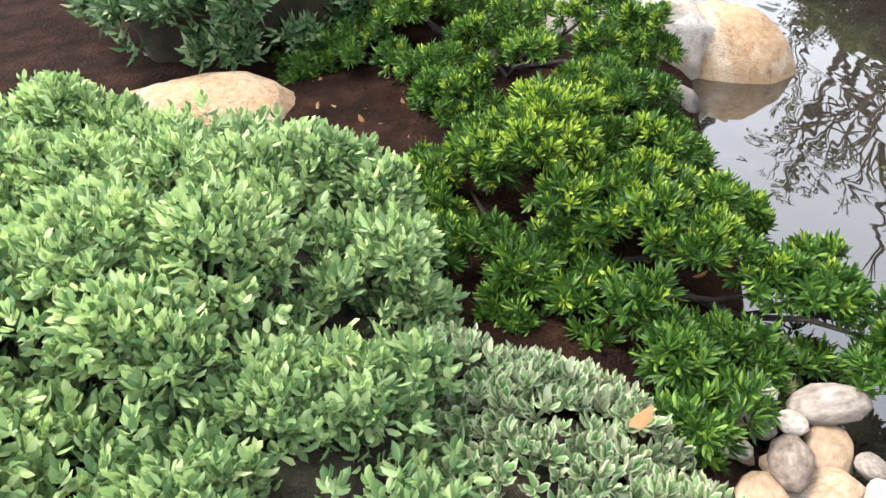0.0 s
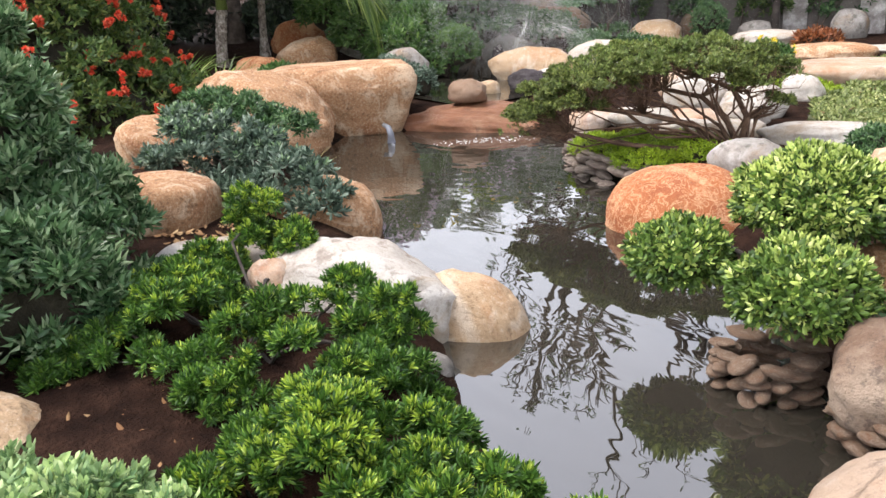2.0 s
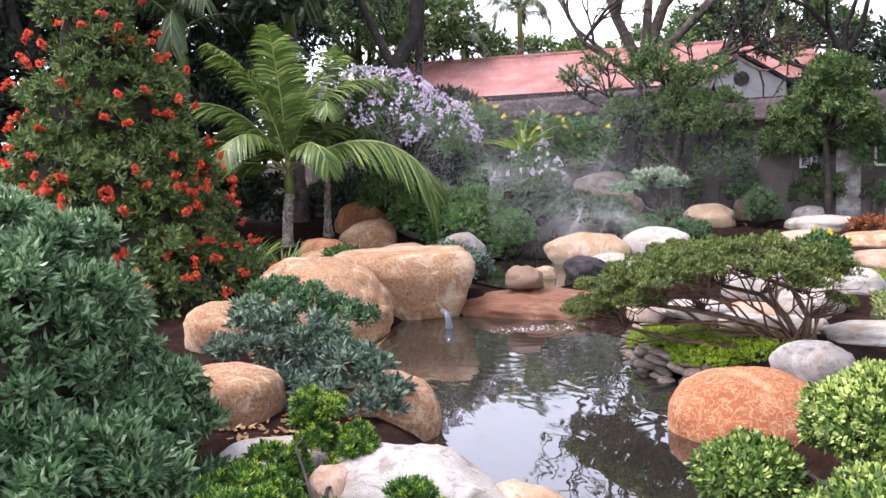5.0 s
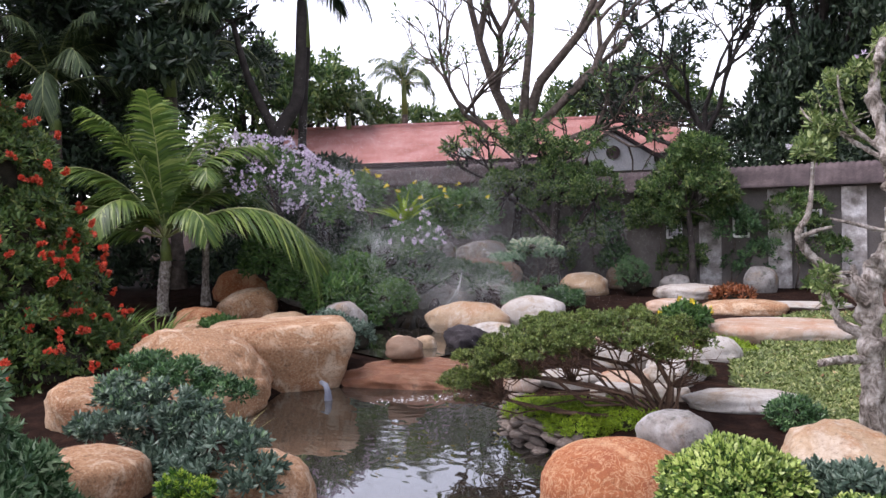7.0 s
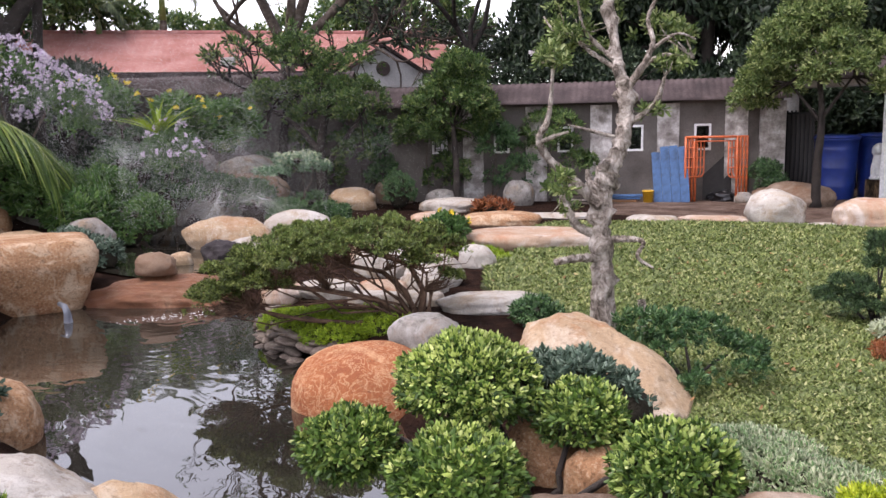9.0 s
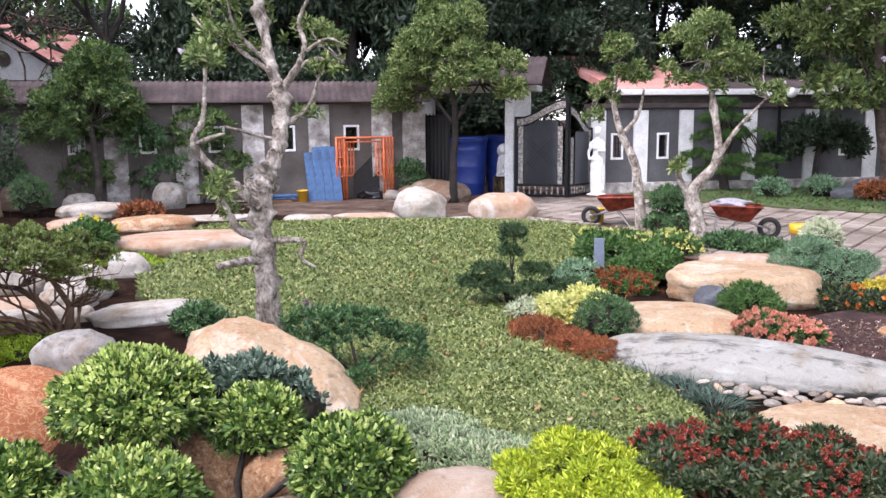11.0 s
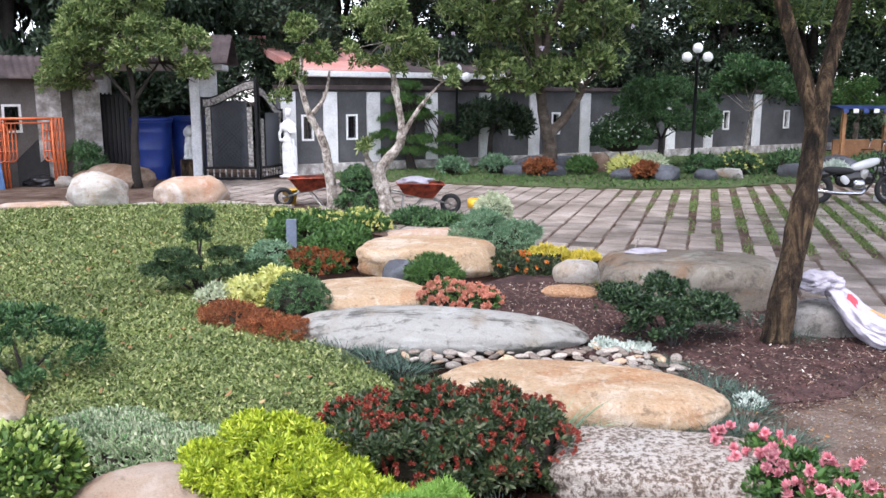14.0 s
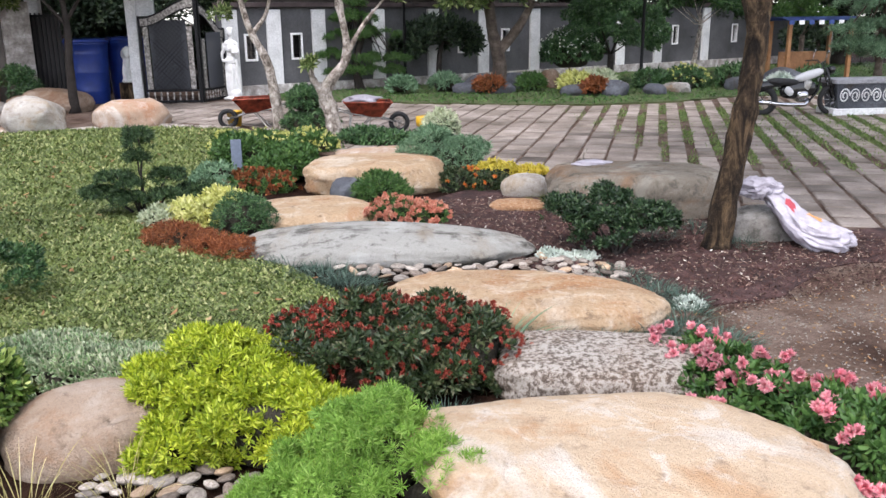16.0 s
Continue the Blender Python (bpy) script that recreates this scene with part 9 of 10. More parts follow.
ln = statue_mesh([(0, -0.05, 0.72, 0.14, 0.14, 0.15), (0, -0.14, 0.67, 0.08, 0.08, 0.07), (0, 0, 0.68, 0.18, 0.12, 0.18), (0, 0, 0.42, 0.15, 0.17, 0.24), (0, 0.1, 0.2, 0.18, 0.2, 0.2), (-0.1, -0.12, 0.2, 0.06, 0.06, 0.24), (0.1, -0.12, 0.2, 0.06, 0.06, 0.24), (-0.1, -0.18, 0.04, 0.07, 0.1, 0.05), (0.1, -0.18, 0.04, 0.07, 0.1, 0.05), (0, 0, 0.02, 0.2, 0.26, 0.03)], "lion_statue")
ln.matrix_world = frame_at(-6.95, 21.55, 0.1, 0.52)
tagged(ln, "small white stone guardian lion on a pedestal", "statue")
pd = part("pedestal", boxed(-0.24, 0.24, -0.3, 0.3, 0, 0.52, bevel=0.02), BARK_RED)
pd.matrix_world = frame_at(-6.95, 21.6, 0.1)
tagged(pd, "brown rendered pedestal under the stone lion", "pedestal")


def wheel(name, parent, loc, r, width, rim_r, material=None):
    """A wheel about the local y axis: tyre, rim and spokes."""
    w = new(name)
    w.parent = parent
    w.location = loc
    b = bmesh.new()
    n, k = 28, 10
    ring = [[b.verts.new(((r - width / 2 + width / 2 * math.cos(q)) * math.cos(a), width / 2 * math.sin(q), (r - width / 2 + width / 2 * math.cos(q)) * math.sin(a))) for q in (2 * math.pi * j / k for j in range(k))] for a in (2 * math.pi * i / n for i in range(n))]
    for i in range(n):
        for j in range(k):
            b.faces.new((ring[i][j], ring[(i + 1) % n][j], ring[(i + 1) % n][(j + 1) % k], ring[i][(j + 1) % k]))
    tyre = part("tyre", b, RUBBER, w, "black rubber tyre", True)
    b = bmesh.new()
    pts = [((rim_r) * math.cos(2 * math.pi * i / 24), 0, rim_r * math.sin(2 * math.pi * i / 24)) for i in range(25)]
    tube(b, pts, 0.018, 6)
    part("rim", b, material or STEEL, w, "", True)
    b = bmesh.new()
    for i in range(10):
        a = 2 * math.pi * i / 10
        tube(b, [(0, 0.02 * (-1) ** i, 0), (rim_r * math.cos(a), 0, rim_r * math.sin(a))], 0.006, 5)
    tube(b, [(0, -0.05, 0), (0, 0.05, 0)], 0.03, 10)
    part("spokes", b, material or STEEL, w, "", True)
    return w


def wheelbarrow(m, label, load):
    t = thing("wheelbarrow", m, label, "wheelbarrow", "wheelbarrows")
    b = bmesh.new()
    lo = [(-0.26, -0.18, 0.34), (0.22, -0.15, 0.3), (0.22, 0.15, 0.3), (-0.26, 0.18, 0.34)]
    hi = [(-0.42, -0.32, 0.58), (0.42, -0.28, 0.56), (0.42, 0.28, 0.56), (-0.42, 0.32, 0.58)]
    a, c = [b.verts.new(p) for p in lo], [b.verts.new(p) for p in hi]
    b.faces.new(a)
    for i in range(4):
        j = (i + 1) % 4
        b.faces.new((a[i], c[i], c[j], a[j]))
    bmesh.ops.solidify(b, geom=b.faces[:], thickness=0.012)
    part("tray", b, RED_TRAY, t, "rusty red tray")
    tubes("rim", [[*hi, hi[0]]], 0.014, RED_TRAY, t)
    for s in (-1, 1):
        tubes("handle", [[(0.5, 0.06 * s, 0.2), (0.2, 0.12 * s, 0.29), (-0.3, 0.2 * s, 0.38), (-0.85, 0.27 * s, 0.52)]], 0.016, STEEL, t)
        tubes("leg", [[(-0.3, 0.2 * s, 0.38), (-0.34, 0.22 * s, 0.02), (-0.2, 0.2 * s, 0.02), (0.05, 0.14 * s, 0.3)]], 0.013, STEEL, t)
    wheel("wheel", t, (0.55, 0, 0.19), 0.19, 0.085, 0.12)
    if load:
        v, f = ico(3)
        p = v * (1 + 0.25 * noise3(v * 2.5, 77))[:, None] * (0.3, 0.2, 0.09) + (-0.1, 0, 0.6)
        part("load", mesh_fast("load", p, np.array(f).ravel(), 3, SACKING, True), None, t, "crumpled white sack as a load")
    return t


wheelbarrow(frame_at(-0.72, 14.95, math.radians(6)), "red wheelbarrow with a white sack in its tray", True)
wheelbarrow(frame_at(-2.85, 16.0, math.radians(186)), "red wheelbarrow parked by the young tree", False)


def bucket(m, r, h, mat, label, band=None):
    t = thing("bucket", m, label, "bucket", "buckets")
    prof = [(r * 0.8, 0), (r, h), (r * 1.06, h), (r * 1.06, h - 0.025), (r * 0.94, h - 0.01), (r * 0.76, 0.02)]
    part("body", lathe(bmesh.new(), prof, 20), mat, t, smooth=True)
    if band:
        part("rim", lathe(bmesh.new(), [(r * 0.98, h * 0.55), (r * 1.07, h * 0.56), (r * 1.1, h + 0.004), (r * 0.95, h + 0.006)], 20), band, t, "yellow upper band", True)
    tubes("handle", [[(r * math.cos(a), 0.02, h + r * 0.25 * math.sin(a)) for a in np.linspace(0, math.pi, 9)]], 0.004, STEEL, t)
    return t


bucket(frame_at(0.3, 14.45, 0), 0.16, 0.34, GREY_PLASTIC, "grey bucket with a yellow band on the paving", YELLOW_PLASTIC)
bucket(frame_at(-3.35, 16.3, 0), 0.15, 0.3, YELLOW_PLASTIC, "yellow plastic bucket behind the wheelbarrow")
bucket(frame_at(-11.25, 18.3, 0), 0.14, 0.3, YELLOW_PLASTIC, "yellow plastic bucket near the blue boards")


def street_lamp(m, h, label):
    t = thing("garden_lamp", m, label, "lamp", "globe lamps")
    part("pole", lathe(bmesh.new(), [(0.14, 0), (0.14, 0.1), (0.08, 0.2), (0.05, 0.5), (0.04, h - 0.3), (0.06, h - 0.28), (0.03, h - 0.1)], 14), IRON, t, smooth=True)
    for k, (dx, dz) in enumerate(((-0.28, -0.12), (0.0, 0.12), (0.28, -0.12))):
        tubes("arm", [[(0, 0, h - 0.35), (dx * 0.8, 0, h - 0.4 + dz * 0.3), (dx, 0, h - 0.18 + dz)]], 0.014, IRON, t)
        v, f = ico(3)
        part("globe", mesh_fast("globe", v * 0.14 + (dx, 0, h - 0.05 + dz), np.array(f).ravel(), 3, GLOBE, True), None, t, "white glass globe")
    return t


street_lamp(frame_at(6.44, 23.4, 0), 3.35, "black garden lamp post with three white globes")
street_lamp(frame_at(-0.1, 24.8, 0), 2.85, "black garden lamp post with white globes among the trees")

# motorbike on the paving
bike = thing("motorbike", frame_at(7.72, 16.55, math.radians(-2)), "black and white cruiser motorbike on its stand", "motorbike")
wheel("rear_wheel", bike, (-0.68, 0, 0.31), 0.31, 0.13, 0.22, CHROME)
wheel("front_wheel", bike, (0.74, 0, 0.32), 0.32, 0.1, 0.24, CHROME)
BLACK_PAINT = plain("gloss_black_paint", (0.012, 0.012, 0.013), 0.15, 0.0, 0.1)
PEARL = plain("pearl_white_paint", (0.55, 0.55, 0.56), 0.2, 0.0, 0.04)


def lump(name, loc, size, mat, parent, turn=0, label="", square=2.6):
    v, f = ico(3)
    d = (np.abs(v) ** square).sum(1) ** (-1.0 / square)
    ob = part(name, mesh_fast(name, v * d[:, None] * np.array(size) / 2, np.array(f).ravel(), 3, mat, True), None, parent, label)
    ob.location = loc
    ob.rotation_euler = (0, turn, 0)
    return ob


lump("chassis", (0.02, 0, 0.52), (0.75, 0.2, 0.34), BLACK_PAINT, bike, -0.1, "black frame and belly")
lump("fuel_tank", (0.2, 0, 0.80), (0.58, 0.25, 0.17), PEARL, bike, -0.32, "white fuel tank")
lump("seat", (-0.3, 0, 0.68), (0.62, 0.28, 0.14), RUBBER, bike, 0.05, "black padded seat")
lump("rear_fender", (-0.72, 0, 0.58), (0.55, 0.17, 0.2), BLACK_PAINT, bike, -0.2)
lump("front_fender", (0.76, 0, 0.6), (0.42, 0.13, 0.12), BLACK_PAINT, bike, 0.1)
lump("engine", (0.08, 0, 0.4), (0.26, 0.3, 0.24), CHROME, bike, 0.0, "polished engine block", 3.5)
lump("cylinder", (0.16, 0, 0.6), (0.18, 0.2, 0.26), STEEL, bike, 0.3, "", 4.0)
lump("side_cover", (-0.2, -0.1, 0.5), (0.2, 0.06, 0.14), PEARL, bike, 0.8)
lump("headlight", (0.64, 0, 0.9), (0.14, 0.15, 0.15), BLACK_PAINT, bike, 0.0, "round black-shelled headlight")
tubes("frame", [[(-0.62, 0, 0.58), (-0.2, 0, 0.62), (0.45, 0, 0.85), (0.42, 0, 0.5), (0.2, 0, 0.22), (-0.25, 0, 0.22), (-0.55, 0, 0.32)]], 0.022, BLACK_PAINT, bike)
for s in (-1, 1):
    tubes("fork", [[(0.5, 0.08 * s, 0.95), (0.74, 0.08 * s, 0.32)]], 0.022, BLACK_PAINT, bike)
    tubes("handlebar", [[(0.48, 0, 0.98), (0.42, 0.2 * s, 1.08), (0.26, 0.36 * s, 1.06)]], 0.013, BLACK_PAINT, bike)
    tubes("mirror_stem", [[(0.36, 0.26 * s, 1.07), (0.4, 0.3 * s, 1.24)]], 0.006, CHROME, bike)
    lump("mirror", (0.4, 0.3 * s, 1.26), (0.03, 0.11, 0.07), CHROME, bike)
tubes("exhaust", [[(0.2, -0.14, 0.34), (0.1, -0.17, 0.24), (-0.3, -0.18, 0.25), (-0.85, -0.18, 0.3)]], 0.04, CHROME, bike, "long chrome exhaust")
tubes("stand", [[(-0.1, -0.1, 0.24), (-0.08, -0.28, 0.0)]], 0.012, STEEL, bike)
lump("tail_light", (-0.96, 0, 0.66), (0.08, 0.12, 0.07), plain("red_lens", (0.4, 0.01, 0.01), 0.2), bike)
lump("number_plate", (-1.0, 0, 0.52), (0.02, 0.2, 0.12), GREY_PLASTIC, bike, 0.2, "plain pale number plate", 6.0)


def carved_planter(m, w, h, label, round_pot=False):
    t = thing("stone_planter", m, label, "planter", "carved planters")
    if round_pot:
        part("bowl", lathe(bmesh.new(), [(w * 0.42, 0), (w * 0.46, 0.08), (w * 0.3, 0.16), (w * 0.26, h * 0.4), (w * 0.44, h * 0.55), (w * 0.5, h * 0.85), (w * 0.54, h * 0.9), (w * 0.54, h), (w * 0.44, h), (w * 0.42, h * 0.9)], 20), CARVED, t, smooth=False)
    else:
        b = bmesh.new()
        lo = [b.verts.new((sx * w * 0.43, sy * 0.23, h * 0.2)) for sx, sy in ((-1, -1), (1, -1), (1, 1), (-1, 1))]
        hi = [b.verts.new((sx * w * 0.5, sy * 0.29, h * 0.89)) for sx, sy in ((-1, -1), (1, -1), (1, 1), (-1, 1))]
        b.faces.new(lo[::-1])
        b.faces.new(hi)
        for q in range(4):
            b.faces.new((lo[q], lo[(q + 1) % 4], hi[(q + 1) % 4], hi[q]))
        part("trough", b, ROCK_SLATE, t, "dark grey carved trough")
        part("rim", boxed(-w / 2 - 0.06, w / 2 + 0.06, -0.34, 0.34, h * 0.88, h, bevel=0.02), CARVED, t)
        part("foot", boxed(-w / 2 - 0.04, w / 2 + 0.04, -0.32, 0.32, 0.0, h * 0.2, bevel=0.02), PLASTER_WHITE, t, "pale stone foot")
    for k in range(6 if not round_pot else 3):
        c = (-w * 0.375 + w * 0.15 * k) if not round_pot else (-w * 0.3 + w * 0.3 * k)
        turn = -1 if k % 2 else 1
        pts = [(c + 0.11 * turn * math.cos(a) * (1 - a / 14), -0.275 if not round_pot else -w * 0.5 + 0.02, h * 0.55 + 0.15 * math.sin(a) * (1 - a / 14)) for a in np.linspace(0, 11, 34)]
        tubes("carved_scroll", [pts], 0.014, PLASTER_WHITE, t, "raised scroll carving", 6)
    return t


carved_planter(frame_at(9.15, 16.7, math.radians(4)), 1.5, 0.72, "carved grey stone trough beside the motorbike")
carved_planter(frame_at(7.75, 12.6, 0), 0.62, 0.85, "carved grey stone pot on a foot", True)

swing = thing("garden_swing", frame_at(11.2, 23.6, math.radians(10)), "timber garden swing under a blue and white canopy", "swing")
for x in (-0.95, 0.95):
    for y in (-0.45, 0.45):
        part("post", boxed(x - 0.05, x + 0.05, y - 0.05, y + 0.05, 0, 1.78, bevel=0.008), WOOD, swing)
b = bmesh.new()
n = 12
rows = []
for k in range(n + 1):
    y = -0.75 + 1.5 * k / n
    z = 1.9 - 0.1 * (2 * k / n - 1) ** 2
    rows.append([b.verts.new((-1.2, y, z)), b.verts.new((1.2, y, z))])
for p, q in zip(rows, rows[1:]):
    b.faces.new((p[0], p[1], q[1], q[0]))
bmesh.ops.solidify(b, geom=b.faces[:], thickness=0.015)
canopy = part("canopy", b, CANVAS_BLUE, swing, "blue canvas canopy")
for k in range(8):
    part("valance_stripe", boxed(-1.2 + 0.3 * k, -1.2 + 0.3 * k + 0.15, -0.77, -0.755, 1.7, 1.81), WHITE_TRIM if k % 2 else CANVAS_BLUE, canopy)
part("bench", boxed(-0.75, 0.75, -0.25, 0.25, 0.42, 0.48, bevel=0.01), WOOD, swing)
part("backrest", boxed(-0.75, 0.75, 0.25, 0.3, 0.48, 0.95, bevel=0.01), WOOD, swing)
for x in (-0.7, 0.7):
    tubes("chain", [[(x, 0, 0.48), (x, 0, 1.75)]], 0.012, STEEL, swing)

# sack slumped over the grey boulder: neck up on the stone, belly on the ground
v, f = ico(5)
p = v * ((np.abs(v) ** 2.4).sum(1) ** (-1 / 2.4))[:, None] * (0.42, 0.2, 0.14)
crease = 0.14 * noise3(v * 2.2, 501) - 0.16 * np.abs(noise3(v * 3.6, 502)) - 0.09 * np.abs(noise3(v * 8.0, 503)) - 0.04 * np.abs(noise3(v * 17.0, 504))
p *= (1 + crease)[:, None]
neck = np.clip((-p[:, 0] - 0.12) / 0.28, 0, 1)
p[:, 1] *= 1 - 0.5 * neck
p[:, 2] = p[:, 2] * (1 - 0.35 * neck) + 0.32 / (1 + np.exp(11 * (p[:, 0] + 0.12)))
t = thing("sack", frame_at(3.42, 6.88, math.radians(-41), 0.12), "slumped white woven plastic sack on the grey boulder", "sack")
part("bag", mesh_fast("bag", p, np.array(f).ravel(), 3, SACKING, True), None, t)
q = v * (1 + 0.22 * noise3(v * 2.8, 505) - 0.2 * np.abs(noise3(v * 6.0, 506)) - 0.08 * np.abs(noise3(v * 14.0, 507)))[:, None] * (0.2, 0.17, 0.1) + (-0.42, 0.03, 0.36)
part("neck", mesh_fast("neck", q, np.array(f).ravel(), 3, SACKING, True), None, t, "crumpled open neck of the sack")
for nm, mat, c, w, h, lab in (("red_print", plain("red_print_ink", (0.4, 0.05, 0.07), 0.6), (-0.11, -0.06), 0.055, 0.05, "red printed patch"), ("orange_print", plain("orange_print_ink", (0.62, 0.3, 0.1), 0.6), (0.08, 0.02), 0.07, 0.06, "faded orange printed patch")):
    near = [j for j in range(len(p)) if abs(p[j, 0] - c[0]) < w and abs(p[j, 1] - c[1]) < h and v[j, 2] > 0]
    ids = set(near)
    tri = [q for q in f if all(i in ids for i in q)]
    order = {i: n for n, i in enumerate(sorted({i for q in tri for i in q}))}
    part(nm, mesh_fast(nm, np.array([p[i] * 1.0 + np.array((0, 0, 0.004)) for i in order]), np.array([[order[i] for i in q] for q in tri]).ravel(), 3, mat, True), None, t, lab)

sg = thing("marker_post", frame_at(-2.33, 11.35, 0.1), "slate-blue marker post with a sloped top", "post")
part("post", boxed(-0.07, 0.07, -0.025, 0.025, 0, 0.42, bevel=0.006), SLATE_PAINT, sg)
part("base", boxed(-0.09, 0.09, -0.05, 0.05, 0, 0.03, bevel=0.005), SLATE_PAINT, sg)
rock(-2.2, 10.7, -0.03, 0.7, 0.4, 0.14, 10, ROCK_WHITE, "flat white stone by the marker post", 160)

# crumpled plastic and a stick on the long grey boulder
v, f = ico(3)
p = v * (1 + 0.35 * noise3(v * 3, 520))[:, None] * (0.2, 0.1, 0.035)
ob = new("plastic_scrap", mesh_fast("plastic_scrap", p, np.array(f).ravel(), 3, SACKING, True))
ob.matrix_world = frame_at(1.95, 8.75, 0.1, 0.46)
tagged(ob, "scrap of crumpled white plastic on the boulder", "litter")
ob = tubes("stick", [[(0, 0, 0), (0.02, 0, 0.08), (0.06, 0.01, 0.17)]], 0.012, BARK_PALE, None)
ob.matrix_world = frame_at(1.85, 8.8, 0.0, 0.44)
tagged(ob, "short pale stick propped on the boulder", "stick")
ob = part("timber_edging", boxed(-0.9, 0.9, -0.05, 0.05, 0, 0.06, bevel=0.01), BARK_PALE)
ob.matrix_world = frame_at(-4.0, 16.1, math.radians(-24))
tagged(ob, "weathered timber edging at the lawn's end", "edging")
ob = part("timber_edging", boxed(-0.6, 0.6, -0.07, 0.07, 0, 0.05, bevel=0.01), GREY_PLASTIC)
ob.matrix_world = frame_at(-2.0, 15.0, math.radians(4))
tagged(ob, "pale board lying by the young trees", "board")

# floodlight on the north coping
fl = thing("floodlight", frame_at(-20.5, 12.2, N_ANGLE, 3.72), "small grey floodlight on the wall top", "lamp")
part("housing", boxed(-0.2, 0.2, -0.1, 0.02, 0.0, 0.24, bevel=0.02), GREY_PLASTIC, fl)
part("bracket", boxed(-0.03, 0.03, -0.02, 0.06, -0.3, 0.02), IRON, fl)
# bench-like stack of slats by the wall
sl = thing("slat_stack", frame_at(-12.3, 17.0, N_ANGLE), "stack of weathered grey slats by the wall", "timber")
for k in range(6):
    part("slat", boxed(-0.5, 0.5, -0.2, 0.2, 0.03 + 0.085 * k, 0.07 + 0.085 * k, bevel=0.005), BARK_PALE if k % 2 else BARK, sl)
for x in (-0.4, 0.4):
    part("bearer", boxed(x - 0.05, x + 0.05, -0.2, 0.2, 0.0, 0.54), BARK_DARK, sl)

# spout and foam where the water falls
sp = thing("water_spout", frame_at(-10.42, 3.75, 0.0, -0.25), "short stream of water falling into the pond", "water")
FALL, _, _, fall_shader = nodes_of("falling_water")
fall_shader.inputs["Base Color"].default_value = (0.42, 0.47, 0.56, 1)
fall_shader.inputs["Roughness"].default_value, fall_shader.inputs["Transmission Weight"].default_value, fall_shader.inputs["IOR"].default_value = 0.3, 0.8, 1.33
part("stream", tube(bmesh.new(), [(-0.22, 0, 0.2), (-0.06, 0, 0.19), (0.0, 0, 0.12), (0.015, 0, -0.01)], [0.03, 0.034, 0.042, 0.055], 12), FALL, sp, smooth=True)
rng = np.random.default_rng(9)
vs, fs, o = [], [], 0
v0, f0 = ico(1)
for k in range(150):
    t = rng.uniform(0, 1)
    c = np.array([-9.95 + 0.5 * t + rng.normal(0, 0.1), 4.2 + 1.1 * t + rng.normal(0, 0.06), -0.25])
    vs.append(v0 * np.array([1, 1, 0.35]) * rng.uniform(0.004, 0.014) + c)
    fs.append(np.array(f0) + o)
    o += len(v0)
ob = new("foam", mesh_fast("foam", np.concatenate(vs), np.concatenate(fs).ravel(), 3, plain("white_foam", (0.75, 0.76, 0.76), 0.6), True))
tagged(ob, "white foam below the rock sill", "foam", kind="stuff")

# mist: fine droplets that drift off the upper pool
def drifting_mist(clouds, seed):
    rng = np.random.default_rng(seed)
    pts = []
    for x, y, z, rx, ry, rz, n in clouds:
        p = rng.normal(size=(n, 3)) * np.array([rx, ry, rz]) * 0.62 + np.array([x, y, z])
        p += 0.3 * np.stack([noise3(p * 1.4, seed + 1), noise3(p * 1.4, seed + 2), noise3(p * 1.4, seed + 3)], 1)
        pts.append(p[p[:, 2] > 0.12])
    p = np.concatenate(pts)
    a, b = unit(rng.normal(size=p.shape)), unit(rng.normal(size=p.shape))
    size = rng.uniform(0.003, 0.0075, (len(p), 1))
    v = np.stack([p, p + a * size, p + b * size], 1).reshape(-1, 3)
    ob = new("mist", mesh_fast("mist", v, np.arange(len(v)), 3, leaf_material("water_droplet", (0.7, 0.72, 0.76), (0.75, 0.77, 0.8), (0.8, 0.81, 0.83), 0.6, 0.5)))
    tagged(ob, "thin white mist drifting over the upper pool", "mist", kind="stuff")


drifting_mist([(-12.9, 7.3, 0.7, 1.3, 1.3, 0.5, 50400), (-13.6, 7.6, 1.4, 1.5, 1.7, 0.8, 50400), (-13.9, 6.4, 1.5, 1.0, 1.2, 0.8, 33600), (-14.5, 5.6, 2.5, 0.9, 1.4, 0.8, 37800), (-15.0, 7.8, 2.7, 1.4, 2.2, 0.9, 46200), (-13.9, 10.3, 1.4, 1.6, 2.4, 0.9, 29400)], 640)

# fallen leaves and chips
def litter(name, label, poly, n, L, W, z, mat, seed):
    rng = np.random.default_rng(seed)
    xs, ys = np.array(poly).T
    x, y = rng.uniform(xs.min(), xs.max(), n * 3), rng.uniform(ys.min(), ys.max(), n * 3)
    ok = inside(poly, x, y)
    x, y = x[ok][:n], y[ok][:n]
    m = len(x)
    a = rng.uniform(0, 6.28, m)
    d = unit(np.stack([np.cos(a), np.sin(a), rng.normal(0, 0.25, m)], 1))
    s = unit(np.stack([-np.sin(a), np.cos(a), rng.normal(0, 0.3, m)], 1))
    s = unit(s - d * (s * d).sum(1, keepdims=True))
    ob = new(name, foliage(name, blades(np.stack([x, y, np.full(m, z)], 1), d, s, L * rng.uniform(0.5, 1.4, m), W * rng.uniform(0.6, 1.3, m), 0.2, 0.2), mat))
    return tagged(ob, label, "litter", kind="stuff")


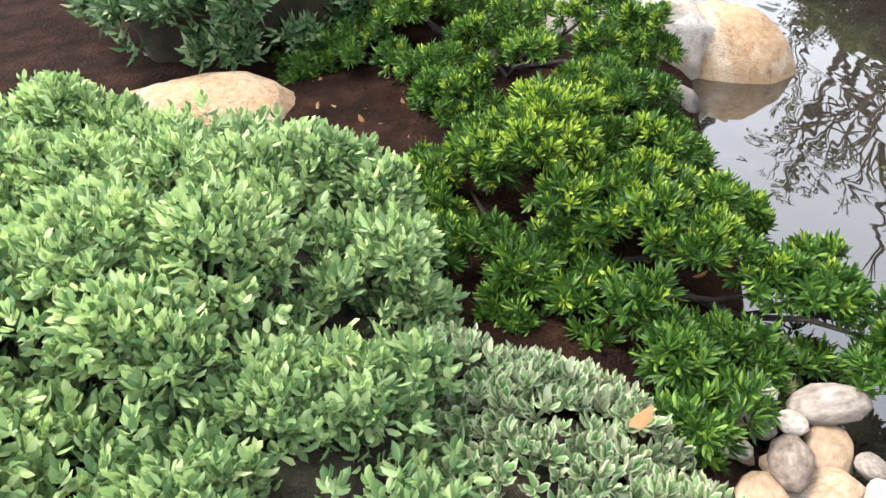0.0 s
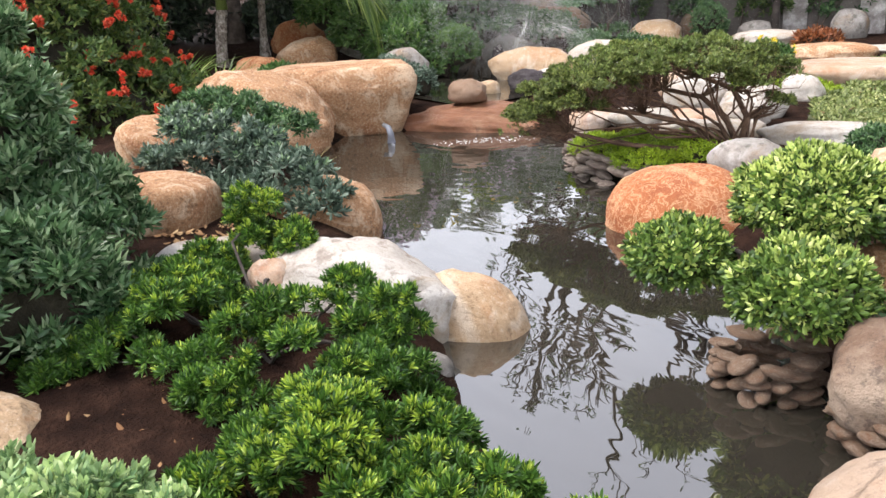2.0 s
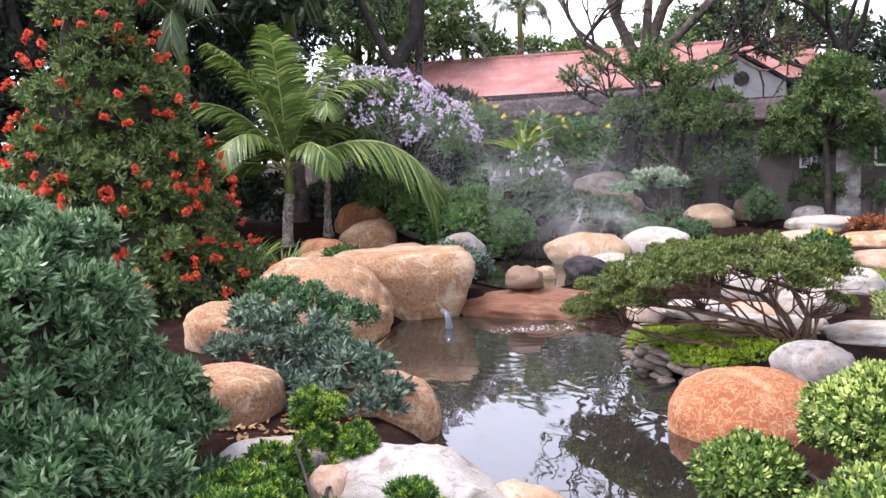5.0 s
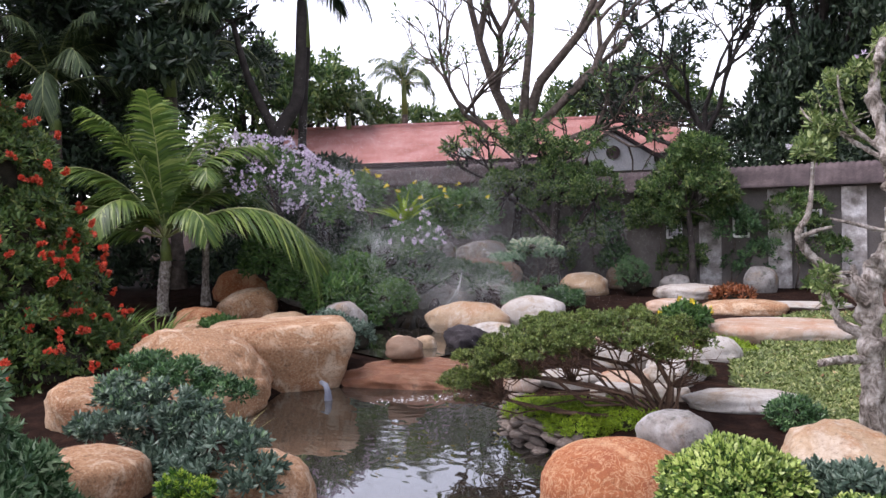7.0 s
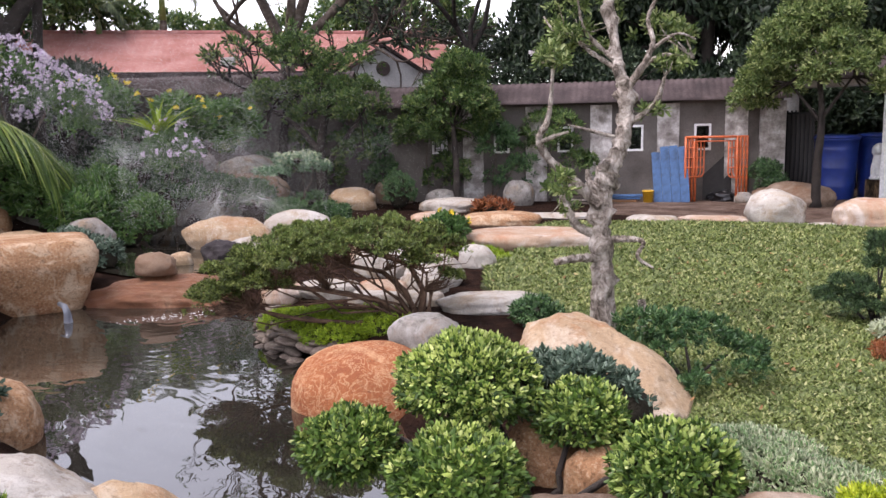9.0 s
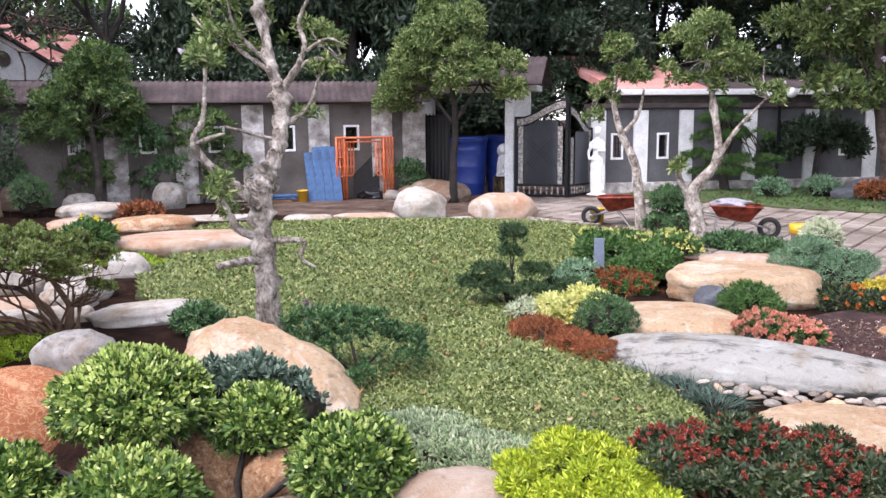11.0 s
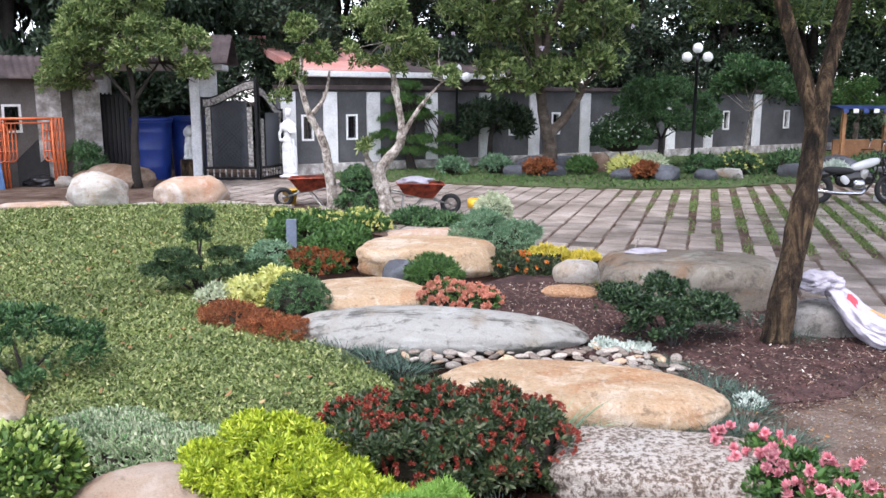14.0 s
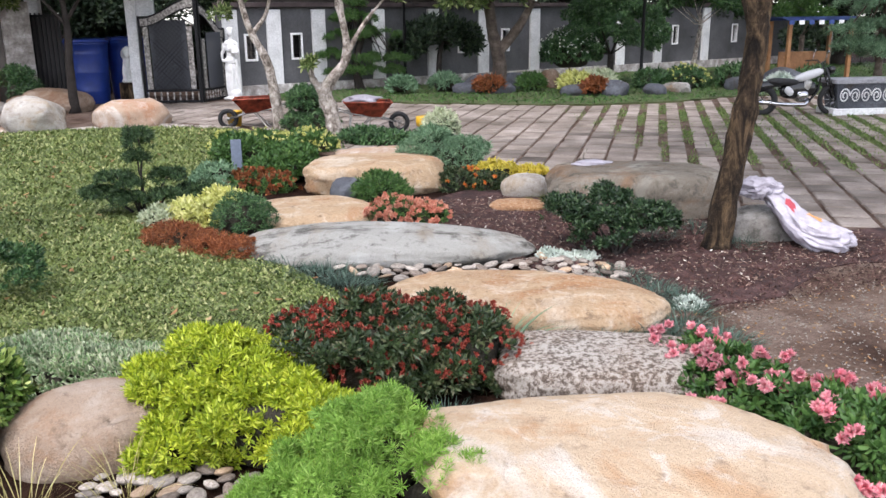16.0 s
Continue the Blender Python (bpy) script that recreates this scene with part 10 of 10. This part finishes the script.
DRY = leaf_material("dry_leaf", (0.16, 0.08, 0.035), (0.3, 0.17, 0.08), (0.42, 0.3, 0.17), 0.8, 0.1)
WHITE_CHIP = leaf_material("pale_chip", (0.2, 0.15, 0.12), (0.4, 0.34, 0.3), (0.6, 0.56, 0.52), 0.9, 0.0)
CHIP = leaf_material("bark_chip", (0.03, 0.013, 0.011), (0.08, 0.037, 0.031), (0.24, 0.17, 0.14), 0.9, 0.0)
litter("fallen_leaves", "dry leaves scattered on the lawn", LAWN, 260, 0.06, 0.035, 0.075, DRY, 601)
litter("bark_chips", "loose chips of bark on the mulch", [(0.3, 9.0), (0.3, 7.4), (1.1, 6.2), (2.0, 5.5), (3.3, 6.3), (4.4, 6.6), (4.2, 7.3), (2.5, 8.3), (1.2, 9.2)], 9000, 0.035, 0.014, 0.036, CHIP, 602)
litter("bark_chips", "loose chips of bark strewn on the bare earth", [(1.9, 5.75), (2.0, 5.2), (3.3, 5.7), (4.6, 6.1), (4.5, 6.7), (3.2, 6.4)], 2600, 0.03, 0.013, 0.03, CHIP, 606)
litter("fallen_leaves", "dry leaves scattered on the bare earth", [(1.6, 5.4), (1.5, 3.6), (2.4, 2.4), (5, 3), (5, 6.3), (2.6, 5.6)], 900, 0.03, 0.015, 0.026, DRY, 603)
litter("fallen_leaves", "dry leaves on the bank soil", [(-8.0, 0.2), (-6.4, 0.4), (-6.3, 1.4), (-7.6, 1.6)], 240, 0.07, 0.035, 0.02, DRY, 604)
litter("fallen_leaves", "dry leaves on the bank soil", [(-4.6, -0.6), (-2.6, -0.2), (-2.2, 0.9), (-3.2, 1.2), (-4.4, 0.3)], 180, 0.05, 0.025, -0.02, DRY, 605)
litter("gravel", "small stones scattered on the bare earth", [(1.6, 5.4), (1.5, 3.6), (2.4, 2.4), (5, 3), (5, 6.3), (2.6, 5.6)], 5200, 0.017, 0.015, 0.028, PEBBLE, 606)
litter("bark_chips", "white and brown specks strewn over the mulch", [(0.3, 9.0), (0.3, 7.4), (1.1, 6.2), (2.0, 5.5), (3.3, 6.3), (4.4, 6.6), (4.2, 7.3), (2.5, 8.3), (1.2, 9.2)], 900, 0.022, 0.014, 0.042, WHITE_CHIP, 607)
rock(-2.5, 0.38, -0.13, 0.15, 0.12, 0.26, 20, ROCK_RED, "small red stone among the podocarpus", 161, level=3)
rock(-2.05, 0.6, -0.21, 0.14, 0.12, 0.22, 20, ROCK_SLATE, "small grey stone among the podocarpus", 162, level=3)
dl = new("curled_leaf", foliage("curled_leaf", blades(np.array([[0, 0, 0.0]]), np.array([[1.0, 0, 0]]), np.array([[0, 1.0, 0]]), 0.075, 0.045, 0.35, 0.15), DRY))
dl.matrix_world = frame_at(-1.5, 0.3, 2.0, 0.17)
tagged(dl, "curled dry brown leaf lying on the variegated shrub", "leaf")
